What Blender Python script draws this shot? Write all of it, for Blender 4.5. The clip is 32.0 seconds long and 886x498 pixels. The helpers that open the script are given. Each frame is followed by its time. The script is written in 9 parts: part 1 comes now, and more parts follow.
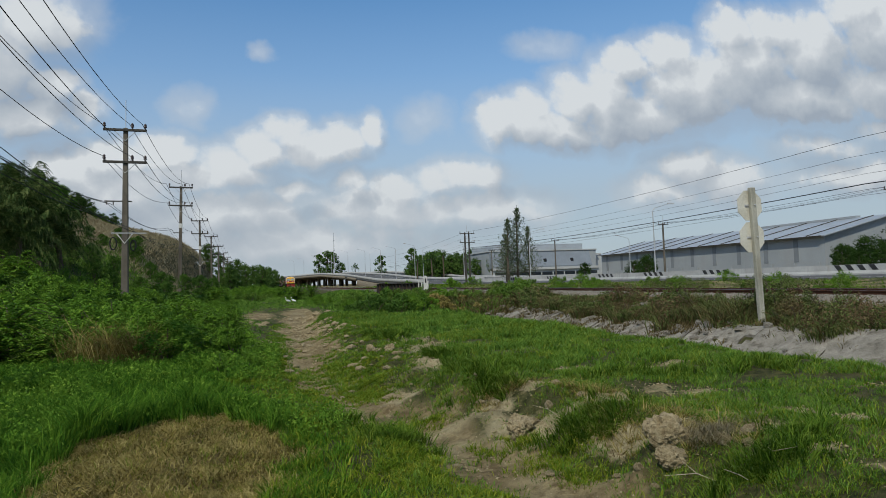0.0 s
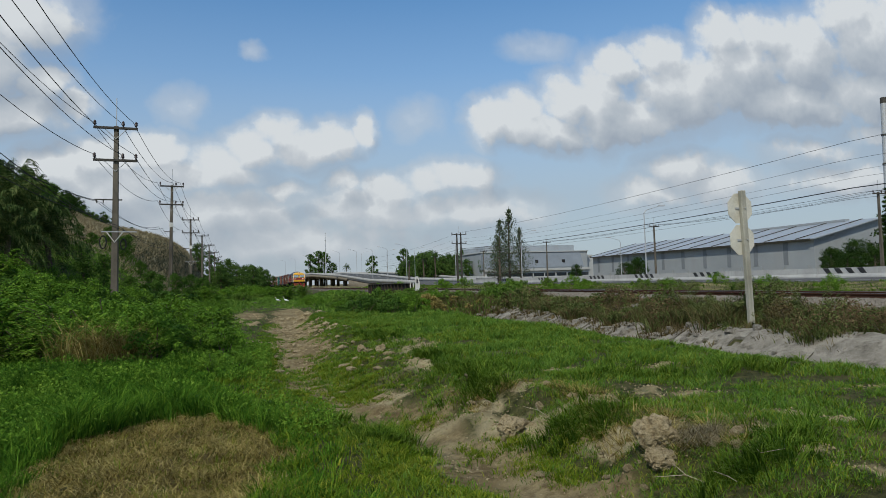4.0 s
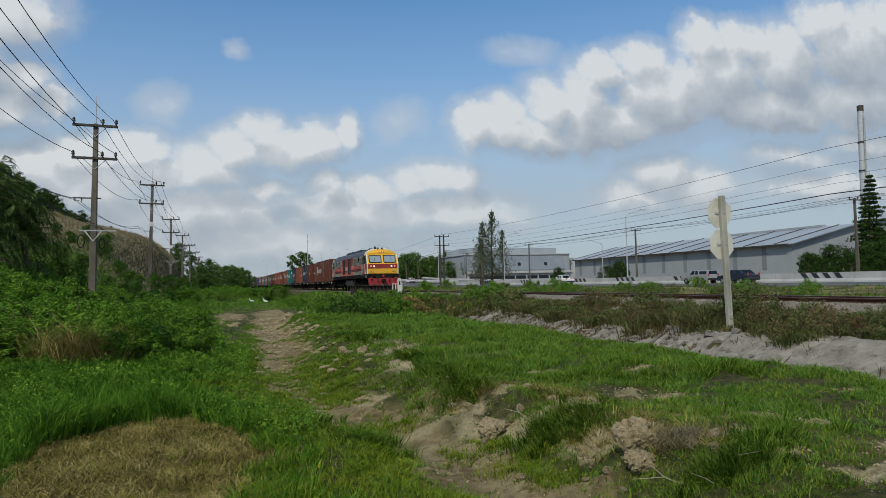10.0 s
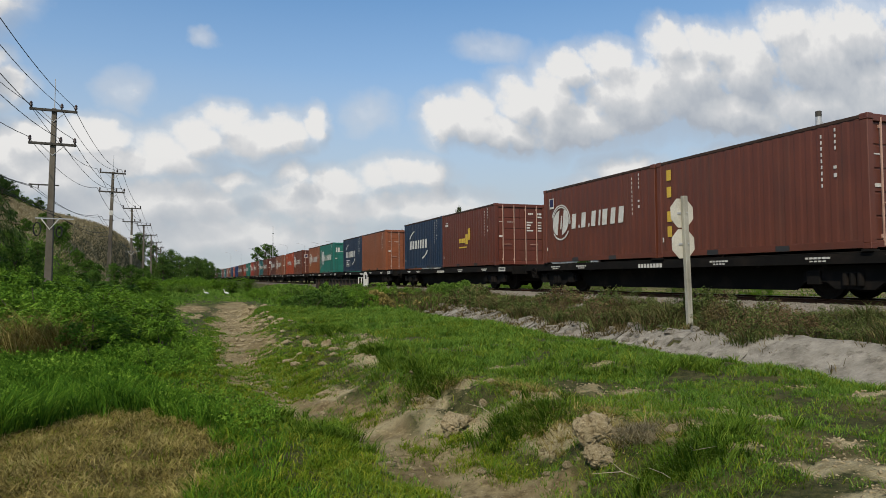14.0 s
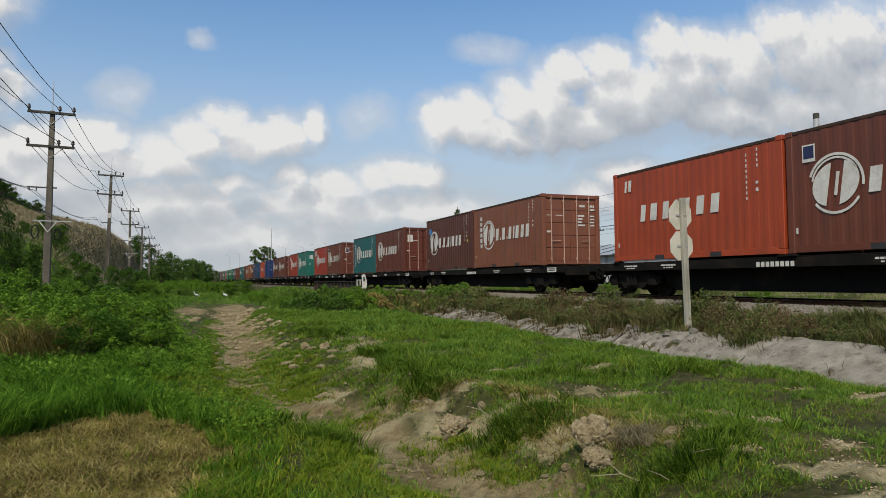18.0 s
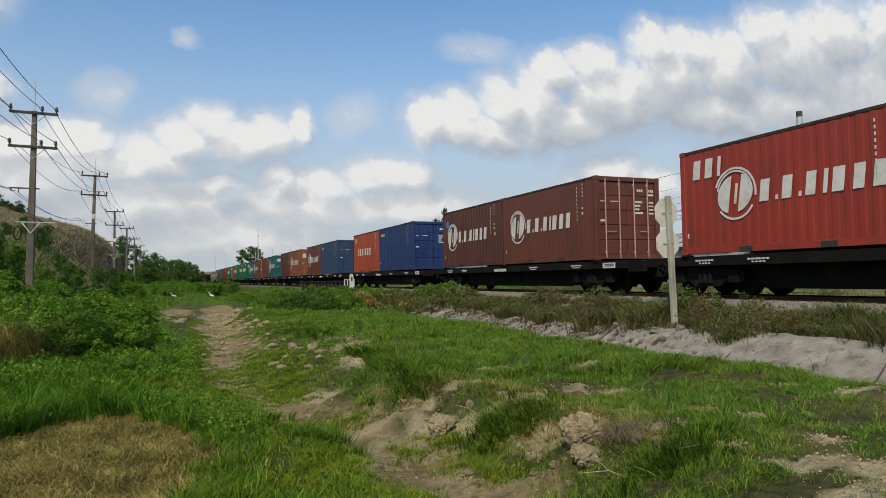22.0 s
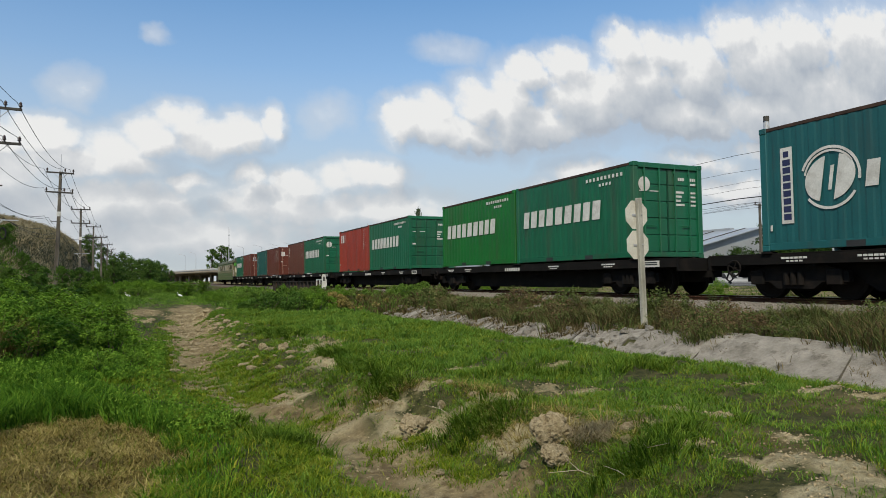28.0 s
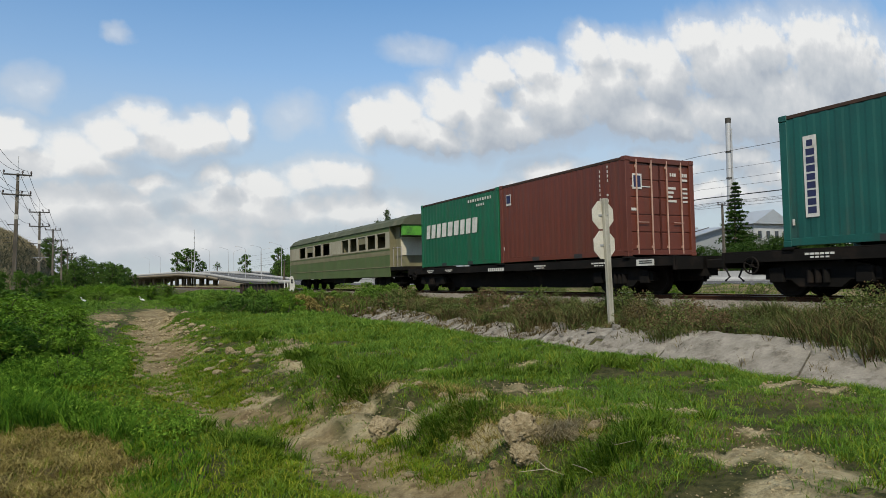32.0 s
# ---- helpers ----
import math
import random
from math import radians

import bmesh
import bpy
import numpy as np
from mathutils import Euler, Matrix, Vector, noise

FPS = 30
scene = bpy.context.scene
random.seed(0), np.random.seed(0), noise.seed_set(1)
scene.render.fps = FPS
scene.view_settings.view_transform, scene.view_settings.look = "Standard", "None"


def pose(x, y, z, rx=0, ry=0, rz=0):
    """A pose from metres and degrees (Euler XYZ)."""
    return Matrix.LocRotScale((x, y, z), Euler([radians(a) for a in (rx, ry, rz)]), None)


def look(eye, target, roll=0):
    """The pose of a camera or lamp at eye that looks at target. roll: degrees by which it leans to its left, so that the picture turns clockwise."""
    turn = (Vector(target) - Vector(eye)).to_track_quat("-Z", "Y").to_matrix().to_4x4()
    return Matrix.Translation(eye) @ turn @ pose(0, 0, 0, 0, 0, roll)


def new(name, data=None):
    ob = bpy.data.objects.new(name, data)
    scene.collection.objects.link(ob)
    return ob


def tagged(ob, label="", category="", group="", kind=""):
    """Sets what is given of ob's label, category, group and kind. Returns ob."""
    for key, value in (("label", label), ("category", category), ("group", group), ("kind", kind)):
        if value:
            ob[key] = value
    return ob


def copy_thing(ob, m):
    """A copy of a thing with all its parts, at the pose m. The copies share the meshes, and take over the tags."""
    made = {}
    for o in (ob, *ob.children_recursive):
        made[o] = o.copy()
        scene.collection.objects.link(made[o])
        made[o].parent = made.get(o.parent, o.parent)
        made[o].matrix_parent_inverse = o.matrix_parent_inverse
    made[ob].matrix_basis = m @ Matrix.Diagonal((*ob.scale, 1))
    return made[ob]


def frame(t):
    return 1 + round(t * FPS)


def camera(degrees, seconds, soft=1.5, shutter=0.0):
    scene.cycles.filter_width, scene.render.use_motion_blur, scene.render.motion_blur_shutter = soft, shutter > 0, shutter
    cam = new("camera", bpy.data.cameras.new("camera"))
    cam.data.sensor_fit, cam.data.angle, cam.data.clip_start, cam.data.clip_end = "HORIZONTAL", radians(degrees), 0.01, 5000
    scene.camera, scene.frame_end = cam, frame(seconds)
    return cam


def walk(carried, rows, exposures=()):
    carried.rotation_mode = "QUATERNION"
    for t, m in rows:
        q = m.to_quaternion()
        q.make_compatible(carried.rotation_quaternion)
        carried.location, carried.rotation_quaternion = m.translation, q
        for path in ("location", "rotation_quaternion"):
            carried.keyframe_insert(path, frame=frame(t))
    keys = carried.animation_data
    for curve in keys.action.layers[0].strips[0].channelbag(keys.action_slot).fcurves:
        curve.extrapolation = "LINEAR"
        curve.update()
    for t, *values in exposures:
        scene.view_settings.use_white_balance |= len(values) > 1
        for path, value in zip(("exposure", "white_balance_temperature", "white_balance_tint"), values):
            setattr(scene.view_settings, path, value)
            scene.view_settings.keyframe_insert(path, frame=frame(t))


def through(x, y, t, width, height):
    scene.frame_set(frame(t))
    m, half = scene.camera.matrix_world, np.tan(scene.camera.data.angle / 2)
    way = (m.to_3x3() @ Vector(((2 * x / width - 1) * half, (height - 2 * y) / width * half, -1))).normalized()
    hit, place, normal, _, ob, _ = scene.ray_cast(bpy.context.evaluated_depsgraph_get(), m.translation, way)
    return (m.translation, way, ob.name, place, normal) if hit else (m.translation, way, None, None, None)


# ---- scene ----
# The track runs along +y at x = 13.245; the eye stands near the origin, 1.6 m above the path.
EYE_Z = 1.6
RAIL_Z = 1.07
TRACK_X = 13.245
# seconds, heading to the right of +y, upward tilt, lean, in degrees
PATH = [
    (0, 16.19, 2.70, -2.04), (0.5, 16.37, 2.82, -1.80), (1, 16.46, 2.84, -1.69), (1.5, 16.49, 2.63, -1.62), (2, 16.45, 2.70, -1.33),
    (2.5, 16.58, 2.67, -1.47), (3, 16.52, 2.50, -1.63), (3.5, 16.68, 2.63, -1.69), (5.5, 17.30, 2.82, -1.76), (6, 17.37, 2.80, -1.88),
    (6.5, 17.72, 2.76, -1.95), (7, 17.62, 2.70, -1.89), (7.5, 18.37, 2.75, -1.92), (8, 18.69, 2.70, -1.78), (8.5, 18.83, 2.53, -1.76),
    (9, 18.74, 2.71, -1.74), (9.5, 18.73, 3.03, -1.61), (10, 18.37, 2.87, -1.31), (10.5, 18.73, 3.00, -1.27), (11, 18.98, 2.81, -1.13),
    (11.5, 19.35, 2.75, -0.85), (12, 19.67, 2.69, -0.72), (12.5, 20.16, 2.55, -0.73), (13, 20.93, 2.45, -0.61), (13.5, 21.30, 2.22, -0.47),
    (14, 21.20, 2.39, -0.45), (14.5, 20.99, 2.37, -0.23), (16.5, 21.22, 2.64, -0.42), (17, 21.40, 2.63, -0.43), (17.5, 21.28, 2.79, -0.52),
    (18, 21.33, 2.58, -0.51), (18.5, 21.53, 2.72, -0.56), (19, 21.69, 2.89, -0.46), (19.5, 21.76, 2.88, -0.46), (20, 21.45, 2.76, -0.44),
    (20.5, 21.46, 2.97, -0.46), (21, 21.87, 2.80, -0.48), (21.5, 22.14, 2.72, -0.72), (22, 22.39, 2.48, -0.92), (22.5, 22.77, 2.57, -0.83),
    (23, 23.01, 2.69, -0.95), (23.5, 23.58, 3.09, -0.66), (24, 23.26, 3.30, -0.62), (24.5, 23.31, 3.28, -0.55), (26.5, 24.36, 2.86, -0.67),
    (27, 24.53, 2.48, -0.70), (27.5, 24.70, 2.36, -0.81), (28, 24.69, 2.48, -0.72), (28.5, 24.55, 2.51, -0.62), (29, 24.51, 2.40, -0.73),
    (29.5, 24.29, 2.36, -0.89), (30, 24.27, 2.44, -0.78), (30.5, 24.55, 2.36, -0.82), (31, 24.89, 2.39, -1.25), (31.5, 25.66, 2.53, -1.10),
    (32, 27.34, 2.53, -1.24),
]


def aim(yaw, tilt, lean):
    """A camera pose from heading, tilt and lean; it sways a few centimetres as it turns."""
    a, b = radians(yaw), radians(tilt)
    eye = Vector((0.045 * (yaw - 16.4) / 11, 0.0, EYE_Z))
    way = Vector((math.sin(a) * math.cos(b), math.cos(a) * math.cos(b), math.sin(b)))
    return look(eye, eye + way, lean)


cam = camera(67.15, 32.0, soft=0.75)
walk(cam, [(t, aim(yaw, tilt, lean)) for t, yaw, tilt, lean in PATH], [
    (0.0, -0.19, 6080.0, 7.0), (11.0, -0.22, 6080.0, 7.0), (12.4, -0.15, 6250.0, 8.0), (14.0, 0.02, 6520.0, 10.0), (17.0, -0.01, 6500.0, 10.0), (24.0, 0.06, 6480.0, 9.5),
    (32.0, 0.09, 6450.0, 9.0)])

# ---------------------------------------------------------------- light
SUN_ELEVATION, SUN_AZIMUTH = 47.5, 219.5     # azimuth clockwise from +y

# great cumulus over the road: centre and half size of its heaps as slopes x/y and z/y
CUMULUS = [
    (0.390, 0.251, 0.047, 0.039), (0.446, 0.261, 0.056, 0.047), (0.525, 0.303, 0.059, 0.050), (0.481, 0.245, 0.104, 0.038), (0.595, 0.297, 0.067, 0.079),
    (0.625, 0.359, 0.048, 0.038), (0.713, 0.386, 0.066, 0.043), (0.651, 0.276, 0.138, 0.050), (0.760, 0.330, 0.123, 0.073), (0.845, 0.427, 0.065, 0.048),
    (0.888, 0.362, 0.119, 0.092), (0.944, 0.438, 0.082, 0.050), (1.147, 0.495, 0.091, 0.056), (1.040, 0.409, 0.115, 0.085), (1.222, 0.450, 0.157, 0.107),
    (0.994, 0.316, 0.182, 0.053), (1.231, 0.345, 0.221, 0.073), (1.354, 0.512, 0.151, 0.086), (1.449, 0.386, 0.263, 0.118), (1.639, 0.506, 0.288, 0.144),
    (1.765, 0.372, 0.406, 0.107),
]
# lower bank over the hill and the high cloud above it
CLOUD_BANK = [
    (0.183, 0.232, 0.024, 0.029), (0.141, 0.219, 0.043, 0.032), (0.056, 0.226, 0.038, 0.030), (0.091, 0.206, 0.069, 0.035), (0.017, 0.199, 0.046, 0.034),
    (-0.032, 0.183, 0.052, 0.032), (-0.118, 0.186, 0.056, 0.033), (-0.186, 0.178, 0.059, 0.032), (-0.237, 0.162, 0.051, 0.031), (-0.061, 0.159, 0.109, 0.028),
    (-0.172, 0.139, 0.100, 0.034), (-0.273, 0.375, 0.078, 0.058), (-0.313, 0.303, 0.059, 0.053), (-0.250, 0.283, 0.037, 0.028), (-0.280, 0.240, 0.063, 0.038),
    (-0.212, 0.258, 0.028, 0.023), (-0.352, 0.346, 0.077, 0.083),
]
# soft pale clouds near the horizon
LOW_CLOUDS = [
    (0.067, 0.138, 0.030, 0.015), (0.141, 0.151, 0.025, 0.019), (0.226, 0.141, 0.051, 0.024), (0.280, 0.155, 0.046, 0.021), (0.341, 0.161, 0.052, 0.027),
    (0.191, 0.110, 0.138, 0.027), (-0.046, 0.104, 0.146, 0.032), (0.029, 0.062, 0.232, 0.032), (0.383, 0.110, 0.088, 0.026), (0.755, 0.185, 0.071, 0.035),
    (0.823, 0.167, 0.073, 0.033), (0.682, 0.142, 0.070, 0.026), (1.046, 0.225, 0.103, 0.025), (1.242, 0.258, 0.126, 0.023), (1.191, 0.174, 0.184, 0.028),
    (1.438, 0.226, 0.208, 0.032),
]
# thin shreds in the blue
WISPS = [
    (0.484, 0.384, 0.055, 0.019), (0.267, 0.258, 0.035, 0.025), (-0.080, 0.257, 0.027, 0.021), (0.024, 0.348, 0.019, 0.012),
]


def link(tree, a, b):
    tree.links.new(a, b)


def math_node(tree, op, a, b=None, c=None, clamp=False):
    n = tree.nodes.new("ShaderNodeMath")
    n.operation, n.use_clamp = op, clamp
    for i, v in enumerate((a, b, c)):
        if v is None:
            continue
        if isinstance(v, (int, float)):
            n.inputs[i].default_value = v
        else:
            link(tree, v, n.inputs[i])
    return n.outputs[0]


def vec_node(tree, op, a, b=None):
    n = tree.nodes.new("ShaderNodeVectorMath")
    n.operation = op
    for i, v in enumerate((a, b)):
        if v is None:
            continue
        if isinstance(v, (tuple, list)):
            n.inputs[i].default_value = v
        else:
            link(tree, v, n.inputs[i])
    return n.outputs["Value"] if op in ("DOT_PRODUCT", "LENGTH") else n.outputs[0]


def ramp_node(tree, fac, stops):
    n = tree.nodes.new("ShaderNodeValToRGB")
    el = n.color_ramp.elements
    while len(el) < len(stops):
        el.new(0.5)
    for e, (p, c) in zip(el, stops):
        e.position, e.color = p, (c[0], c[1], c[2], 1) if isinstance(c, (tuple, list)) else (c, c, c, 1)
    link(tree, fac, n.inputs[0])
    return n.outputs[0]


def mix_node(tree, fac, a, b, kind="MIX"):
    n = tree.nodes.new("ShaderNodeMix")
    n.data_type, n.blend_type = "RGBA", kind
    for i, v in ((0, fac), (6, a), (7, b)):
        if isinstance(v, (int, float)):
            n.inputs[i].default_value = v
        elif isinstance(v, (tuple, list)):
            n.inputs[i].default_value = (v[0], v[1], v[2], 1)
        else:
            link(tree, v, n.inputs[i])
    return n.outputs[2]


def noise_node(tree, vector, scale, detail=4.0, rough=0.55, dist=0.0):
    n = tree.nodes.new("ShaderNodeTexNoise")
    n.inputs["Scale"].default_value, n.inputs["Detail"].default_value = scale, detail
    n.inputs["Roughness"].default_value, n.inputs["Distortion"].default_value = rough, dist
    if vector is not None:
        link(tree, vector, n.inputs["Vector"])
    return n


def cloud_group():
    """Thickness of the cumulus at a point of the slope plane, below zero in clear air."""
    g = bpy.data.node_groups.new("cumulus", "ShaderNodeTree")
    g.interface.new_socket("Place", in_out="INPUT", socket_type="NodeSocketVector")
    g.interface.new_socket("Thickness", in_out="OUTPUT", socket_type="NodeSocketFloat")
    g.interface.new_socket("Body", in_out="OUTPUT", socket_type="NodeSocketFloat")
    gi, go = g.nodes.new("NodeGroupInput"), g.nodes.new("NodeGroupOutput")
    place = gi.outputs[0]
    p = place
    for scale, amount, detail in ((8.0, 0.060, 3.0), (24.0, 0.036, 4.0)):
        swirl = noise_node(g, place, scale, detail, 0.6)
        off = vec_node(g, "MULTIPLY", vec_node(g, "SUBTRACT", swirl.outputs["Color"], (0.5, 0.5, 0.5)), (amount, amount * 0.8, 0.0))
        p = vec_node(g, "ADD", p, off)
    p = vec_node(g, "MULTIPLY", p, (1, 1, 0))

    def heaps(rows, gain, base, blend, field):
        for u, v, a, b in rows:
            d = vec_node(g, "MULTIPLY", vec_node(g, "SUBTRACT", p, (u, v, 0)), (1 / a, 1 / b, 0))
            f = math_node(g, "MULTIPLY_ADD", vec_node(g, "DOT_PRODUCT", d, d), -gain, base)
            f = math_node(g, "MAXIMUM", f, -1.5)
            field = f if field is None else math_node(g, "SMOOTH_MAX", field, f, blend)
        return field
    field = heaps(CUMULUS, 1.0, 1.0, 0.12, None)
    field = heaps(CLOUD_BANK, 0.9, 0.85, 0.14, field)
    field = heaps(LOW_CLOUDS, 0.55, 0.72, 0.22, field)
    field = heaps(WISPS, 0.40, 0.06, 0.2, field)
    # cauliflower heaps and frayed edges
    heap = noise_node(g, place, 30.0, 6.0, 0.52)
    broad = noise_node(g, place, 11.0, 4.0, 0.55)
    frayed = math_node(g, "ADD", field, math_node(g, "MULTIPLY_ADD", broad.outputs[0], 1.5, -0.75))
    link(g, math_node(g, "ADD", frayed, math_node(g, "MULTIPLY_ADD", heap.outputs[0], 1.1, -0.55)), go.inputs[0])
    body = math_node(g, "ADD", field, math_node(g, "MULTIPLY_ADD", broad.outputs[0], 0.8, -0.4))
    link(g, math_node(g, "ADD", body, math_node(g, "MULTIPLY_ADD", heap.outputs[0], 0.42, -0.21)), go.inputs[1])
    return g


def make_world():
    w = bpy.data.worlds.new("sky")
    scene.world = w
    w.use_nodes = True
    t = w.node_tree
    t.nodes.clear()
    out, bg = t.nodes.new("ShaderNodeOutputWorld"), t.nodes.new("ShaderNodeBackground")
    sky = t.nodes.new("ShaderNodeTexSky")
    sky.sky_type, sky.sun_disc = "NISHITA", False
    sky.sun_elevation, sky.sun_rotation = radians(SUN_ELEVATION), radians(SUN_AZIMUTH)
    sky.air_density, sky.dust_density, sky.ozone_density = 1.0, 0.3, 2.0
    co = t.nodes.new("ShaderNodeTexCoord").outputs["Generated"]
    sep = t.nodes.new("ShaderNodeSeparateXYZ")
    link(t, co, sep.inputs[0])
    yy = math_node(t, "MAXIMUM", sep.outputs[1], 0.05)
    comb = t.nodes.new("ShaderNodeCombineXYZ")
    link(t, math_node(t, "DIVIDE", sep.outputs[0], yy), comb.inputs[0])
    link(t, math_node(t, "DIVIDE", sep.outputs[2], yy), comb.inputs[1])
    grp = cloud_group()

    def thickness(du, dv):
        n = t.nodes.new("ShaderNodeGroup")
        n.node_tree = grp
        link(t, vec_node(t, "ADD", comb.outputs[0], (du, dv, 0)), n.inputs[0])
        return n.outputs

    def spread(v, lo, hi, a=0.0, b=1.0, kind="SMOOTHSTEP"):
        n = t.nodes.new("ShaderNodeMapRange")
        n.interpolation_type = kind
        for i, q in ((1, lo), (2, hi), (3, a), (4, b)):
            n.inputs[i].default_value = q
        link(t, v, n.inputs[0])
        return n.outputs[0]
    here, sunward, above = thickness(0, 0), thickness(-0.022, 0.034), thickness(-0.015, 0.095)
    # the rest of the sky, outside the cumulus plan: scattered cloud of the same kind
    rest = noise_node(t, co, 2.6, 7.0, 0.6)
    rest = ramp_node(t, rest.outputs[0], [(0.48, 0.0), (0.62, 0.85)])
    front = spread(sep.outputs[1], 0.22, 0.40, kind="LINEAR")
    dens = mix_node(t, front, rest, spread(here[0], -0.34, 0.60, 0.0, 0.97))
    veil = math_node(t, "MULTIPLY", spread(here[1], -1.2, 0.3, 0.0, 0.52), front)
    dens = math_node(t, "MAXIMUM", dens, veil)
    # bright sunward heaps, bluish grey undersides
    solid = [spread(v, -0.1, 1.1, kind="LINEAR") for v in (here[1], sunward[1])]
    lit = math_node(t, "MULTIPLY_ADD", math_node(t, "SUBTRACT", solid[0], solid[1]), 1.05, 0.60)
    lit = math_node(t, "ADD", lit, spread(above[1], -0.3, 1.1, 0.14, -0.32), clamp=True)
    tone = ramp_node(t, lit, [(0.0, (4.9, 5.35, 6.0)), (0.42, (6.5, 6.8, 7.15)), (0.72, (7.8, 7.9, 8.05)), (1.0, (9.9, 9.8, 9.6))])
    blue = mix_node(t, 1.0, sky.outputs[0], (1.36, 1.74, 1.87), "MULTIPLY")
    # pale haze towards the horizon
    haze = ramp_node(t, sep.outputs[2], [(0.0, 0.92), (0.12, 0.84), (0.21, 0.56), (0.30, 0.20), (0.40, 0.0)])
    blue = mix_node(t, haze, blue, (5.75, 6.2, 6.7))
    tone = mix_node(t, spread(sep.outputs[2], 0.02, 0.17, 0.45, 0.0, "LINEAR"), tone, (6.5, 6.9, 7.3))
    col = mix_node(t, dens, blue, tone)
    link(t, col, bg.inputs[0])
    bg.inputs[1].default_value = 0.081
    link(t, bg.outputs[0], out.inputs[0])


make_world()
sun = new("sun", bpy.data.lights.new("sun", "SUN"))
sun.data.energy, sun.data.angle, sun.data.color = 3.85, radians(0.8), (1.0, 0.90, 0.72)
_a, _e = radians(SUN_AZIMUTH), radians(SUN_ELEVATION)
sun.matrix_world = look((0, 0, 60), (-math.sin(_a) * math.cos(_e), -math.cos(_a) * math.cos(_e), 60 - math.sin(_e)))

# ---------------------------------------------------------------- materials


def base_material(name, rough=0.8, metal=0.0):
    m = bpy.data.materials.new(name)
    m.use_nodes = True
    t = m.node_tree
    b = t.nodes["Principled BSDF"]
    b.inputs["Roughness"].default_value, b.inputs["Metallic"].default_value = rough, metal
    if rough >= 0.7:
        b.inputs["Specular IOR Level"].default_value = 0.15
    return m, t, b


def surf(name, c1, c2=None, scale=3.0, rough=0.8, metal=0.0, bump=0.3, bump_scale=40.0, stain=None, stain_scale=1.2, stain_amount=0.5,
         streak=False, jitter=0.0):
    """Two-scale painted or mineral surface: broad tint, fine grain, optional stains or vertical streaks, jitter by object."""
    m, t, b = base_material(name, rough, metal)
    c2 = c2 or tuple(0.7 * v for v in c1)
    co = t.nodes.new("ShaderNodeTexCoord").outputs["Object"]
    info = t.nodes.new("ShaderNodeObjectInfo")
    shift = vec_node(t, "ADD", co, None)
    n = t.nodes.new("ShaderNodeVectorMath")
    n.operation = "SCALE"
    n.inputs[0].default_value = (17.0, 31.0, 11.0)
    link(t, info.outputs["Random"], n.inputs[3])
    link(t, n.outputs[0], shift.node.inputs[1])
    broad = noise_node(t, shift, scale, 5.0, 0.6)
    fac = ramp_node(t, broad.outputs[0], [(0.3, 0.0), (0.7, 1.0)])
    col = mix_node(t, fac, c1, c2)
    fine = noise_node(t, shift, bump_scale, 4.0, 0.65)
    grain = ramp_node(t, fine.outputs[0], [(0.25, 0.82), (0.75, 1.12)])
    col = mix_node(t, 1.0, col, grain, "MULTIPLY")
    if stain:
        v = shift
        if streak:
            v = vec_node(t, "MULTIPLY", shift, (1.0, 1.0, 0.12))
        s = noise_node(t, v, stain_scale, 6.0, 0.65)
        sf = ramp_node(t, s.outputs[0], [(0.52, 0.0), (0.72, stain_amount)])
        col = mix_node(t, sf, col, stain)
    if jitter:
        j = math_node(t, "MULTIPLY_ADD", info.outputs["Random"], 2 * jitter, 1 - jitter)
        col = mix_node(t, 1.0, col, j, "MULTIPLY")
    link(t, col, b.inputs["Base Color"])
    rr = math_node(t, "MULTIPLY_ADD", fine.outputs[0], 0.25, rough - 0.12, clamp=True)
    link(t, rr, b.inputs["Roughness"])
    if bump:
        bp = t.nodes.new("ShaderNodeBump")
        bp.inputs["Strength"].default_value, bp.inputs["Distance"].default_value = bump, 0.02
        link(t, fine.outputs[0], bp.inputs["Height"])
        link(t, bp.outputs[0], b.inputs["Normal"])
    return m


def leaf_material(name, c1, c2, c3, rough=0.55, through=0.35, patch=0.7):
    """Foliage: each leaf or blade takes its own tint."""
    m, t, b = base_material(name, rough + 0.2)
    b.inputs["Specular IOR Level"].default_value = 0.05
    geo = t.nodes.new("ShaderNodeNewGeometry")
    info = t.nodes.new("ShaderNodeObjectInfo")
    r = math_node(t, "FRACT", math_node(t, "ADD", geo.outputs["Random Per Island"], info.outputs["Random"]))
    co = t.nodes.new("ShaderNodeTexCoord").outputs["Object"]
    broad = noise_node(t, co, patch, 3.0)
    r2 = math_node(t, "ADD", math_node(t, "MULTIPLY", r, 0.65), math_node(t, "MULTIPLY_ADD", broad.outputs[0], 0.9, -0.28), clamp=True)
    col = ramp_node(t, r2, [(0.0, c1), (0.5, c2), (1.0, c3)])
    link(t, col, b.inputs["Base Color"])
    tr = t.nodes.new("ShaderNodeBsdfTranslucent")
    link(t, col, tr.inputs[0])
    mx = t.nodes.new("ShaderNodeMixShader")
    mx.inputs[0].default_value = through
    out = t.nodes["Material Output"]
    link(t, b.outputs[0], mx.inputs[1])
    link(t, tr.outputs[0], mx.inputs[2])
    link(t, mx.outputs[0], out.inputs[0])
    return m


def glow_material(name, color, strength):
    m, t, b = base_material(name, 0.3)
    b.inputs["Base Color"].default_value = (*color, 1)
    b.inputs["Emission Color"].default_value = (*color, 1)
    b.inputs["Emission Strength"].default_value = strength
    return m


def glass_material(name, tint=(0.02, 0.025, 0.03)):
    m, t, b = base_material(name, 0.06)
    b.inputs["Base Color"].default_value = (*tint, 1)
    b.inputs["Specular IOR Level"].default_value = 0.9
    return m


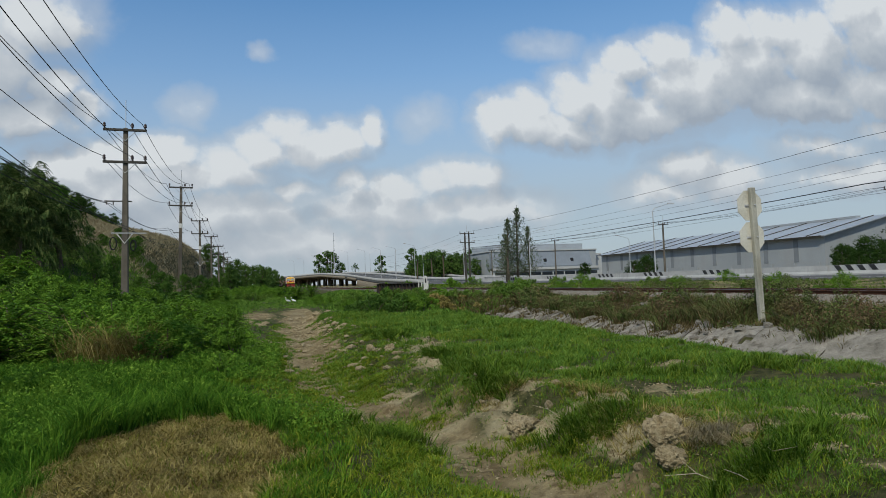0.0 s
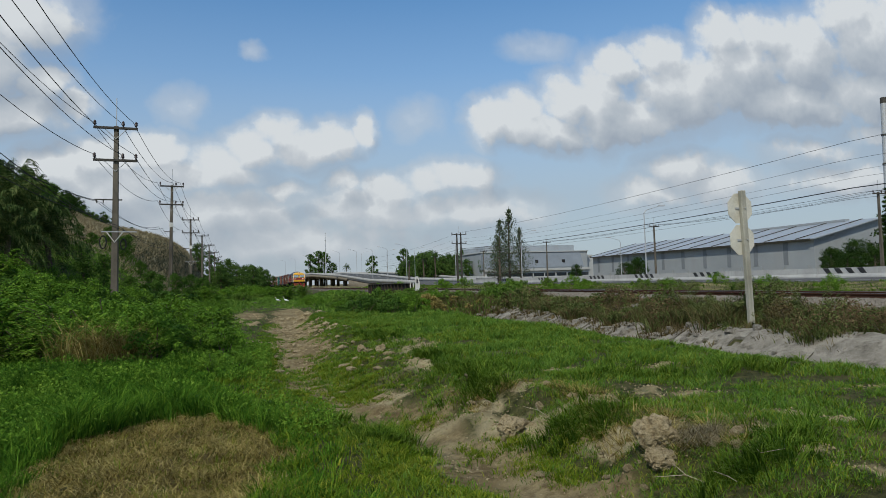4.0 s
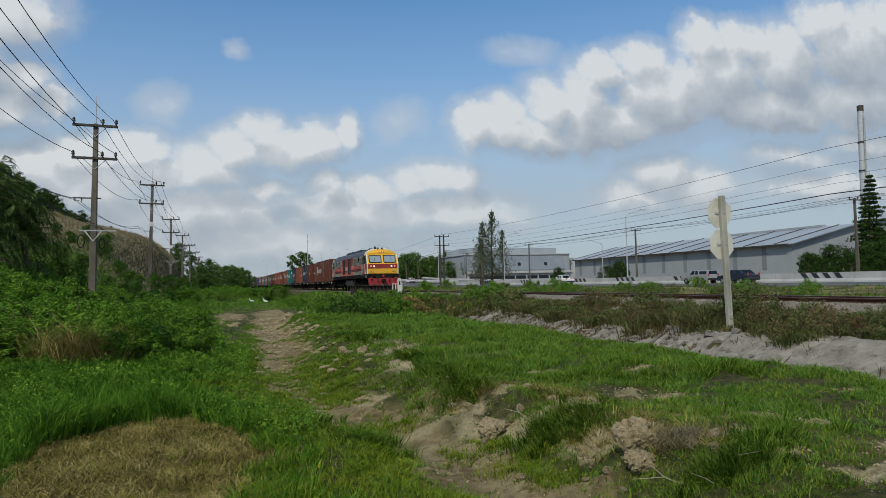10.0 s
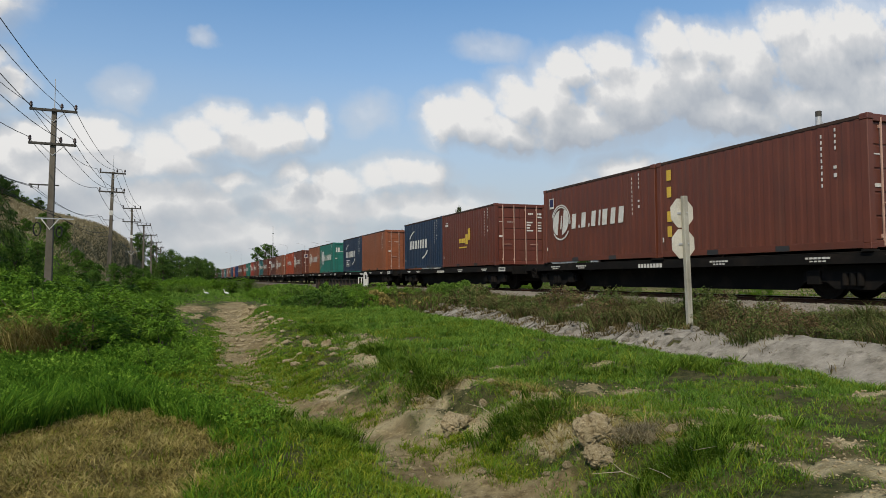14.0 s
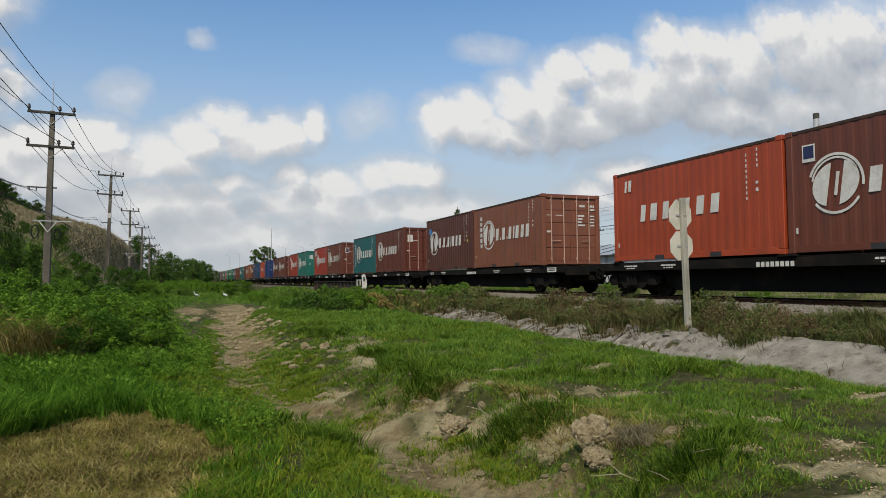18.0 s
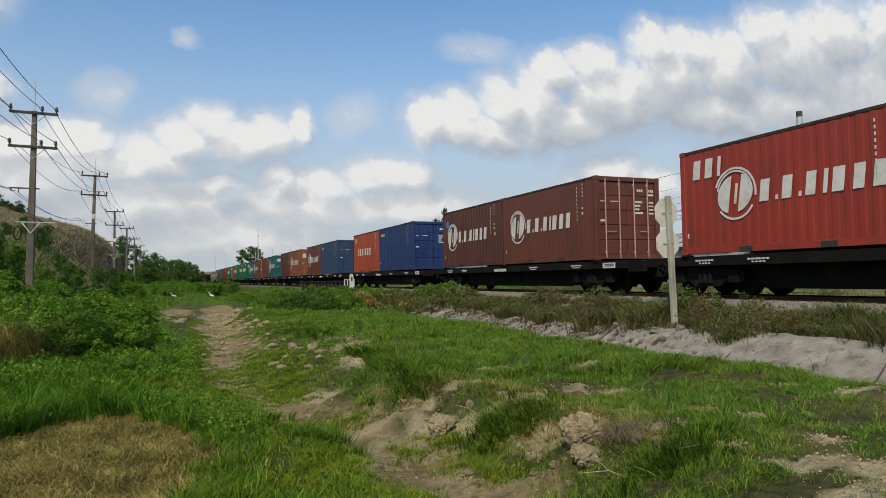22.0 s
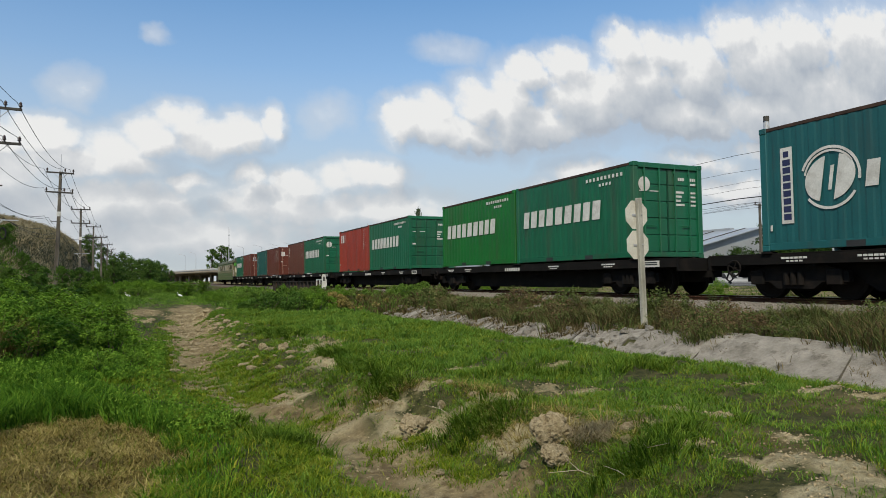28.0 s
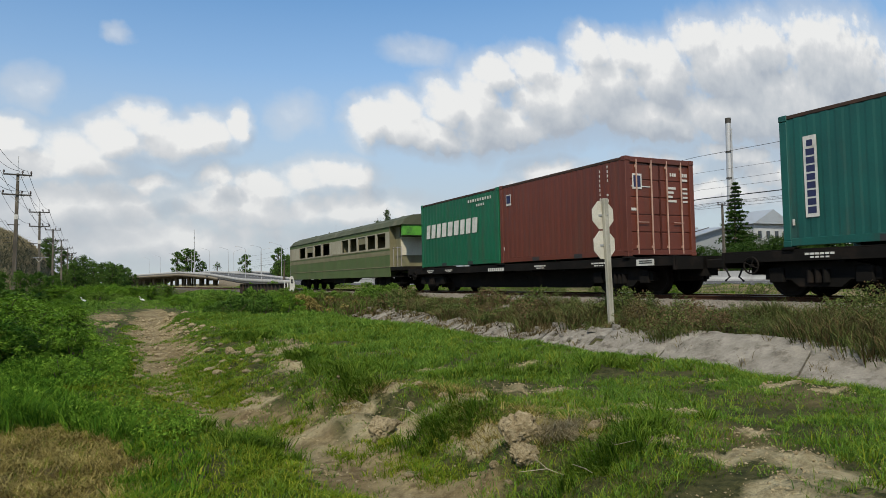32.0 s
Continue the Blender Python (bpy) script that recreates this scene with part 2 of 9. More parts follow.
def ground_material():
    """Earth, straw, pale rock and short green cover with grass shade in its colour, shared out by the ground's own
    cover map.
    """
    m, t, b = base_material("earth", 0.95)
    co = t.nodes.new("ShaderNodeTexCoord").outputs["Object"]
    at = t.nodes.new("ShaderNodeAttribute")
    at.attribute_name = "cover"
    sep = t.nodes.new("ShaderNodeSeparateColor")
    link(t, at.outputs["Color"], sep.inputs[0])
    n1, n2, n3 = noise_node(t, co, 0.9, 6.0, 0.62), noise_node(t, co, 9.0, 6.0, 0.65), noise_node(t, co, 60.0, 4.0, 0.7)
    soil = mix_node(t, ramp_node(t, n1.outputs[0], [(0.35, 0.0), (0.65, 1.0)]), (0.185, 0.141, 0.070), (0.340, 0.277, 0.148))
    soil = mix_node(t, ramp_node(t, n2.outputs[0], [(0.45, 0.0), (0.62, 0.8)]), soil, (0.115, 0.080, 0.038))
    straw = mix_node(t, n3.outputs[0], (0.07, 0.05, 0.018), (0.20, 0.15, 0.06))
    rock = mix_node(t, ramp_node(t, n2.outputs[0], [(0.35, 0.0), (0.7, 1.0)]), (0.43, 0.375, 0.225), (0.19, 0.152, 0.078))
    # the green's near-black tone holds the shade between the grass stems
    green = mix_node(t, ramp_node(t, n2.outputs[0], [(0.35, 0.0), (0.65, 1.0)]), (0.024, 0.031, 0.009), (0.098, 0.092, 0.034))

    def edge(src, amount=0.55):
        v = math_node(t, "ADD", src, math_node(t, "MULTIPLY_ADD", n2.outputs[0], amount, -amount / 2))
        return ramp_node(t, v, [(0.35, 0.0), (0.65, 1.0)])
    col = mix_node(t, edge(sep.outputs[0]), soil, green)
    col = mix_node(t, edge(sep.outputs[1], 0.4), col, straw)
    col = mix_node(t, edge(sep.outputs[2], 0.9), col, rock)
    grain = ramp_node(t, n3.outputs[0], [(0.2, 0.75), (0.8, 1.2)])
    col = mix_node(t, 1.0, col, grain, "MULTIPLY")
    link(t, col, b.inputs["Base Color"])
    bp = t.nodes.new("ShaderNodeBump")
    bp.inputs["Strength"].default_value, bp.inputs["Distance"].default_value = 0.9, 0.08
    h = math_node(t, "ADD", n2.outputs[0], math_node(t, "MULTIPLY", n3.outputs[0], 0.35))
    link(t, h, bp.inputs["Height"])
    link(t, bp.outputs[0], b.inputs["Normal"])
    return m


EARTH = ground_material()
CONCRETE = surf("concrete", (0.285, 0.25, 0.19), (0.15, 0.125, 0.09), 3.6, 0.9, 0, 1.0, 11, (0.065, 0.052, 0.034), 4.5, 0.95)
# streaked concrete, its tones darkened to hold the shade of the near face
POLE_CONCRETE = surf("shaded_pole_concrete", (0.17, 0.152, 0.122), (0.085, 0.074, 0.060), 0.8, 0.9, 0, 0.3, 40, (0.045, 0.038, 0.032), 2.2, 0.85, True)
WHITE_POST = surf("weathered_white_post", (0.42, 0.41, 0.35), (0.28, 0.27, 0.22), 2.0, 0.85, 0, 0.4, 45, (0.13, 0.12, 0.09), 3.0, 0.8, True)
SIGN_BACK = surf("sign_back", (0.62, 0.60, 0.52), (0.50, 0.48, 0.40), 3.0, 0.5, 0.0, 0.05, 30, (0.30, 0.26, 0.18), 4.0, 0.45)
BARRIER = surf("barrier_concrete", (0.42, 0.42, 0.41), (0.31, 0.31, 0.30), 0.6, 0.85, 0, 0.2, 25, (0.22, 0.21, 0.2), 0.9, 0.5, True)
BLACK_PAINT = surf("black_paint", (0.018, 0.018, 0.018), (0.03, 0.03, 0.03), 2.0, 0.6)
ASPHALT = surf("asphalt", (0.11, 0.11, 0.11), (0.075, 0.075, 0.077), 0.25, 0.92, 0, 0.4, 60)
LINING = surf("slope_concrete", (0.30, 0.276, 0.232), (0.16, 0.145, 0.118), 3.2, 0.9, 0, 1.0, 24, (0.06, 0.048, 0.034), 5.5, 0.9)
BALLAST = surf("ballast_stone", (0.27, 0.245, 0.205), (0.085, 0.073, 0.060), 14.0, 0.9, 0, 0.6, 30, jitter=0.25)
BALLAST_BED = surf("ballast_bed", (0.15, 0.13, 0.105), (0.045, 0.037, 0.03), 16.0, 0.95, 0, 1.0, 22, (0.10, 0.07, 0.055), 1.2, 0.5)
RUST = surf("rail_rust", (0.10, 0.045, 0.025), (0.06, 0.03, 0.02), 5.0, 0.8, 0.3, 0.2, 40)
RAIL_TOP = surf("rail_head", (0.40, 0.38, 0.36), (0.28, 0.25, 0.22), 3.0, 0.35, 0.9, 0.05, 30)
SLEEPER = surf("concrete_sleeper", (0.28, 0.25, 0.21), (0.19, 0.165, 0.14), 4.0, 0.9, 0, 0.4, 30)
STEEL_DARK = surf("dark_bridge_steel", (0.035, 0.033, 0.032), (0.06, 0.048, 0.04), 2.0, 0.7, 0.2, 0.2, 30, (0.10, 0.05, 0.03), 2.0, 0.5, True)
# grimy black, deepened to near zero to hold the shade under the train
UNDERFRAME = surf("shaded_underframe_black", (0.006, 0.0056, 0.0052), (0.010, 0.009, 0.008), 1.6, 0.85, 0.0, 0.2, 25, (0.03, 0.02, 0.015), 1.6, 0.5)
WHEEL_STEEL = surf("shaded_wheel_steel", (0.009, 0.008, 0.007), (0.016, 0.013, 0.011), 4.0, 0.8, 0.1, 0.2, 30)
# weak sheen keeps this painted-in shade black where light reaches it
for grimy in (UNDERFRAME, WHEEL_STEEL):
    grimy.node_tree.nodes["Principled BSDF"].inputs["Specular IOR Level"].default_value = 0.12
WHITE_PAINT = surf("white_paint", (0.62, 0.61, 0.57), (0.50, 0.49, 0.45), 4.0, 0.6, 0, 0.05, 30, (0.28, 0.24, 0.20), 3.5, 0.55)
YELLOW_PAINT = surf("yellow_mark", (0.62, 0.42, 0.05), (0.5, 0.33, 0.04), 4.0, 0.6)
BLUE_MARK = surf("blue_mark", (0.05, 0.22, 0.55), (0.04, 0.17, 0.45), 4.0, 0.6)
NAVY_MARK = surf("navy_mark", (0.018, 0.024, 0.085), (0.014, 0.018, 0.06), 4.0, 0.6)
GALV = surf("galvanised_steel", (0.46, 0.47, 0.48), (0.37, 0.38, 0.39), 3.0, 0.5, 0.2, 0.05, 30)
CABLE = surf("cable_black", (0.02, 0.02, 0.022), (0.03, 0.03, 0.03), 2.0, 0.7)
INSULATOR = surf("insulator_brown", (0.035, 0.022, 0.018), (0.05, 0.03, 0.025), 5.0, 0.35)
DARK_ARM = surf("dark_crossarm", (0.05, 0.047, 0.044), (0.075, 0.07, 0.06), 3.0, 0.85)
SHEET_GREY = surf("grey_metal_sheet", (0.34, 0.36, 0.375), (0.28, 0.30, 0.315), 0.15, 0.55, 0.1, 0.05, 8, (0.26, 0.25, 0.24), 0.25, 0.4, True)
SHEET_ROOF = surf("roof_metal_sheet", (0.38, 0.41, 0.44), (0.31, 0.34, 0.37), 0.12, 0.5, 0.2, 0.05, 8, (0.24, 0.21, 0.18), 0.2, 0.5)
SHEET_WHITE = surf("white_metal_sheet", (0.42, 0.43, 0.43), (0.35, 0.36, 0.36), 0.2, 0.6, 0, 0.05, 8)
DARK_OPENING = surf("shaded_interior", (0.02, 0.02, 0.022), (0.035, 0.035, 0.037), 1.0, 0.9)
GLASS = glass_material("tinted_glass")
BARK = surf("bark", (0.13, 0.105, 0.08), (0.075, 0.06, 0.045), 4.0, 0.95, 0, 0.9, 20)

# ---------------------------------------------------------------- mesh helpers


def mesh_of(name, bm, material):
    me = bpy.data.meshes.new(name)
    bm.to_mesh(me)
    bm.free()
    me.materials.append(material)
    return me


def part(name, bm, material, parent=None, label="", m=None):
    """Links a bmesh (or a ready mesh) as one mesh object under a thing or a part."""
    me = bm if isinstance(bm, bpy.types.Mesh) else mesh_of(name, bm, material)
    ob = new(name, me)
    if parent is not None:
        ob.parent = parent
    if m is not None:
        ob.matrix_basis = m
    if label:
        tagged(ob, label)
    return ob


def add_box(bm, x0, x1, y0, y1, z0, z1, bevel=0.0):
    vs = [bm.verts.new((x, y, z)) for x in (x0, x1) for y in (y0, y1) for z in (z0, z1)]
    faces = []
    for q in ((0, 1, 3, 2), (4, 6, 7, 5), (0, 4, 5, 1), (2, 3, 7, 6), (0, 2, 6, 4), (1, 5, 7, 3)):
        faces.append(bm.faces.new([vs[i] for i in q]))
    if bevel:
        edges = list({e for f in faces for e in f.edges})
        bmesh.ops.bevel(bm, geom=edges, offset=bevel, segments=1, affect="EDGES")
    return bm


def box(x0, x1, y0, y1, z0, z1, bevel=0.0):
    return add_box(bmesh.new(), x0, x1, y0, y1, z0, z1, bevel)


def add_prism(bm, outline, axis, a, b):
    """Extrudes a closed 2D outline along an axis from a to b."""
    def at(p, s):
        return {"x": (s, p[0], p[1]), "y": (p[0], s, p[1]), "z": (p[0], p[1], s)}[axis]
    lo = [bm.verts.new(at(p, a)) for p in outline]
    hi = [bm.verts.new(at(p, b)) for p in outline]
    n = len(outline)
    for i in range(n):
        bm.faces.new((lo[i], lo[(i + 1) % n], hi[(i + 1) % n], hi[i]))
    bm.faces.new(lo[::-1])
    bm.faces.new(hi)
    return bm


def prism(outline, axis, a, b):
    bm = add_prism(bmesh.new(), outline, axis, a, b)
    bmesh.ops.recalc_face_normals(bm, faces=bm.faces)
    return bm


def add_tube(bm, points, radii, sides=8, caps=True):
    """A tapered tube along a row of points."""
    rings = []
    pts = [Vector(p) for p in points]
    if isinstance(radii, (int, float)):
        radii = [radii] * len(pts)
    for i, p in enumerate(pts):
        d = (pts[min(i + 1, len(pts) - 1)] - pts[max(i - 1, 0)]).normalized()
        up = Vector((0, 0, 1)) if abs(d.z) < 0.9 else Vector((1, 0, 0))
        s = d.cross(up).normalized()
        u = s.cross(d)
        rings.append([bm.verts.new(p + radii[i] * (math.cos(2 * math.pi * k / sides) * s + math.sin(2 * math.pi * k / sides) * u)) for k in range(sides)])
    for a, b in zip(rings, rings[1:]):
        for k in range(sides):
            bm.faces.new((a[k], a[(k + 1) % sides], b[(k + 1) % sides], b[k]))
    if caps:
        bm.faces.new(rings[0][::-1])
        bm.faces.new(rings[-1])
    return bm


def tube(points, radii, sides=8):
    return add_tube(bmesh.new(), points, radii, sides)


def smooth(me):
    me.polygons.foreach_set("use_smooth", [True] * len(me.polygons))
    return me


def raw_mesh(name, verts, faces, material):
    """A mesh from numpy rows of places and of equally long faces."""
    me = bpy.data.meshes.new(name)
    verts, faces = np.asarray(verts, float), np.asarray(faces, int)
    n, k = faces.shape
    me.vertices.add(len(verts))
    me.vertices.foreach_set("co", verts.ravel())
    me.loops.add(n * k)
    me.loops.foreach_set("vertex_index", faces.ravel())
    me.polygons.add(n)
    me.polygons.foreach_set("loop_start", np.arange(0, n * k, k))
    me.polygons.foreach_set("loop_total", np.full(n, k))
    me.update()
    me.materials.append(material)
    return me


def thing(name, label, category, group="", m=None):
    ob = new(name)
    ob.empty_display_size = 0.2
    tagged(ob, label, category, group)
    if m is not None:
        ob.matrix_basis = m
    return ob


def sstep(a, b, x):
    t = np.clip((x - a) / (b - a), 0, 1)
    return t * t * (3 - 2 * t)


_R = np.random.RandomState(7)
_LAT = _R.rand(64, 64)


def vnoise(x, y, s):
    """Smooth value noise, 0 to 1, with cells of s metres."""
    x, y = np.asarray(x) / s, np.asarray(y) / s
    i, j = np.floor(x).astype(int), np.floor(y).astype(int)
    fx, fy = x - i, y - j
    fx, fy = fx * fx * (3 - 2 * fx), fy * fy * (3 - 2 * fy)
    a, b = _LAT[i % 64, j % 64], _LAT[(i + 1) % 64, j % 64]
    c, d = _LAT[i % 64, (j + 1) % 64], _LAT[(i + 1) % 64, (j + 1) % 64]
    return (a * (1 - fx) + b * fx) * (1 - fy) + (c * (1 - fx) + d * fx) * fy


# ---------------------------------------------------------------- the ground
GULLY_Y = [0.0, 4.9, 6.4, 9.3, 11.7, 14.8, 20.6, 28.3, 39.7, 60.0]
GULLY_X = [2.2, 2.1, 2.0, 1.44, 1.06, 1.17, 1.39, 1.92, 3.0, 4.0]
RIM_Y = [0.0, 4.7, 6.6, 8.3, 13.1, 16.3, 22.0, 30.0]
RIM_X = [3.9, 3.75, 3.6, 2.75, 3.0, 3.1, 3.0, 3.0]
BRIDGE = (44.5, 60.5)


def gully_x(y):
    return np.interp(y, GULLY_Y, GULLY_X)


def rim_x(y):
    return np.interp(y, RIM_Y, RIM_X)


def height(x, y):
    """The lie of the land, in metres over the path."""
    x, y = np.asarray(x, float), np.asarray(y, float)
    g, r = gully_x(y), rim_x(y)
    near = 1 - sstep(30, 45, y)
    z = 0.30 * sstep(0, 1, (x - g - 0.35) / np.maximum(r - g - 0.25, 0.5)) * near + 0.2 * (1 - near)
    z = z - 0.14 * np.exp(-((x - g) / 0.55) ** 2) * near
    z = z + 0.10 * sstep(0.6, 2.2, g - x) * sstep(9, 16, y)
    z = z + (vnoise(x, y, 1.1) - 0.5) * 0.10 * (0.35 + sstep(0.0, 2.5, np.abs(x - g))) + (vnoise(x + 9, y + 4, 0.37) - 0.5) * 0.05
    # broken edge of the bank
    lump = np.exp(-((x - (r + g) / 2 - 0.15) / 0.55) ** 2) * near
    z = z + lump * ((vnoise(x + 3, y, 0.45) - 0.45) * 0.17 + (vnoise(x, y + 7, 0.17) - 0.5) * 0.10)
    z = z + bareness(x, y) * ((vnoise(x + 1, y + 2, 0.11) - 0.4) * 0.075 + (vnoise(x, y, 0.21) - 0.4) * 0.06) * near
    z = z + trodden(x, y) * ((vnoise(x + 4, y, 0.31) - 0.5) * 0.11 + (vnoise(x, y + 6, 0.14) - 0.5) * 0.05) * sstep(5, 9, y)
    # ditch and lined slope beside the line, then verge and ballast
    ditch = sstep(7.3, 8.3, x)
    low = 0.10 + 0.12 * sstep(14, 26, y)
    top = np.interp(y, [0, 9, 14, 20, 26, 40], [0.56, 0.54, 0.36, 0.44, 0.52, 0.6])
    z = z * (1 - ditch) + low * ditch
    z = z + (top - low) * sstep(8.25, 9.45, x)
    z = z + (0.74 - top) * sstep(9.5, 11.1, x)
    z = z - 0.06 * sstep(14.6, 15.9, x)
    z = z + 0.12 * sstep(20, 34, x)
    verge = sstep(9.4, 10.0, x) * (1 - sstep(10.9, 11.4, x))
    z = z + verge * (vnoise(x, y, 0.8) - 0.5) * 0.14
    field = sstep(15.5, 18, x) * (1 - sstep(32, 35, x))
    z = z + field * (vnoise(x, y, 3.0) - 0.4) * 0.25
    # creek under the girder bridge
    creek = np.exp(-((y - 52.5) / 5.5) ** 4) * sstep(3, 9, x) * (1 - sstep(18, 24, x))
    z = z - 1.5 * creek
    # the wooded hill on the far side of the pole line
    hill = 31 * np.exp(-((x + 66) / 38.0) ** 2 / 2 - ((y - 155) / 62.0) ** 2 / 2) * sstep(-6, -14, x)
    z = z + 15 * np.tanh(hill / 13.5) + 16 * np.exp(-((x + 62) / 18.0) ** 2 / 2 - ((y - 195) / 40.0) ** 2 / 2)
    z = z + sstep(-8, -16, x) * 0.6 * vnoise(x, y, 6.0)
    return z


def axis_steps(spans):
    out = []
    for a, b, s in spans:
        out.append(np.arange(a, b, s))
    return np.unique(np.concatenate(out + [[spans[-1][1]]]))


# thin pale places in the turf: x, y and half sizes
BARE = [(4.41, 6.81, 0.26, 0.24), (4.84, 6.48, 0.20, 0.10), (3.64, 6.38, 0.26, 0.2), (4.76, 4.86, 0.16, 0.22), (4.28, 5.15, 0.16, 0.16), (4.04, 4.53, 0.10, 0.12), (6.72, 4.87, 0.30, 0.12), (6.76, 4.34, 0.22, 0.12),
        (4.4, 3.08, 0.24, 0.16), (3.91, 3.36, 0.14, 0.16), (4.3, 3.36, 0.24, 0.10), (4.15, 2.69, 0.26, 0.16), (3.64, 2.78, 0.22, 0.12), (3.89, 3.83, 0.14, 0.10), (4.83, 4.45, 0.16, 0.12), (4.71, 3.68, 0.18, 0.08),
        (3.16, 2.89, 0.12, 0.10), (6.54, 5.69, 0.2, 0.08), (3.45, 14.4, 0.4, 0.5), (3.6, 13.1, 0.32, 0.35), (3.1, 12.2, 0.35, 0.5), (2.0, 9.3, 0.18, 0.3), (2.75, 10.6, 0.2, 0.5), (3.5, 5.1, 0.2, 0.2),
        (2.66, 6.5, 0.25, 0.22), (3.3, 7.4, 0.2, 0.2), (3.1, 5.35, 0.25, 0.3), (2.85, 6.2, 0.2, 0.25), (3.45, 4.65, 0.25, 0.18), (2.7, 7.3, 0.2, 0.4), (4.3, 8.6, 0.3, 0.12), (5.6, 8.2, 0.25, 0.08)]


def bareness(x, y):
    q = 0
    for a, b, u, v in BARE:
        q = q + np.exp(-(((x - a) / (1.1 * u)) ** 2 + ((y - b) / (1.2 * v)) ** 2))
    return np.clip(q * 1.3 * (0.25 + 0.8 * vnoise(x + 7, y + 3, 0.13) + 0.6 * vnoise(x + 2, y + 9, 0.06)), 0, 1)


# worn bare places on the path: x, y and half sizes
WORN = [(1.42, 8.9, 0.40, 0.8), (1.13, 15.0, 0.42, 1.6), (1.5, 19.2, 0.6, 2.2), (1.62, 25.0, 0.9, 3.5), (2.0, 31.5, 1.0, 4.0), (2.5, 37.0, 1.3, 3.2), (1.92, 6.7, 0.32, 0.8), (1.6, 17.2, 0.75, 1.5), (0.3, 35.0, 1.0, 4.0), (1.35, 8.5, 0.42, 0.5), (1.7, 22.5, 0.9, 1.5), (2.05, 7.2, 0.3, 0.4), (2.12, 5.6, 0.35, 0.7), (1.05, 14.2, 0.30, 0.6), (0.88, 11.3, 0.22, 0.5), (1.28, 8.7, 0.40, 0.42)]


def trodden(x, y):
    """The narrow worn path along the gully, broken by islands of grass."""
    g = gully_x(y) + 0.5 * (vnoise(x * 0 + 3, y, 1.7) - 0.5)
    w = 0.30 + 0.016 * y + (0.5 + 0.035 * y) * (vnoise(x + 2, y + 5, 0.6 + 0.4 * (np.asarray(y) > 15)) - 0.5)
    q = np.exp(-((x - g) / np.maximum(w, 0.1)) ** 2 * 1.6) * sstep(0.30, 0.45, vnoise(x * 0.6, y, 1.3) + 0.06 * sstep(14, 18, y)) * (1 - sstep(34, 40, y)) * (1 - 0.92 * np.exp(-((y - 11.9) / 2.1) ** 4))
    q = q * sstep(0.22, 0.42, vnoise(x + 11, y, 0.33) + 0.1)
    for a, b, u, v in WORN:
        q = np.maximum(q, np.exp(-(((x - a) / u) ** 2 + ((y - b) / v) ** 2)) * (0.75 + 0.6 * vnoise(x, y, 0.3)))
    return np.clip(q, 0, 1)


def cover(x, y):
    """Shares of green cover, straw and bare pale rock."""
    g, r = gully_x(y), rim_x(y)
    d = np.abs(x - g)
    n, n2 = vnoise(x, y, 0.9), vnoise(x + 5, y + 2, 0.35)
    path = trodden(x, y)
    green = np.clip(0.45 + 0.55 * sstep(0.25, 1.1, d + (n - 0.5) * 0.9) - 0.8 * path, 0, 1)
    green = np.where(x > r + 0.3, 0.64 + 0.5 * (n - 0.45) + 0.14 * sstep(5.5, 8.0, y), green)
    st = np.sqrt(((x + 0.70) / 1.0) ** 2 + ((y - 6.5) / 2.3) ** 2)
    straw = np.clip(1.25 - st + (n2 - 0.5) * 0.45, 0, 1) * sstep(0.9, 0.5, x)
    scarp = np.exp(-((x - (g + r) / 2 - 0.1) / 0.5) ** 2) * sstep(4, 6, y) * (1 - sstep(20, 26, y))
    rock = scarp * (0.05 + 0.6 * n2) * sstep(0.5, 0.75, n) + 0.85 * bareness(x, y) * (0.4 + n2) + 0.6 * path * n2
    edge = np.exp(-((x - 9.55) / 0.25) ** 2)
    straw = straw + sstep(9.4, 9.8, x) * (1 - sstep(11.2, 11.6, x)) * (0.12 + 0.2 * n)
    straw = straw + 0.6 * sstep(-10, -18, x) * sstep(70, 90, y)
    green = np.where(x > 15, 0.5 + 0.5 * (n - 0.5), green)
    straw = straw + 0.15 * sstep(15, 17, x) * (1 - sstep(33, 36, x))
    ballast = sstep(10.9, 11.3, x) * (1 - sstep(15.3, 15.7, x))
    return np.clip(np.stack([green * (1 - ballast), np.clip(straw, 0, 1), np.clip(rock + edge * 0.3, 0, 1) * (1 - ballast), np.ones_like(green)], -1), 0, 1)


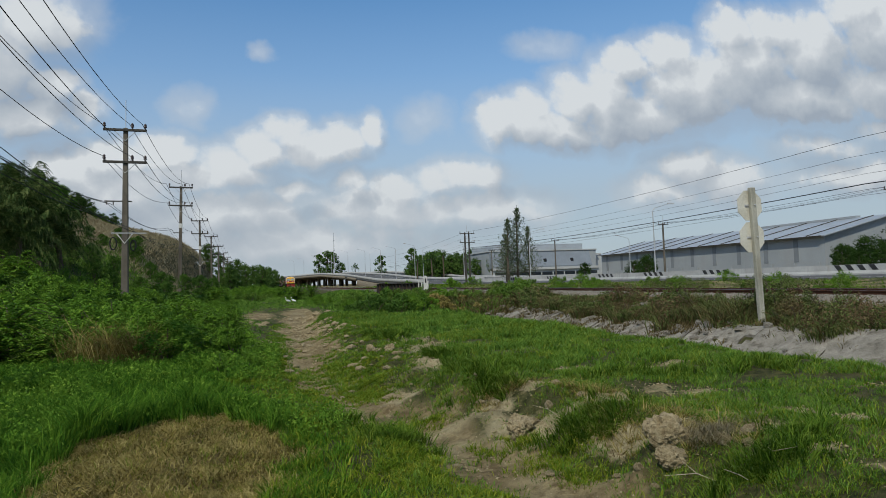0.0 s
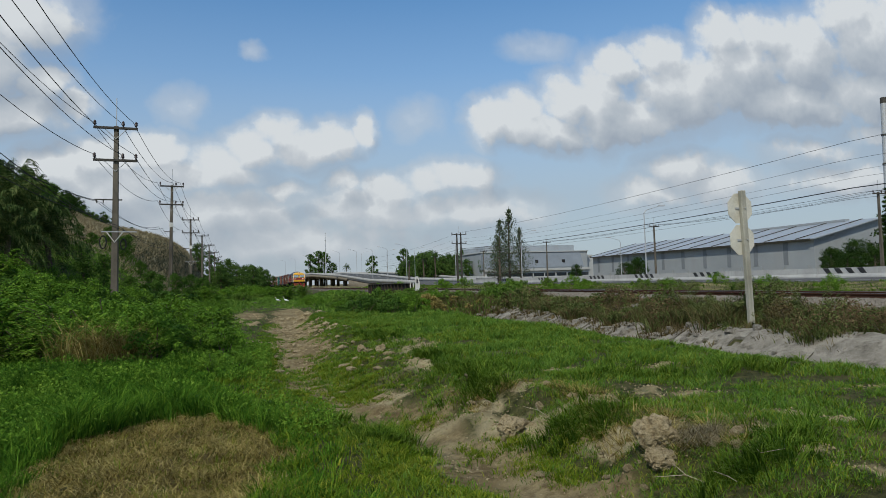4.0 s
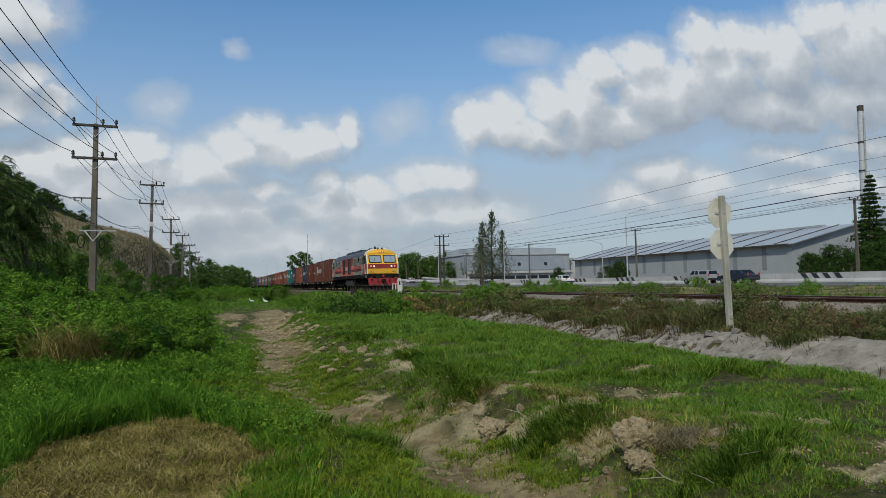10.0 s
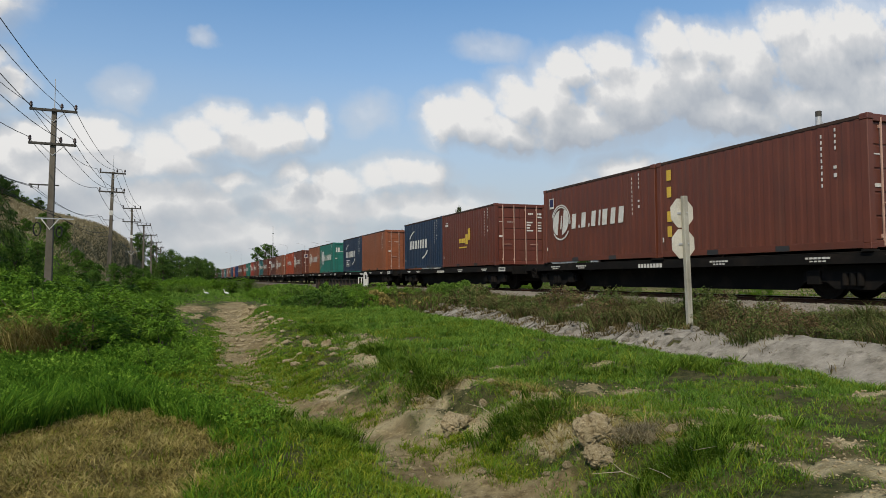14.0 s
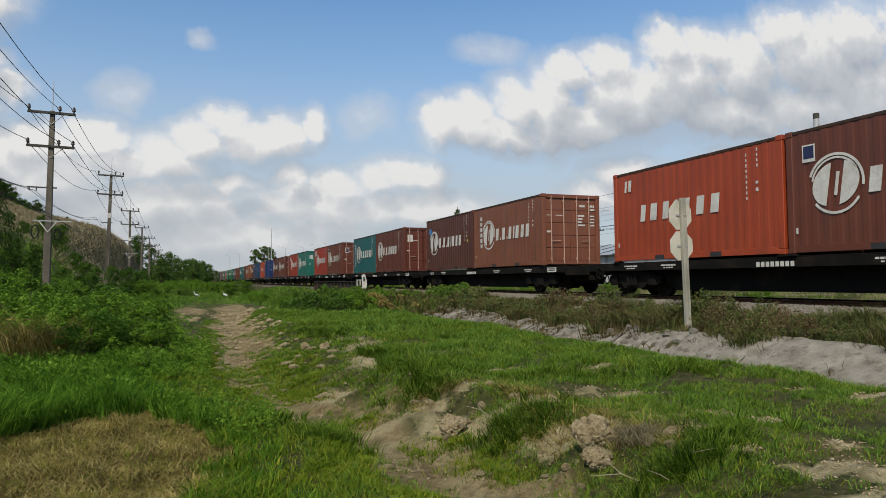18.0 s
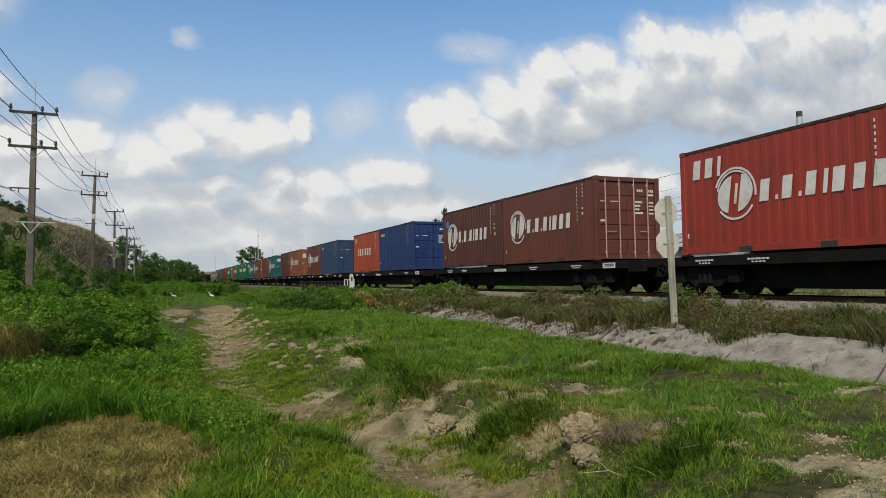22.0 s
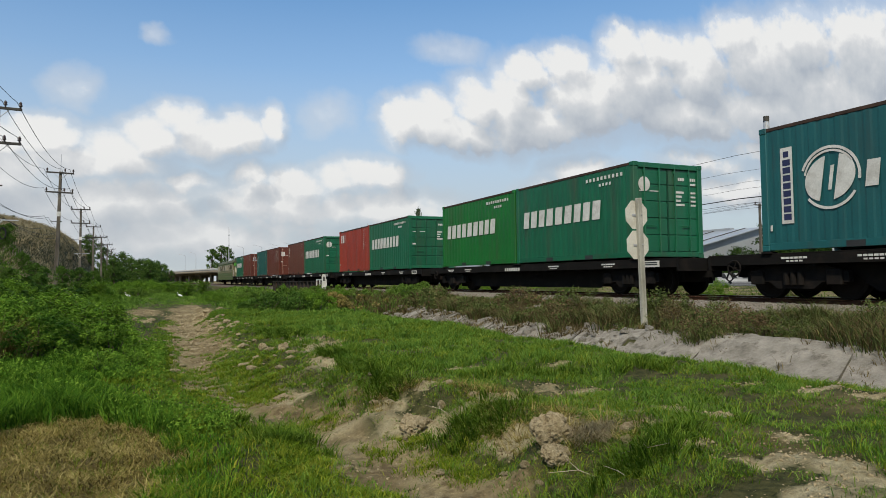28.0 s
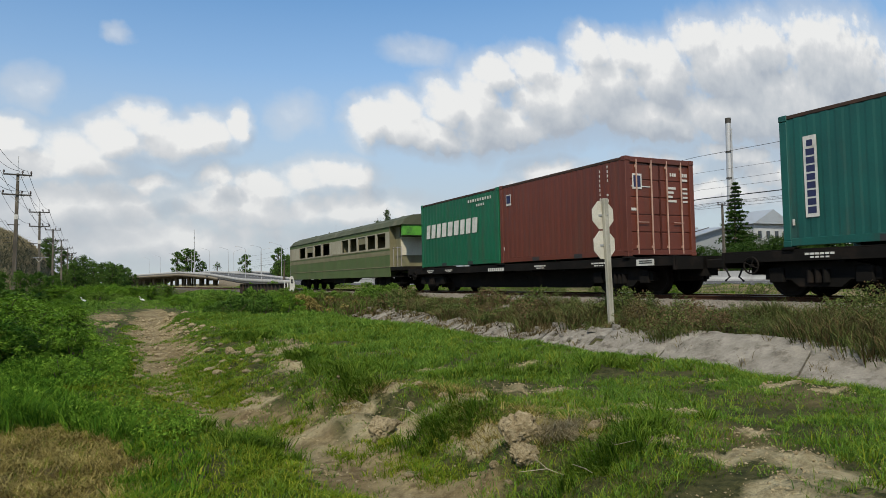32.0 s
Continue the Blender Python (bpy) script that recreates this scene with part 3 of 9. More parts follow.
def make_ground():
    xs = axis_steps([(-3000, -400, 400), (-400, -100, 25), (-100, -20, 4), (-20, -6, 0.6), (-6, 0, 0.14), (0, 5.2, 0.06), (5.2, 12.2, 0.12), (12.2, 40, 0.8), (40, 150, 8), (150, 400, 50), (400, 3000, 400)])
    ys = axis_steps([(-3000, -300, 450), (-300, -20, 40), (-20, 3, 1.2), (3, 12, 0.07), (12, 24, 0.14), (24, 45, 0.35), (45, 120, 1.6), (120, 320, 8), (320, 600, 40), (600, 3600, 500)])
    X, Y = np.meshgrid(xs, ys)
    Z = height(X, Y)
    far = np.maximum(np.abs(X), np.abs(Y)) > 330
    Z = np.where(far, np.minimum(Z, 0.4), Z)
    v = np.stack([X.ravel(), Y.ravel(), Z.ravel()], -1)
    ny, nx = X.shape
    i = (np.arange(ny - 1)[:, None] * nx + np.arange(nx - 1)[None, :]).ravel()
    f = np.stack([i, i + 1, i + nx + 1, i + nx], -1)
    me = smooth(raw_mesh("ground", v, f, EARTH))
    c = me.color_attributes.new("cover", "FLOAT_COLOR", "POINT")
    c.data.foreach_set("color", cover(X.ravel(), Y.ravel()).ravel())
    tagged(new("ground", me), "uneven grassy earth with an eroded gully and dry patches", "ground", kind="structure")


make_ground()


def lined_slope():
    """Weathered concrete lining at the foot of the railway bank: long sound slabs near by, crumbled pieces beyond."""
    root = thing("drain_lining", "weathered pale concrete slope lining along the railway bank", "slope lining")
    rnd = random.Random(5)
    joints = [1.6, 3.9, 5.86, 8.44, 10.1, 11.3]
    while joints[-1] < 22.0:
        joints.append(joints[-1] + rnd.uniform(0.25, 0.85))
    for y, y_end in zip(joints, joints[1:]):
        ln, sound = y_end - y, y < 10.0
        bm = bmesh.new()
        nx_, ny_ = 9, max(4, int(ln / 0.14))
        rough = 0.006 if sound else 0.016
        lift, tip = rnd.uniform(-0.008, 0.008), rnd.uniform(-0.008, 0.008) if sound else rnd.uniform(-0.05, 0.05)
        gap = rnd.uniform(0.02, 0.035) if sound else rnd.uniform(0.03, 0.10)
        grid = []
        for j in range(ny_ + 1):
            row = []
            for i in range(nx_ + 1):
                px = 8.24 + 1.26 * i / nx_
                py = y + gap / 2 + (ln - gap) * j / ny_ + 0.35 * (px - 8.4)
                if j in (0, ny_):
                    py += 0.05 * noise.noise(Vector((px * 3.0, y + j, 0.0))) + rnd.uniform(-0.008, 0.008)
                if i in (0, nx_):
                    px += rnd.uniform(-0.06, 0.06)
                if i == nx_:
                    px -= 0.22 * max(0.0, math.sin(py * 1.9 + 0.7)) + rnd.uniform(0, 0.10)
                pz = float(height(px, py)) + 0.045 + lift + tip * (j / ny_ - 0.5) + 0.035 * noise.noise(Vector((px * 1.6, py * 1.6, 3.0))) + rnd.uniform(-rough, rough)
                row.append(bm.verts.new((px, py, pz)))
            grid.append(row)
        for j in range(ny_):
            for i in range(nx_):
                if sound or rnd.random() > 0.10:
                    bm.faces.new((grid[j][i], grid[j][i + 1], grid[j + 1][i + 1], grid[j + 1][i]))
        bmesh.ops.delete(bm, geom=[v for v in bm.verts if not v.link_faces], context="VERTS")
        ret = bmesh.ops.extrude_face_region(bm, geom=list(bm.faces))
        for v in ret["geom"]:
            if isinstance(v, bmesh.types.BMVert):
                v.co.z -= 0.11
        bmesh.ops.recalc_face_normals(bm, faces=bm.faces)
        part("slab", bm, LINING, root)
    return root


lined_slope()


def broken_slabs():
    """Loose broken lumps where the lining has crumbled."""
    rnd = random.Random(9)
    shapes = []
    for k in range(5):
        bm = bmesh.new()
        n = 6
        ring = [(math.cos(6.283 * i / n) * rnd.uniform(0.7, 1.2), math.sin(6.283 * i / n) * rnd.uniform(0.7, 1.2)) for i in range(n)]
        lo = [bm.verts.new((x, y, -0.35)) for x, y in ring]
        hi = [bm.verts.new((x * 0.85, y * 0.85, 0.35 + rnd.uniform(-0.15, 0.15))) for x, y in ring]
        for i in range(n):
            bm.faces.new((lo[i], lo[(i + 1) % n], hi[(i + 1) % n], hi[i]))
        bm.faces.new(lo[::-1])
        top = bm.verts.new((0, 0, 0.4))
        for i in range(n):
            bm.faces.new((hi[i], hi[(i + 1) % n], top))
        shapes.append(mesh_of("concrete_lump", bm, LINING))
    for i in range(190):
        y = 9.0 + 15.0 * rnd.random() ** 0.7
        x = 8.15 + 1.3 * rnd.random()
        s = 0.03 + 0.11 * rnd.random() ** 2
        ob = new("concrete_lump", shapes[i % 5])
        ob.matrix_basis = Matrix.Translation((x, y, float(height(x, y)) + 0.05 + 0.25 * s)) @ Matrix.Rotation(rnd.random() * 6.28, 4, "Z") @ Matrix.Rotation(rnd.uniform(-0.4, 0.4), 4, "X") @ Matrix.Diagonal((s, s * rnd.uniform(0.6, 1.3), s * rnd.uniform(0.7, 1.3), 1))
        tagged(ob, "broken pale concrete lump on the slope lining", "concrete lump", "broken lumps of the lining")


broken_slabs()

# ---------------------------------------------------------------- the track


def rail(x):
    outline = [(-0.055, 0), (0.055, 0), (0.055, 0.012), (0.012, 0.03), (0.010, 0.10), (0.034, 0.112), (0.034, 0.138), (-0.034, 0.138), (-0.034, 0.112), (-0.010, 0.10), (-0.012, 0.03), (-0.055, 0.012)]
    root = thing("rail", "rusty brown steel rail with a worn bright head", "rail", "rails of the track", pose(x, 0, RAIL_Z - 0.140))
    part("rail_web", prism(outline, "y", -30, 620), RUST, root)
    part("rail_head", prism([(-0.026, 0.1385), (0.026, 0.1385), (0.022, 0.141), (-0.022, 0.141)], "y", -30, 620), RAIL_TOP, root, "worn bright running surface")


def make_track():
    rail(TRACK_X - 0.535)
    rail(TRACK_X + 0.535)
    bed = prism([(11.15, 0.60), (11.35, 0.76), (12.15, 0.925), (14.35, 0.925), (15.2, 0.74), (15.5, 0.55)], "y", -25, 43.0)
    add_prism(bed, [(11.15, 0.60), (11.35, 0.76), (12.15, 0.925), (14.35, 0.925), (15.2, 0.74), (15.5, 0.55)], "y", 62.0, 600)
    bmesh.ops.recalc_face_normals(bed, faces=bed.faces)
    tagged(part("ballast_bed", bed, BALLAST_BED), "grey-brown crushed stone ballast bed under the track", "ballast", kind="structure")
    # loose stones over the shoulder
    R = np.random.RandomState(3)
    n = 44000
    y = 6 + 36 * R.rand(n) ** 1.5
    x = 10.5 + 2.05 * R.rand(n) ** 0.8
    z = np.interp(x, [11.0, 11.35, 12.15, 13], [0.73, 0.775, 0.935, 0.935]) + 0.005
    z = np.where(x < 11.1, height(x, y) + 0.01, z)
    s = R.uniform(0.026, 0.060, n) * (1 + 0.5 * (y > 20))
    octa = np.array([(1, 0, 0), (-1, 0, 0), (0, 1, 0), (0, -1, 0), (0, 0, 0.8), (0, 0, -0.8)], float)
    of = np.array([(0, 2, 4), (2, 1, 4), (1, 3, 4), (3, 0, 4), (2, 0, 5), (1, 2, 5), (3, 1, 5), (0, 3, 5)])
    ang = R.rand(n) * 6.283
    ca, sa = np.cos(ang), np.sin(ang)
    jit = octa[None] * R.uniform(0.65, 1.25, (n, 6, 1)) + R.uniform(-0.25, 0.25, (n, 6, 3))
    vx = jit[..., 0] * ca[:, None] - jit[..., 1] * sa[:, None]
    vy = jit[..., 0] * sa[:, None] + jit[..., 1] * ca[:, None]
    v = np.stack([x[:, None] + vx * s[:, None], y[:, None] + vy * s[:, None], z[:, None] + jit[..., 2] * s[:, None]], -1)
    f = of[None] + 6 * np.arange(n)[:, None, None]
    tagged(new("ballast_stones", raw_mesh("ballast_stones", v.reshape(-1, 3), f.reshape(-1, 3), BALLAST)), "loose grey crushed stones on the ballast shoulder", "ballast", kind="stuff")
    me = mesh_of("sleeper", box(TRACK_X - 1.0, TRACK_X + 1.0, -0.11, 0.11, 0.80, 0.945, 0.02), SLEEPER)
    root = thing("sleeper_row", "row of grey concrete sleepers in the ballast", "sleepers")
    for i in range(110):
        part("sleeper", me, SLEEPER, root, m=pose(0, 2 + 0.6 * i, 0))


make_track()


def girder_bridge():
    root = thing("girder_bridge", "short black plate girder rail bridge over a creek", "bridge")
    y0, y1 = BRIDGE
    for x, dz in ((11.2, 0.0), (15.1, -0.62)):
        part("girder", box(x, x + 0.05, y0, y1, 0.55 + dz, 1.46 + dz), STEEL_DARK, root)
        part("top_flange", box(x - 0.15, x + 0.2, y0, y1, 1.46 + dz, 1.50 + dz), STEEL_DARK, root)
        part("bottom_flange", box(x - 0.15, x + 0.2, y0, y1, 0.51 + dz, 0.55 + dz), STEEL_DARK, root)
        rib = mesh_of("stiffener", box(-0.13, 0.0, -0.03, 0.03, 0.55, 1.46), STEEL_DARK)
        for i in range(14):
            part("stiffener", rib, STEEL_DARK, root, m=pose(x, y0 + 0.3 + i * (y1 - y0 - 0.6) / 13, dz))
    part("deck_beam", box(12.0, 14.5, y0 - 1.5, y1 + 1.5, 0.62, 0.80), STEEL_DARK, root)
    for y in (y0 - 1.6, y1):
        if y < y0:
            rl = thing("bridge_railing", "short white pipe railing at the end of the bridge", "railing", "", pose(10.75, y - 2.2, 0.66))
            for k in range(4):
                part("post", tube([(0, 0.8 * k, -0.3), (0, 0.8 * k, 0.95)], 0.035, 8), WHITE_PAINT, rl)
            for z in (0.45, 0.92):
                part("pipe", tube([(0, -0.1, z), (0, 2.5, z)], 0.025, 8), WHITE_PAINT, rl)
        part("abutment", box(10.6, 15.9, y, y + 1.6, -1.2, 0.62, 0.03), CONCRETE, root, "grey concrete abutment")


girder_bridge()

# ---------------------------------------------------------------- the train
PITCH, BOX_L, BOX_W, BOX_H = 16.239, 6.058, 2.438, 2.591
DECK_Z = 0.988          # underside of the boxes over the rail
COLORS = {
    "brown": ((0.19, 0.050, 0.032), (0.15, 0.040, 0.028)), "dark_brown": ((0.135, 0.037, 0.029), (0.108, 0.030, 0.024)),
    "rust_red": ((0.178, 0.040, 0.026), (0.148, 0.035, 0.023)), "orange": ((0.36, 0.105, 0.050), (0.29, 0.085, 0.042)),
    "grey_brown": ((0.275, 0.094, 0.066), (0.26, 0.082, 0.052)), "red": ((0.42, 0.045, 0.028), (0.35, 0.040, 0.026)),
    "vermilion": ((0.52, 0.080, 0.030), (0.45, 0.065, 0.026)), "sea_green": ((0.022, 0.215, 0.165), (0.018, 0.175, 0.136)),
    "teal": ((0.012, 0.15, 0.155), (0.010, 0.12, 0.125)), "dark_teal": ((0.010, 0.13, 0.105), (0.008, 0.10, 0.085)),
    "navy": ((0.012, 0.035, 0.085), (0.010, 0.028, 0.068)), "blue": ((0.014, 0.050, 0.20), (0.012, 0.042, 0.16)),
    "steel_blue": ((0.030, 0.075, 0.17), (0.025, 0.062, 0.14)), "green": ((0.006, 0.168, 0.074), (0.005, 0.135, 0.060)),
    "bright_green": ((0.005, 0.20, 0.022), (0.004, 0.165, 0.020)),
}
WARM = {"brown", "dark_brown", "rust_red", "orange", "grey_brown", "red", "vermilion"}


def worn(k, c, f):
    """Sun-faded tone of a container colour."""
    return (f * c[0], f * c[1] * (1.03 if k in WARM else 1.0), f * c[2] * (0.78 if k in WARM else 1.0))


PAINT = {k: surf(k + "_container_paint", worn(k, a, 0.68), worn(k, b, 0.62), 0.9, 0.47, 0.0, 0.10, 30, (0.06, 0.035, 0.022), 2.2, 0.42, True, 0.08) for k, (a, b) in COLORS.items()}
BAR_STEEL = surf("lock_bar_steel", (0.42, 0.40, 0.38), (0.32, 0.29, 0.27), 3.0, 0.45, 0.5, 0.05, 30, (0.2, 0.1, 0.06), 3.0, 0.5)
BAR_PALE = surf("faded_bar_paint", (0.44, 0.29, 0.23), (0.33, 0.20, 0.155), 3.0, 0.6, 0, 0.05, 30, (0.2, 0.1, 0.06), 3.0, 0.5)
RAIL_GRIME = surf("grimy_top_rail", (0.035, 0.026, 0.022), (0.06, 0.035, 0.026), 2.5, 0.75, 0, 0.2, 25, (0.10, 0.055, 0.035), 4.0, 0.6)
_cache = {}


def cached(key, make, material):
    k = (key, material.name)
    if k not in _cache:
        _cache[k] = mesh_of(key, make(), material)
    return _cache[k]


def corrugated_side():
    """One long side, trapezoid ribs pressed into the sheet; outer face towards -x at 0."""
    bm = bmesh.new()
    y0, y1, z0, z1 = 0.16, BOX_L - 0.16, 0.16, BOX_H - 0.09
    n = 21
    p = (y1 - y0) / n
    prof = []
    for i in range(n):
        a = y0 + i * p
        prof += [(a, 0.0), (a + 0.38 * p, 0.0), (a + 0.54 * p, 0.009), (a + 0.84 * p, 0.009)]
    prof.append((y1, 0.0))
    outline = [(d, y) for y, d in prof] + [(0.05, y1), (0.05, y0)]
    add_prism(bm, outline, "z", z0, z1)
    bmesh.ops.recalc_face_normals(bm, faces=bm.faces)
    return bm


def ribbed_door():
    """A door leaf 1.13 m wide with pressed horizontal panels, outer face towards -y at 0."""
    bm = box(-0.565, 0.565, 0.02, 0.05, 0.0, 2.28)
    h = 2.28 / 5
    for i in range(5):
        add_prism(bm, [(0.021, i * h + 0.018), (0.002, i * h + 0.030), (0.002, (i + 1) * h - 0.022), (0.021, (i + 1) * h - 0.010)], "x", -0.50, 0.50)
    for x in (-0.565, 0.505):
        add_box(bm, x, x + 0.06, -0.002, 0.02, 0.0, 2.28)
    bmesh.ops.recalc_face_normals(bm, faces=bm.faces)
    return bm


def bars(rows):
    """Flat painted blocks on the near long side: far-to-near start s, height z, width w, tall h (s runs from the far end)."""
    bm = bmesh.new()
    for s, z, w, h in rows:
        add_box(bm, -0.006, -0.002, BOX_L - s - w, BOX_L - s, z, z + h)
    return bm


def disc_logo(r):
    """A disc parted by a slanted band, with two broken rings sweeping round its far side."""
    bm = bmesh.new()
    q, n = 0.74 * r, 20
    for sgn in (-1, 1):
        rim = [(sgn * q * math.cos(math.pi * (k / n - 0.5)), q * math.sin(math.pi * (k / n - 0.5))) for k in range(n + 1)]
        half = [(y + (0.13 * r * sgn), z) for y, z in rim if abs(z) < 0.99 * q]
        half = [(y - 0.16 * z, z) for y, z in half]
        add_prism(bm, half, "x", -0.006, -0.002)
    add_prism(bm, [(-0.06 * r, -0.40 * r), (0.06 * r, -0.40 * r), (-0.06 * r, 0.40 * r), (-0.18 * r, 0.40 * r)], "x", -0.006, -0.002)
    for k0, k1, a0, a1 in ((1.06, 0.97, 0.35, 3.3), (0.93, 0.86, 0.2, 2.6), (1.04, 0.95, 3.7, 5.6)):
        m = 22
        for i in range(m):
            a, b = a0 + (a1 - a0) * i / m, a0 + (a1 - a0) * (i + 1) / m
            add_prism(bm, [(k * r * math.cos(t), k * r * math.sin(t)) for k, t in ((k0, a), (k0, b), (k1, b), (k1, a))], "x", -0.006, -0.002)
    bmesh.ops.recalc_face_normals(bm, faces=bm.faces)
    return bm


def word_blocks(s, z, h, widths, gap, fill=0.66):
    """Plain slightly slanted blocks, one for each painted shape."""
    out = []
    for w in widths:
        y1, k = BOX_L - s, 0.12 * h
        tall = h if w > 0.11 else 0.22 * h
        out.append(prism([(y1 - fill * w, z), (y1, z), (y1 - k * tall / h, z + tall), (y1 - fill * w - k * tall / h, z + tall)], "x", -0.006, -0.002))
        s += w + gap * 0.55
    return out


LETTER = {"ts": (0.36, 0.10, 0.36, 0.10, 0.34, 0.14, 0.38, 0.34, 0.36)}


def mark(name, key, make, material, parent, label="", m=None, stuff=False):
    """Paint on the near side; a list of shapes becomes one part each."""
    m = pose(-BOX_W / 2, 0, 0) @ (m or Matrix())
    if (key, material.name) not in _cache:
        made = make()
        made = made if isinstance(made, list) else [made]
        _cache[(key, material.name)] = [mesh_of(name, bm, material) for bm in made]
    for me in _cache[(key, material.name)]:
        ob = part(name, me, material, parent, label, m)
        if stuff:
            tagged(ob, kind="stuff")


def each(rows):
    return [bars([r]) for r in rows]


def codes(parent, yellow=False):
    """Serial numbers and small plates, unreadable, as small bars near the leading end."""
    def rows():
        out = []
        for i in range(9):
            out.append((5.05, 2.28 - 0.125 * i, 0.032, 0.07))
        for i in range(4):
            out.append((5.36, 2.36 - 0.12 * i, 0.035, 0.07))
        out += [(5.33, 1.62, 0.07, 0.06), (5.33, 1.45, 0.07, 0.08), (0.22, 0.42, 0.05, 0.12)]
        return bars(out)
    mark("serial_lettering", "serial_marks", rows, WHITE_PAINT, parent, "small white stencilled marks", None, True)
    if yellow:
        mark("plate", "yellow_plate", lambda: bars([(5.36, 1.20, 0.11, 0.12)]), YELLOW_PAINT, parent, "small yellow plate")


def dress(root, style):
    """Paints the marks of each kind of box on its near side."""
    if style in ("ts", "ts_dot", "ts_box", "ts_dong", "ts_cai", "ts_tri"):
        s0 = {"ts_dong": 1.55, "ts_cai": 1.75, "ts_tri": 1.55}.get(style, 1.15)
        mark("ring_logo", "ring_logo", lambda: disc_logo(0.58), WHITE_PAINT, root, "white ring-shaped emblem", pose(0, BOX_L - s0, 1.36))
        mark("paint_block", "word_ts_%g" % s0, lambda: word_blocks(s0 + 0.68, 1.10, 0.48, LETTER["ts"], 0.10), WHITE_PAINT, root, "white painted block")
    if style == "ts_dot":
        mark("round_sticker", "round_sticker", lambda: prism([(0.17 * math.cos(a * math.pi / 8), 0.17 * math.sin(a * math.pi / 8)) for a in range(16)], "x", -0.006, -0.002), BLUE_MARK, root, "round blue sticker", pose(0, BOX_L - 0.62, 1.98))
    if style in ("ts_box", "box"):
        mark("square_sticker", "square_sticker", lambda: bars([(0.42, 1.88, 0.30, 0.36)]), WHITE_PAINT, root, "white-edged square sticker")
        mark("square_sticker_centre", "square_centre", lambda: bars([(0.45, 1.95, 0.24, 0.26)]), NAVY_MARK, root, "navy centre", pose(-0.004, 0, 0))
    if style in ("ts_dong", "dong"):
        mark("vertical_panel", "vertical_panel", lambda: bars([(0.50, 0.55, 0.27, 1.55)]), WHITE_PAINT, root, "white vertical name panel")
        mark("panel_block", "panel_marks", lambda: each([(0.55, 0.62 + 0.158 * i, 0.17, 0.125) for i in range(8)] + [(0.57, 1.90, 0.12, 0.12)]), NAVY_MARK, root, "dark block", pose(-0.004, 0, 0))
    if style in ("ts_cai", "cai"):
        mark("corner_block", "corner_marks", lambda: word_blocks(0.45, 1.84, 0.46, (0.34, 0.34, 0.14), 0.09), WHITE_PAINT, root, "white corner block")
    if style == "ts_tri":
        mark("column_block", "column_marks", lambda: each([(0.72, 0.85 + 0.235 * i, 0.20, 0.16) for i in range(6)]), WHITE_PAINT, root, "white block")
    if style == "column":
        mark("column_block", "column_three", lambda: each([(0.62, 1.50 + 0.27 * i, 0.17, 0.20) for i in range(3)]), WHITE_PAINT, root, "white block")
    if style == "cold":
        mark("column_block", "column_cold", lambda: each([(0.42, z, 0.17, 0.28) for z in (0.55, 0.95, 1.60, 2.05)]), YELLOW_PAINT, root, "pale block")
    if style == "lines":
        mark("paint_block", "word_lines", lambda: word_blocks(1.25, 1.10, 0.46, (0.30, 0.40, 0.34, 0.15, 0.44, 0.38, 0.40), 0.20), WHITE_PAINT, root, "white painted block")
        mark("corner_block", "corner_two", lambda: word_blocks(0.55, 2.0, 0.32, (0.13, 0.20), 0.06), WHITE_PAINT, root, "small white block")
    if style == "nine":
        mark("paint_block", "word_nine", lambda: word_blocks(0.50, 1.16, 0.54, (0.37, 0.40, 0.37, 0.41, 0.43, 0.41, 0.37, 0.37, 0.41), 0.14, 0.86), WHITE_PAINT, root, "broad white painted block")
        mark("serial_lettering", "top_serial", lambda: bars([(4.0 + 0.17 * i, 2.26, 0.09, 0.10) for i in range(10)] + [(4.6 + 0.15 * i, 2.08, 0.08, 0.08) for i in range(4)]), WHITE_PAINT, root, "small white marks", None, True)
    if style in ("arc", "arc_panel"):
        mark("paint_block", "word_arc", lambda: word_blocks(1.05, 1.10, 0.46, (0.36, 0.42, 0.40, 0.30, 0.36, 0.36, 0.42), 0.09), WHITE_PAINT, root, "heavy white painted block")

        def arcs():
            bm = bmesh.new()
            for cy, cz, a0 in ((BOX_L - 2.35, 1.45, 0.35), (BOX_L - 2.6, 1.20, 3.5)):
                for i in range(7):
                    a, b = a0 + i * 0.12, a0 + (i + 1) * 0.12
                    q = [(cy + k * 1.5 * math.cos(t), cz + k * 0.72 * math.sin(t)) for k, t in ((1, a), (1, b), (0.9, b), (0.9, a))]
                    add_prism(bm, q, "x", -0.006, -0.002)
            bmesh.ops.recalc_face_normals(bm, faces=bm.faces)
            return bm
        mark("arc_emblem", "arc_emblem", arcs, WHITE_PAINT, root, "two white swooshes")
        if style == "arc_panel":
            mark("outlined_panel", "outlined_panel", lambda: bars([(1.1, 0.42, 1.3, 0.04), (1.1, 0.86, 1.3, 0.04), (1.1, 0.42, 0.04, 0.44), (2.36, 0.42, 0.04, 0.44), (1.25, 0.70, 0.5, 0.09), (1.25, 0.53, 0.85, 0.10)]), WHITE_PAINT, root, "white outlined panel with small bars")
    if style == "swirl":
        mark("yellow_emblem", "yellow_emblem", lambda: each([(2.2, 1.10, 0.22, 0.20), (2.45, 1.10, 0.20, 0.20), (2.68, 1.10, 0.2, 0.20), (2.95, 1.02, 0.26, 0.45), (3.24, 1.20, 0.24, 0.52), (2.2, 0.86, 0.9, 0.06)]), YELLOW_PAINT, root, "yellow emblem of blocks")
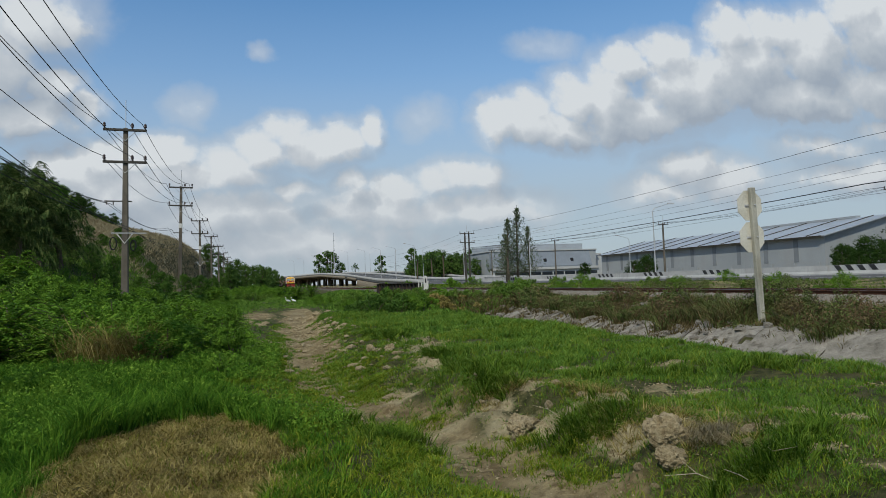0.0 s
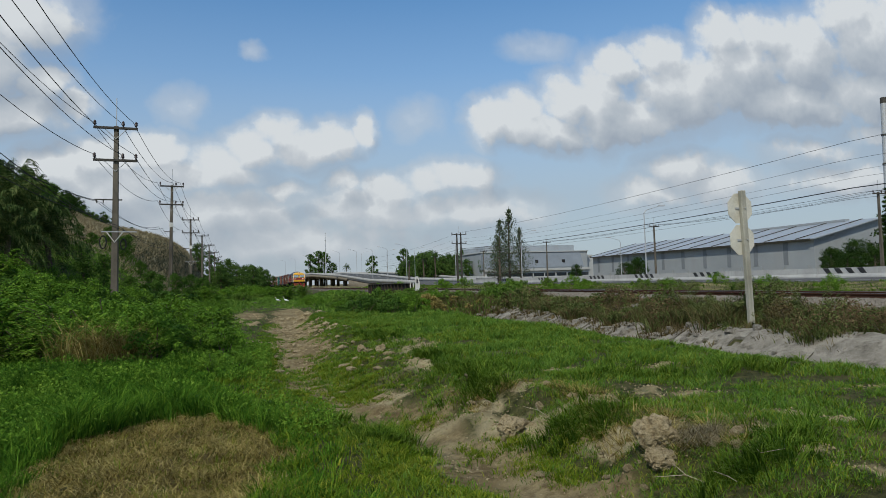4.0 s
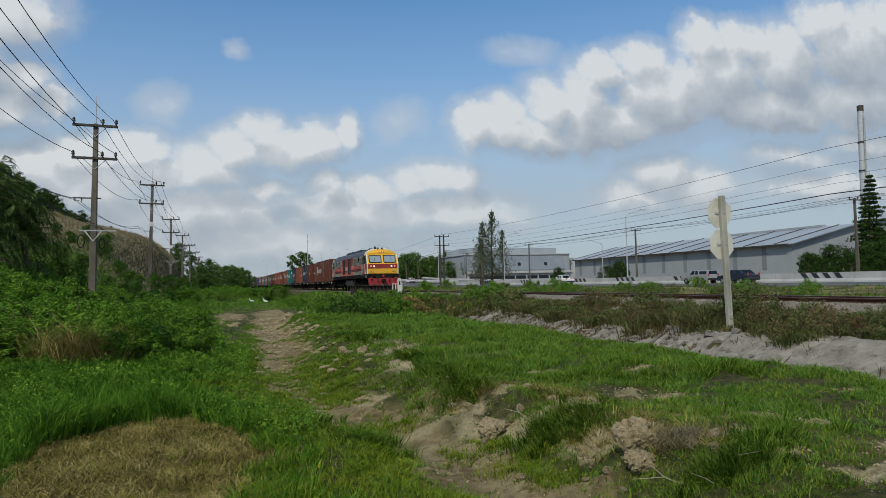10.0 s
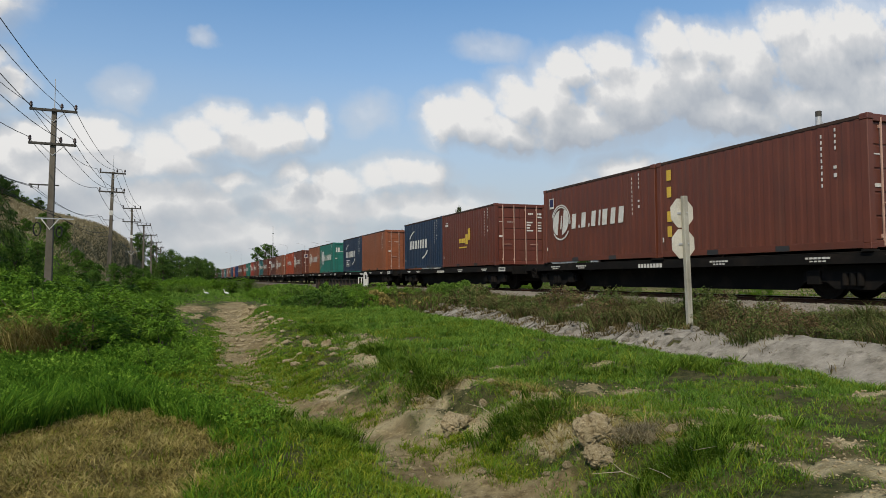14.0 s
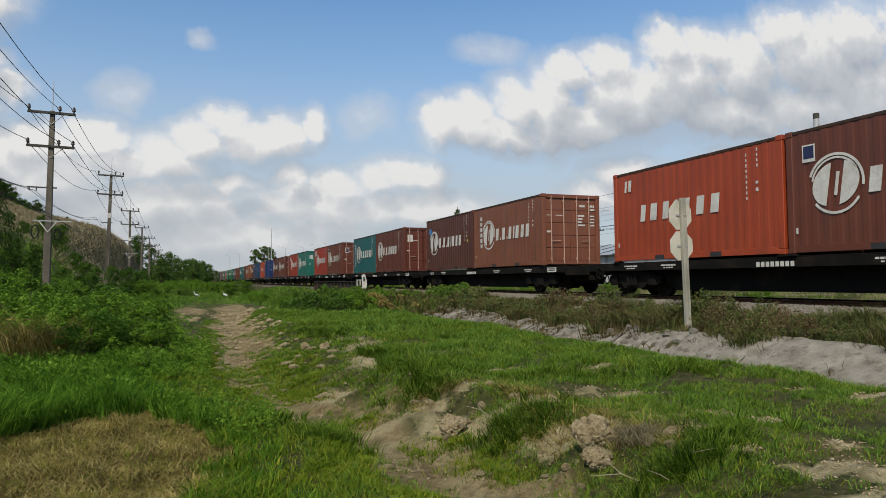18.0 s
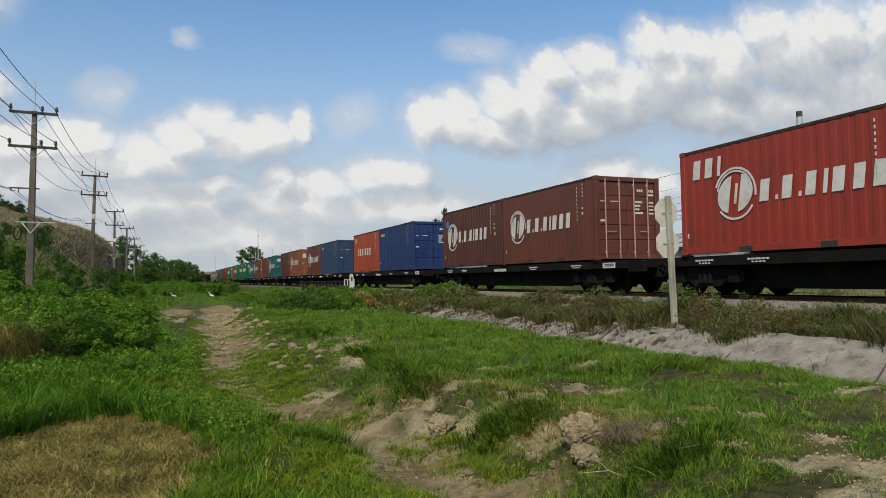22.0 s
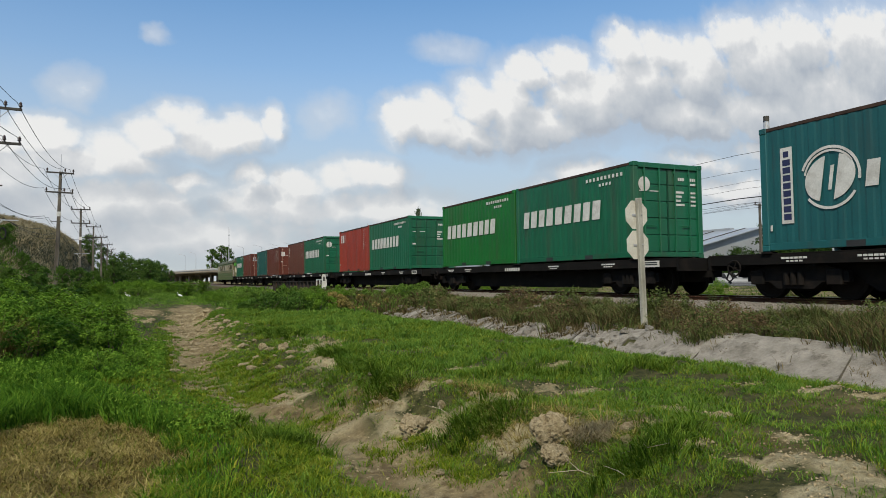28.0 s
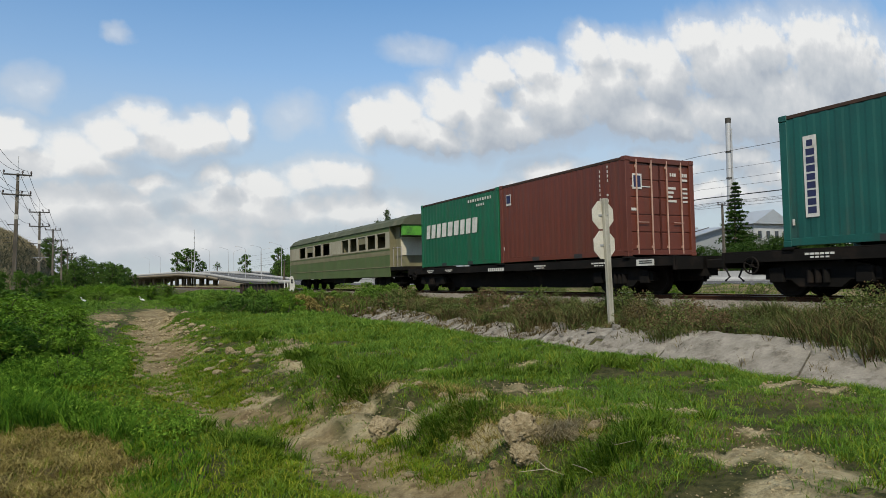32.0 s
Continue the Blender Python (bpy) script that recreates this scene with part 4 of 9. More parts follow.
        mark("white_emblem", "white_emblem", lambda: bars([(0.45, 1.98, 0.16, 0.10), (0.64, 1.98, 0.16, 0.10), (0.5, 2.13, 0.28, 0.03)]), WHITE_PAINT, root, "small white mark")
    if style == "corner_yellow":
        mark("yellow_emblem", "corner_yellow", lambda: each([(0.40 + 0.13 * i, 2.08, 0.10, 0.14) for i in range(6)]), YELLOW_PAINT, root, "small yellow blocks")


def container(color, style, label, door="plain"):
    """A twenty-foot box: the doors are its leading end (y = 0)."""
    p = PAINT[color]
    root = thing("shipping_container", label, "container", "containers on the train")
    w = BOX_W / 2
    part("side_panel", cached("side_panel", corrugated_side, p), p, root, m=pose(-w + 0.012, 0, 0))
    part("side_panel", cached("side_panel", corrugated_side, p), p, root, m=pose(w - 0.012, BOX_L, 0, 0, 0, 180))
    post = cached("corner_post", lambda: box(-0.08, 0.08, -0.08, 0.08, 0.12, BOX_H - 0.12, 0.012), p)
    cast = cached("corner_casting", lambda: box(-0.085, 0.085, -0.09, 0.09, -0.06, 0.06, 0.012), p)
    for x in (-w + 0.082, w - 0.082):
        for y in (0.085, BOX_L - 0.085):
            part("corner_post", post, p, root, m=pose(x, y, 0))
            for z in (0.062, BOX_H - 0.06):
                part("corner_casting", cast, p, root, m=pose(x, y, z))
    rl = cached("side_rail", lambda: box(-0.035, 0.035, 0.17, BOX_L - 0.17, -0.028, 0.045, 0.008), RAIL_GRIME)
    sl = cached("bottom_rail", lambda: box(-0.03, 0.03, 0.17, BOX_L - 0.17, 0.02, 0.17, 0.008), p)
    pocket = cached("fork_pocket", lambda: box(-0.034, 0.034, -0.18, 0.18, 0.025, 0.145), BLACK_PAINT)
    for x in (-w + 0.04, w - 0.04):
        for y in (BOX_L / 2 - 1.02, BOX_L / 2 + 1.02):
            part("fork_pocket", pocket, BLACK_PAINT, root, "dark fork pocket", m=pose(x, y, 0))
        part("top_rail", rl, RAIL_GRIME, root, "dark grimy top rail", m=pose(x, 0, BOX_H - 0.06))
        part("bottom_rail", sl, p, root, m=pose(x, 0, 0))

    def roof():
        bm = bmesh.new()
        n = 28
        q = (BOX_L - 0.2) / n
        for i in range(n):
            a = 0.1 + i * q
            add_box(bm, -w + 0.08, w - 0.08, a, a + 0.55 * q, BOX_H - 0.05, BOX_H - 0.012)
        add_box(bm, -w + 0.05, w - 0.05, 0.05, BOX_L - 0.05, BOX_H - 0.07, BOX_H - 0.045)
        return bm
    part("roof_panel", cached("roof_panel", roof, p), p, root)
    part("end_panel", cached("end_panel", lambda: box(-w + 0.16, w - 0.16, BOX_L - 0.10, BOX_L - 0.05, 0.1, BOX_H - 0.1), p), p, root)
    hd = cached("door_header", lambda: box(-w + 0.16, w - 0.16, -0.0, 0.14, -0.07, 0.07, 0.01), p)
    part("door_header", hd, p, root, m=pose(0, 0.01, BOX_H - 0.08))
    part("door_sill", hd, p, root, m=pose(0, 0.01, 0.10))
    leaf = cached("door", ribbed_door, p)
    bar = BAR_PALE if color in WARM else p
    lock = cached("lock_bar", lambda: tube([(0, 0, -0.10), (0, 0, 2.36)], 0.022, 6), bar)
    grip = cached("lock_handle", lambda: box(0.0, 0.36, -0.008, 0.008, -0.012, 0.012, 0.003), bar)
    cam_ = cached("bar_bracket", lambda: box(-0.035, 0.035, -0.015, 0.03, -0.035, 0.035, 0.006), bar)
    for sx in (-1, 1):
        d = part("door", leaf, p, root, m=pose(sx * 0.535, 0.055, 0.165))
        for bx in (-0.30, 0.22):
            part("lock_bar", lock, bar, d, "painted lock bar", m=pose(bx, -0.035, 0))
            part("bar_bracket", cam_, bar, d, m=pose(bx, -0.02, 2.18))
            part("bar_bracket", cam_, bar, d, m=pose(bx, -0.02, 0.08))
        part("lock_handle", grip, bar, d, "lock handle", m=pose(-0.28 if sx < 0 else -0.1, -0.05, 0.72))

        def plates(sx=sx):
            bm = bmesh.new()
            if sx < 0:
                rows = [(-0.48, 1.02, 0.20, 0.07), (-0.10, 1.64, 0.30, 0.025), (-0.47, 1.64, 0.16, 0.025)]
            else:
                rows = [(x, 1.97, w_, 0.085) for x, w_ in ((-0.16, 0.06), (-0.08, 0.06), (0.0, 0.06), (0.28, 0.05), (0.35, 0.05), (0.42, 0.05))] + [(0.28, 1.85, 0.20, 0.06)]
                rows += [(-0.24, 1.62 - 0.115 * k, w_, 0.06) for k, w_ in enumerate((0.28, 0.20, 0.16, 0.30))] + [(0.29, 1.62 - 0.115 * k, 0.18, 0.05) for k in range(4)]
            for x, z, ww, hh in rows:
                add_box(bm, x, x + ww, -0.010, -0.006, z, z + hh)
            return bm
        part("door_lettering", cached("door_marks_%d" % sx, plates, WHITE_PAINT), WHITE_PAINT, d, "small white stencilled marks")["kind"] = "stuff"
    if door == "disc":
        part("round_emblem", cached("round_emblem", lambda: prism([(0.20 * math.cos(a * math.pi / 10), 0.20 * math.sin(a * math.pi / 10)) for a in range(20)], "y", -0.012, -0.008), WHITE_PAINT), WHITE_PAINT, root, "white disc emblem", m=pose(-0.82, 0.055, 2.0))
    elif door == "board":
        part("square_board", cached("square_board", lambda: box(-0.16, 0.16, -0.014, -0.008, -0.20, 0.20), WHITE_PAINT), WHITE_PAINT, root, "white square board", m=pose(-0.80, 0.055, 1.95))
    elif door == "navy":
        part("square_board", cached("square_board", lambda: box(-0.16, 0.16, -0.014, -0.008, -0.20, 0.20), WHITE_PAINT), WHITE_PAINT, root, "white-edged square board", m=pose(-0.80, 0.055, 1.95))
        part("board_centre", cached("board_centre", lambda: box(-0.12, 0.12, -0.018, -0.014, -0.15, 0.15), NAVY_MARK), NAVY_MARK, root, "navy centre", m=pose(-0.80, 0.055, 1.95))
    dress(root, style)
    if style not in ("nine",):
        codes(root, color in ("teal", "dark_teal", "dark_brown"))
    return root


def add_wheelset(parent, y, r):
    me = cached("wheel_%g" % r, lambda: wheel_mesh(r), WHEEL_STEEL)
    for x in (-0.535, 0.535):
        part("wheel", me, WHEEL_STEEL, parent, m=pose(x, y, r, 0, 0, 0 if x < 0 else 180))
    part("axle", cached("axle_%g" % r, lambda: tube([(-0.95, 0, 0), (0.95, 0, 0)], 0.07, 8), WHEEL_STEEL), WHEEL_STEEL, parent, m=pose(0, y, r))


def wheel_mesh(r):
    bm = bmesh.new()
    prof = [(-0.065, r * 0.45), (-0.055, r * 0.80), (-0.07, r * 0.86), (-0.07, r - 0.002), (0.03, r - 0.002), (0.035, r + 0.026), (0.06, r + 0.026), (0.06, r * 0.84), (0.03, r * 0.8), (0.02, r * 0.2)]
    n = 24
    rings = [[bm.verts.new((x, q * math.cos(2 * math.pi * k / n), q * math.sin(2 * math.pi * k / n))) for k in range(n)] for x, q in prof]
    for a, b in zip(rings, rings[1:]):
        for k in range(n):
            bm.faces.new((a[k], a[(k + 1) % n], b[(k + 1) % n], b[k]))
    bm.faces.new(rings[0])
    bm.faces.new(rings[-1][::-1])
    bmesh.ops.recalc_face_normals(bm, faces=bm.faces)
    return bm


def side_frame():
    """Cast truck side with axle boxes and spring nest, along y, centred."""
    out = [(-1.15, 0.36), (-1.15, 0.56), (-0.62, 0.70), (0.62, 0.70), (1.15, 0.56), (1.15, 0.36), (0.60, 0.36), (0.42, 0.22), (-0.42, 0.22), (-0.60, 0.36)]
    bm = prism(out, "x", -0.06, 0.06)
    for y in (-0.875, 0.875):
        add_box(bm, -0.12, 0.08, y - 0.16, y + 0.16, 0.30, 0.60, 0.02)
    for y in (-0.16, 0.0, 0.16):
        add_tube(bm, [(-0.09, y, 0.30), (-0.09, y, 0.55)], 0.065, 8)
    return bm


def wagon():
    """Bogie flat wagon for two boxes; y = 0 is the leading end of the leading box."""
    root = thing("flat_wagon", "black bogie container flat wagon with stencilled marks", "rail wagon", "wagons of the train")
    y0, y1 = -1.5, 2 * BOX_L + 0.076 + 1.5
    for x in (-1.18, 1.06):
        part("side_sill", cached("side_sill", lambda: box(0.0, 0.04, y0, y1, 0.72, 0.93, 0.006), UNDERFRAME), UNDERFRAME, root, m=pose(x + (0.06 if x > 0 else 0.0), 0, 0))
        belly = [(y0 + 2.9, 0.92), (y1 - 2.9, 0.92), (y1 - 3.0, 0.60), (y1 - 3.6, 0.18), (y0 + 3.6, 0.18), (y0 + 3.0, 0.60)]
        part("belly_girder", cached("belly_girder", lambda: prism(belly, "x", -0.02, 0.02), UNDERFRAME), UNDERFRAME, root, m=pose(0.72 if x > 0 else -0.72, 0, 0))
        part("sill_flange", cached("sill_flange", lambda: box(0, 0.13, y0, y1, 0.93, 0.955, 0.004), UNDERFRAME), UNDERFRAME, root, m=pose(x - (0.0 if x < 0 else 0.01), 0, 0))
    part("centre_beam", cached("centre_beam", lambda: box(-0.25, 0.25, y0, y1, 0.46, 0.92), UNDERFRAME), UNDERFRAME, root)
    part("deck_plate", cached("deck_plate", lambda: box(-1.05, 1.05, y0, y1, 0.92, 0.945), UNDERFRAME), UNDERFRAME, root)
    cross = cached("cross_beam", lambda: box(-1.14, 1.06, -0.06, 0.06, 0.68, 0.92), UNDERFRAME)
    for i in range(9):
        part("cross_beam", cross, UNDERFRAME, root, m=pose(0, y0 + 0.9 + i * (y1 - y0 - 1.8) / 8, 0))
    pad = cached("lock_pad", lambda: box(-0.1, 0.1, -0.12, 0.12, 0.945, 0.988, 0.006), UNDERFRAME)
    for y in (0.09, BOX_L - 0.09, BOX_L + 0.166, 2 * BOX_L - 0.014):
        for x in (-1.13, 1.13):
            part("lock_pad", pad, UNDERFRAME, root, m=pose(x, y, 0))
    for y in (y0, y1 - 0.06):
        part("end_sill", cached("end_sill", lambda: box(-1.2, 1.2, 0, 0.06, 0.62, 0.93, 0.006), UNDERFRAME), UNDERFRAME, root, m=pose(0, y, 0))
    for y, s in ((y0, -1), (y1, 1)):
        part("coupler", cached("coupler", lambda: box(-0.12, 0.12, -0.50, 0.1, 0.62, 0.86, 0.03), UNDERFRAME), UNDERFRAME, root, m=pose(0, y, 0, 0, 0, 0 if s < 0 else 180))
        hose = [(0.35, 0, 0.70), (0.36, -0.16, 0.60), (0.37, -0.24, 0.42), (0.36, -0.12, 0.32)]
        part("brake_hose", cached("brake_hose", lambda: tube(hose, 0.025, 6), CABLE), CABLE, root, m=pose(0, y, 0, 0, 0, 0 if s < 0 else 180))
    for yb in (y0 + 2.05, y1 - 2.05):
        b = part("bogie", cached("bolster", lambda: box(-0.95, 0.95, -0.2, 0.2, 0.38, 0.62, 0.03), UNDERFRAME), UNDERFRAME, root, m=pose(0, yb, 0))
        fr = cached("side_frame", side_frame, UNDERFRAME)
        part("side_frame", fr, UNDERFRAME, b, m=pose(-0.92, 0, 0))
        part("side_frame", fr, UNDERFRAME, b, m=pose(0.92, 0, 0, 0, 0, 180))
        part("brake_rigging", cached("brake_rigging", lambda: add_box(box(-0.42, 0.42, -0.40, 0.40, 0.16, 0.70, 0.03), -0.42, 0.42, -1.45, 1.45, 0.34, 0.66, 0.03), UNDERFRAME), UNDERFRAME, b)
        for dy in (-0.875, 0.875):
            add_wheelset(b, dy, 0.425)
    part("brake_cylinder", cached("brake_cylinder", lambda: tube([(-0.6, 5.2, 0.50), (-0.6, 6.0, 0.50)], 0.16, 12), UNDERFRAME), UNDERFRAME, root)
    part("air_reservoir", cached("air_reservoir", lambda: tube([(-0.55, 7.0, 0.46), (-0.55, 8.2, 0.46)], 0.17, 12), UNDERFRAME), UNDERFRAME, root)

    def hand_wheel():
        bm = bmesh.new()
        pts = [(-1.22, 0.17 * math.cos(a * math.pi / 9), 0.17 * math.sin(a * math.pi / 9)) for a in range(19)]
        add_tube(bm, pts, 0.018, 6, False)
        for a in (0.4, 1.97, 3.54, 5.1):
            add_tube(bm, [(-1.22, 0, 0), (-1.22, 0.17 * math.cos(a), 0.17 * math.sin(a))], 0.012, 5)
        add_tube(bm, [(-1.24, 0, 0), (-1.0, 0, 0)], 0.03, 8)
        return bm
    part("hand_brake_wheel", cached("hand_brake_wheel", hand_wheel, WHEEL_STEEL), WHEEL_STEEL, root, "dark steel hand brake wheel", m=pose(0, y1 - 0.75, 0.66))

    def plates():
        bm = box(-1.193, -1.186, 0.15, 0.75, 0.74, 0.90)
        return bm
    part("end_plate", cached("end_plate", plates, WHITE_PAINT), WHITE_PAINT, root, "dirty white data plate", m=pose(0, -1.0, 0))
    part("plate_marks", cached("plate_marks", lambda: add_box(box(-1.197, -1.193, 0.22, 0.66, 0.79, 0.82), -1.197, -1.193, 0.22, 0.66, 0.84, 0.87), BLACK_PAINT), BLACK_PAINT, root, "dark bars", m=pose(0, -1.0, 0))

    def stencil():
        bm = bmesh.new()
        for i in range(8):
            add_box(bm, -1.187, -1.182, 5.95 + 0.13 * i, 6.04 + 0.13 * i, 0.74, 0.85)
        for a in (0.9, 3.6, 9.6, 11.2):
            for i in range(6):
                add_box(bm, -1.187, -1.182, a + 0.10 * i, a + 0.08 + 0.10 * i, 0.83, 0.87)
            for i in range(4):
                add_box(bm, -1.187, -1.182, a + 0.1 + 0.10 * i, a + 0.17 + 0.10 * i, 0.77, 0.80)
        return bm
    part("stencil_mark", cached("stencil_mark", stencil, WHITE_PAINT), WHITE_PAINT, root, "white stencilled bars")["kind"] = "stuff"
    return root


# leading box, trailing box: colour, marks, label, door emblem
CONSIST = [
    (("brown", "cold", "brown shipping container with a column of pale outlined blocks", "plain"), ("brown", "ts_box", "brown shipping container with white ring emblem and lettering blocks", "plain")),
    (("rust_red", "swirl", "dark red shipping container with a yellow emblem", "plain"), ("navy", "arc", "navy shipping container with heavy white blocks and swooshes", "plain")),
    (("orange", "plain", "faded orange-brown shipping container without large marks", "plain"), ("navy", "arc_panel", "navy shipping container with white blocks and an outlined panel", "plain")),
    (("sea_green", "ts_dong", "scuffed sea-green shipping container with a white vertical panel", "board"), ("orange", "ts", "orange-brown shipping container with white ring emblem and lettering blocks", "plain")),
    (("brown", "ts_box", "brown shipping container with square sticker and white ring emblem", "navy"), ("vermilion", "lines", "orange-red shipping container with slanted white blocks", "plain")),
    (("grey_brown", "ts_tri", "faded grey-brown shipping container with a column of white blocks", "plain"), ("dark_brown", "ts_dot", "dark brown shipping container with round blue sticker and ring emblem", "plain")),
    (("rust_red", "ts", "red-brown shipping container with white ring emblem and board", "board"), ("teal", "ts_dong", "teal shipping container with white vertical panel and ring emblem", "plain")),
    (("brown", "ts_box", "brown shipping container with square sticker and ring emblem", "navy"), ("red", "ts_cai", "bright red shipping container with white blocks and ring emblem", "plain")),
    (("sea_green", "ts_dong", "sea-green shipping container with white vertical panel", "board"), ("red", "ts_cai", "red shipping container with white corner blocks and ring emblem", "plain")),
    (("brown", "ts", "brown shipping container with white ring emblem and lettering blocks", "plain"), ("dark_brown", "ts_dot", "dark brown shipping container with a round blue sticker", "plain")),
    (("blue", "corner_yellow", "deep blue shipping container with small yellow corner blocks", "plain"), ("vermilion", "lines", "orange-red shipping container with slanted white blocks", "plain")),
    (("steel_blue", "corner_yellow", "faded blue shipping container with small yellow corner blocks", "plain"), ("brown", "ts", "brown shipping container with white ring emblem", "plain")),
    (("orange", "ts", "pale orange-brown shipping container with ring emblem", "board"), ("dark_brown", "plain", "dark brown shipping container without large marks", "plain")),
    (("teal", "ts_dong", "teal shipping container with white vertical panel and ring emblem", "disc"), ("rust_red", "plain", "plain red-brown shipping container", "plain")),
    (("brown", "ts_dot", "brown shipping container with round blue sticker and ring emblem", "plain"), ("teal", "ts_dong", "faded teal shipping container with white vertical panel", "plain")),
    (("green", "nine", "green shipping container with nine worn white blocks", "disc"), ("bright_green", "nine", "bright green shipping container with nine white blocks", "plain")),
    (("green", "nine", "green shipping container with nine white blocks", "plain"), ("red", "cai", "bright red shipping container with white corner blocks", "plain")),
    (("green", "nine", "green shipping container with nine white blocks and door emblem", "disc"), ("brown", "column", "dark red-brown shipping container with a column of white blocks", "plain")),
    (("rust_red", "plain", "plain red-brown shipping container with white door marks", "board"), ("dark_teal", "dong", "dark teal shipping container with a white vertical panel", "plain")),
    (("rust_red", "box", "red-brown shipping container with a square sticker", "navy"), ("green", "nine", "green shipping container with nine worn white blocks", "plain")),
]


# slack in the couplings: how far each wagon sits from its even place, in metres
SLACK = [0.11, 0.11, 0.0, -0.12, -0.03, 0.17, 0.05, -0.11, -0.07, -0.48, -0.26, 0.38, 0.0, 0.0, 0.14, 0.04, -0.09, -0.17, -0.01, 0.28]
# small unevenness of the run: seconds and metres
JOLT_T = [0, 12, 14, 15, 16.5, 17, 18, 19, 20, 21, 22, 23, 24, 25.5, 27, 28, 29, 30, 31, 32]
JOLT = [-0.08, -0.05, 0.15, 0.1, 0.0, 0.08, -0.03, -0.03, -0.09, -0.13, -0.16, -0.38, -0.1, 0.1, 0.3, -0.14, 0.08, -0.24, 0.21, 0.12]


def train_y(t):
    """Place of the leading end of the first box along the line; the train slows slightly."""
    return 255.098 - 17.9208 * t + 0.021821 * t * t + float(np.interp(t, JOLT_T, JOLT))


MOVING = []     # thing, its offset behind the first box, its height
for i_, (a_, b_) in enumerate(CONSIST):
    off = i_ * PITCH + SLACK[i_]
    MOVING.append((wagon() if i_ == 0 else copy_thing(MOVING[0][0], Matrix()), off, RAIL_Z))
    MOVING.append((container(*a_), off, RAIL_Z + DECK_Z + 0.004))
    MOVING.append((container(*b_), off + BOX_L + 0.076, RAIL_Z + DECK_Z + 0.004))

# ---------------------------------------------------------------- the locomotive
LOCO_GREY = surf("loco_grey", (0.27, 0.28, 0.245), (0.185, 0.195, 0.17), 1.4, 0.5, 0.1, 0.08, 30, (0.10, 0.075, 0.055), 2.4, 0.75, True)
LOCO_RED = surf("loco_dark_red", (0.27, 0.028, 0.022), (0.20, 0.022, 0.018), 1.4, 0.5, 0, 0.05, 30, (0.10, 0.03, 0.02), 2.4, 0.6, True)
LOCO_SALMON = surf("loco_faded_red", (0.52, 0.14, 0.10), (0.40, 0.10, 0.075), 1.4, 0.55, 0, 0.05, 30, (0.16, 0.06, 0.045), 2.4, 0.7, True)
LOCO_MAROON = surf("loco_maroon", (0.12, 0.018, 0.017), (0.095, 0.015, 0.015), 1.0, 0.5)
LOCO_YELLOW = surf("loco_yellow", (0.72, 0.39, 0.022), (0.62, 0.33, 0.02), 1.2, 0.45, 0, 0.04, 30, (0.3, 0.17, 0.05), 2.0, 0.3, True)
LOCO_WHITE = surf("loco_cream", (0.66, 0.62, 0.50), (0.55, 0.51, 0.42), 1.2, 0.5)
LOCO_ROOF = surf("loco_roof", (0.060, 0.066, 0.090), (0.036, 0.039, 0.052), 0.8, 0.5, 0.1, 0.1, 20, (0.02, 0.02, 0.02), 1.5, 0.6)
PLOUGH_RED = surf("plough_red", (0.36, 0.026, 0.030), (0.22, 0.017, 0.020), 1.5, 0.55, 0, 0.1, 30, (0.06, 0.03, 0.025), 2.0, 0.5)
HEADLAMP = glow_material("headlamp_glow", (0.95, 0.80, 0.58), 0.25)
TWIN_LENS = glow_material("amber_headlight", (0.75, 0.42, 0.20), 0.12)
RED_LAMP = glow_material("marker_lamp_red", (0.85, 0.20, 0.17), 0.35)
LOCO_L, HALF = 19.1, 1.39


def loft(sections, caps=True):
    """Skins closed outlines of equal count; each is (y, [(x, z), ...])."""
    bm = bmesh.new()
    rings = [[bm.verts.new((x, y, z)) for x, z in o] for y, o in sections]
    for a, b in zip(rings, rings[1:]):
        n = len(a)
        for k in range(n):
            bm.faces.new((a[k], a[(k + 1) % n], b[(k + 1) % n], b[k]))
    if caps:
        bm.faces.new(rings[0])
        bm.faces.new(rings[-1][::-1])
    bmesh.ops.recalc_face_normals(bm, faces=bm.faces)
    return bm


def roof_outline(sh, top, k=1.0):
    h = HALF * k
    return [(-h, sh), (-h * 0.93, sh + (top - sh) * 0.38), (-h * 0.72, sh + (top - sh) * 0.70), (-h * 0.38, sh + (top - sh) * 0.93), (0, top), (h * 0.38, sh + (top - sh) * 0.93), (h * 0.72, sh + (top - sh) * 0.70), (h * 0.93, sh + (top - sh) * 0.38), (h, sh)]


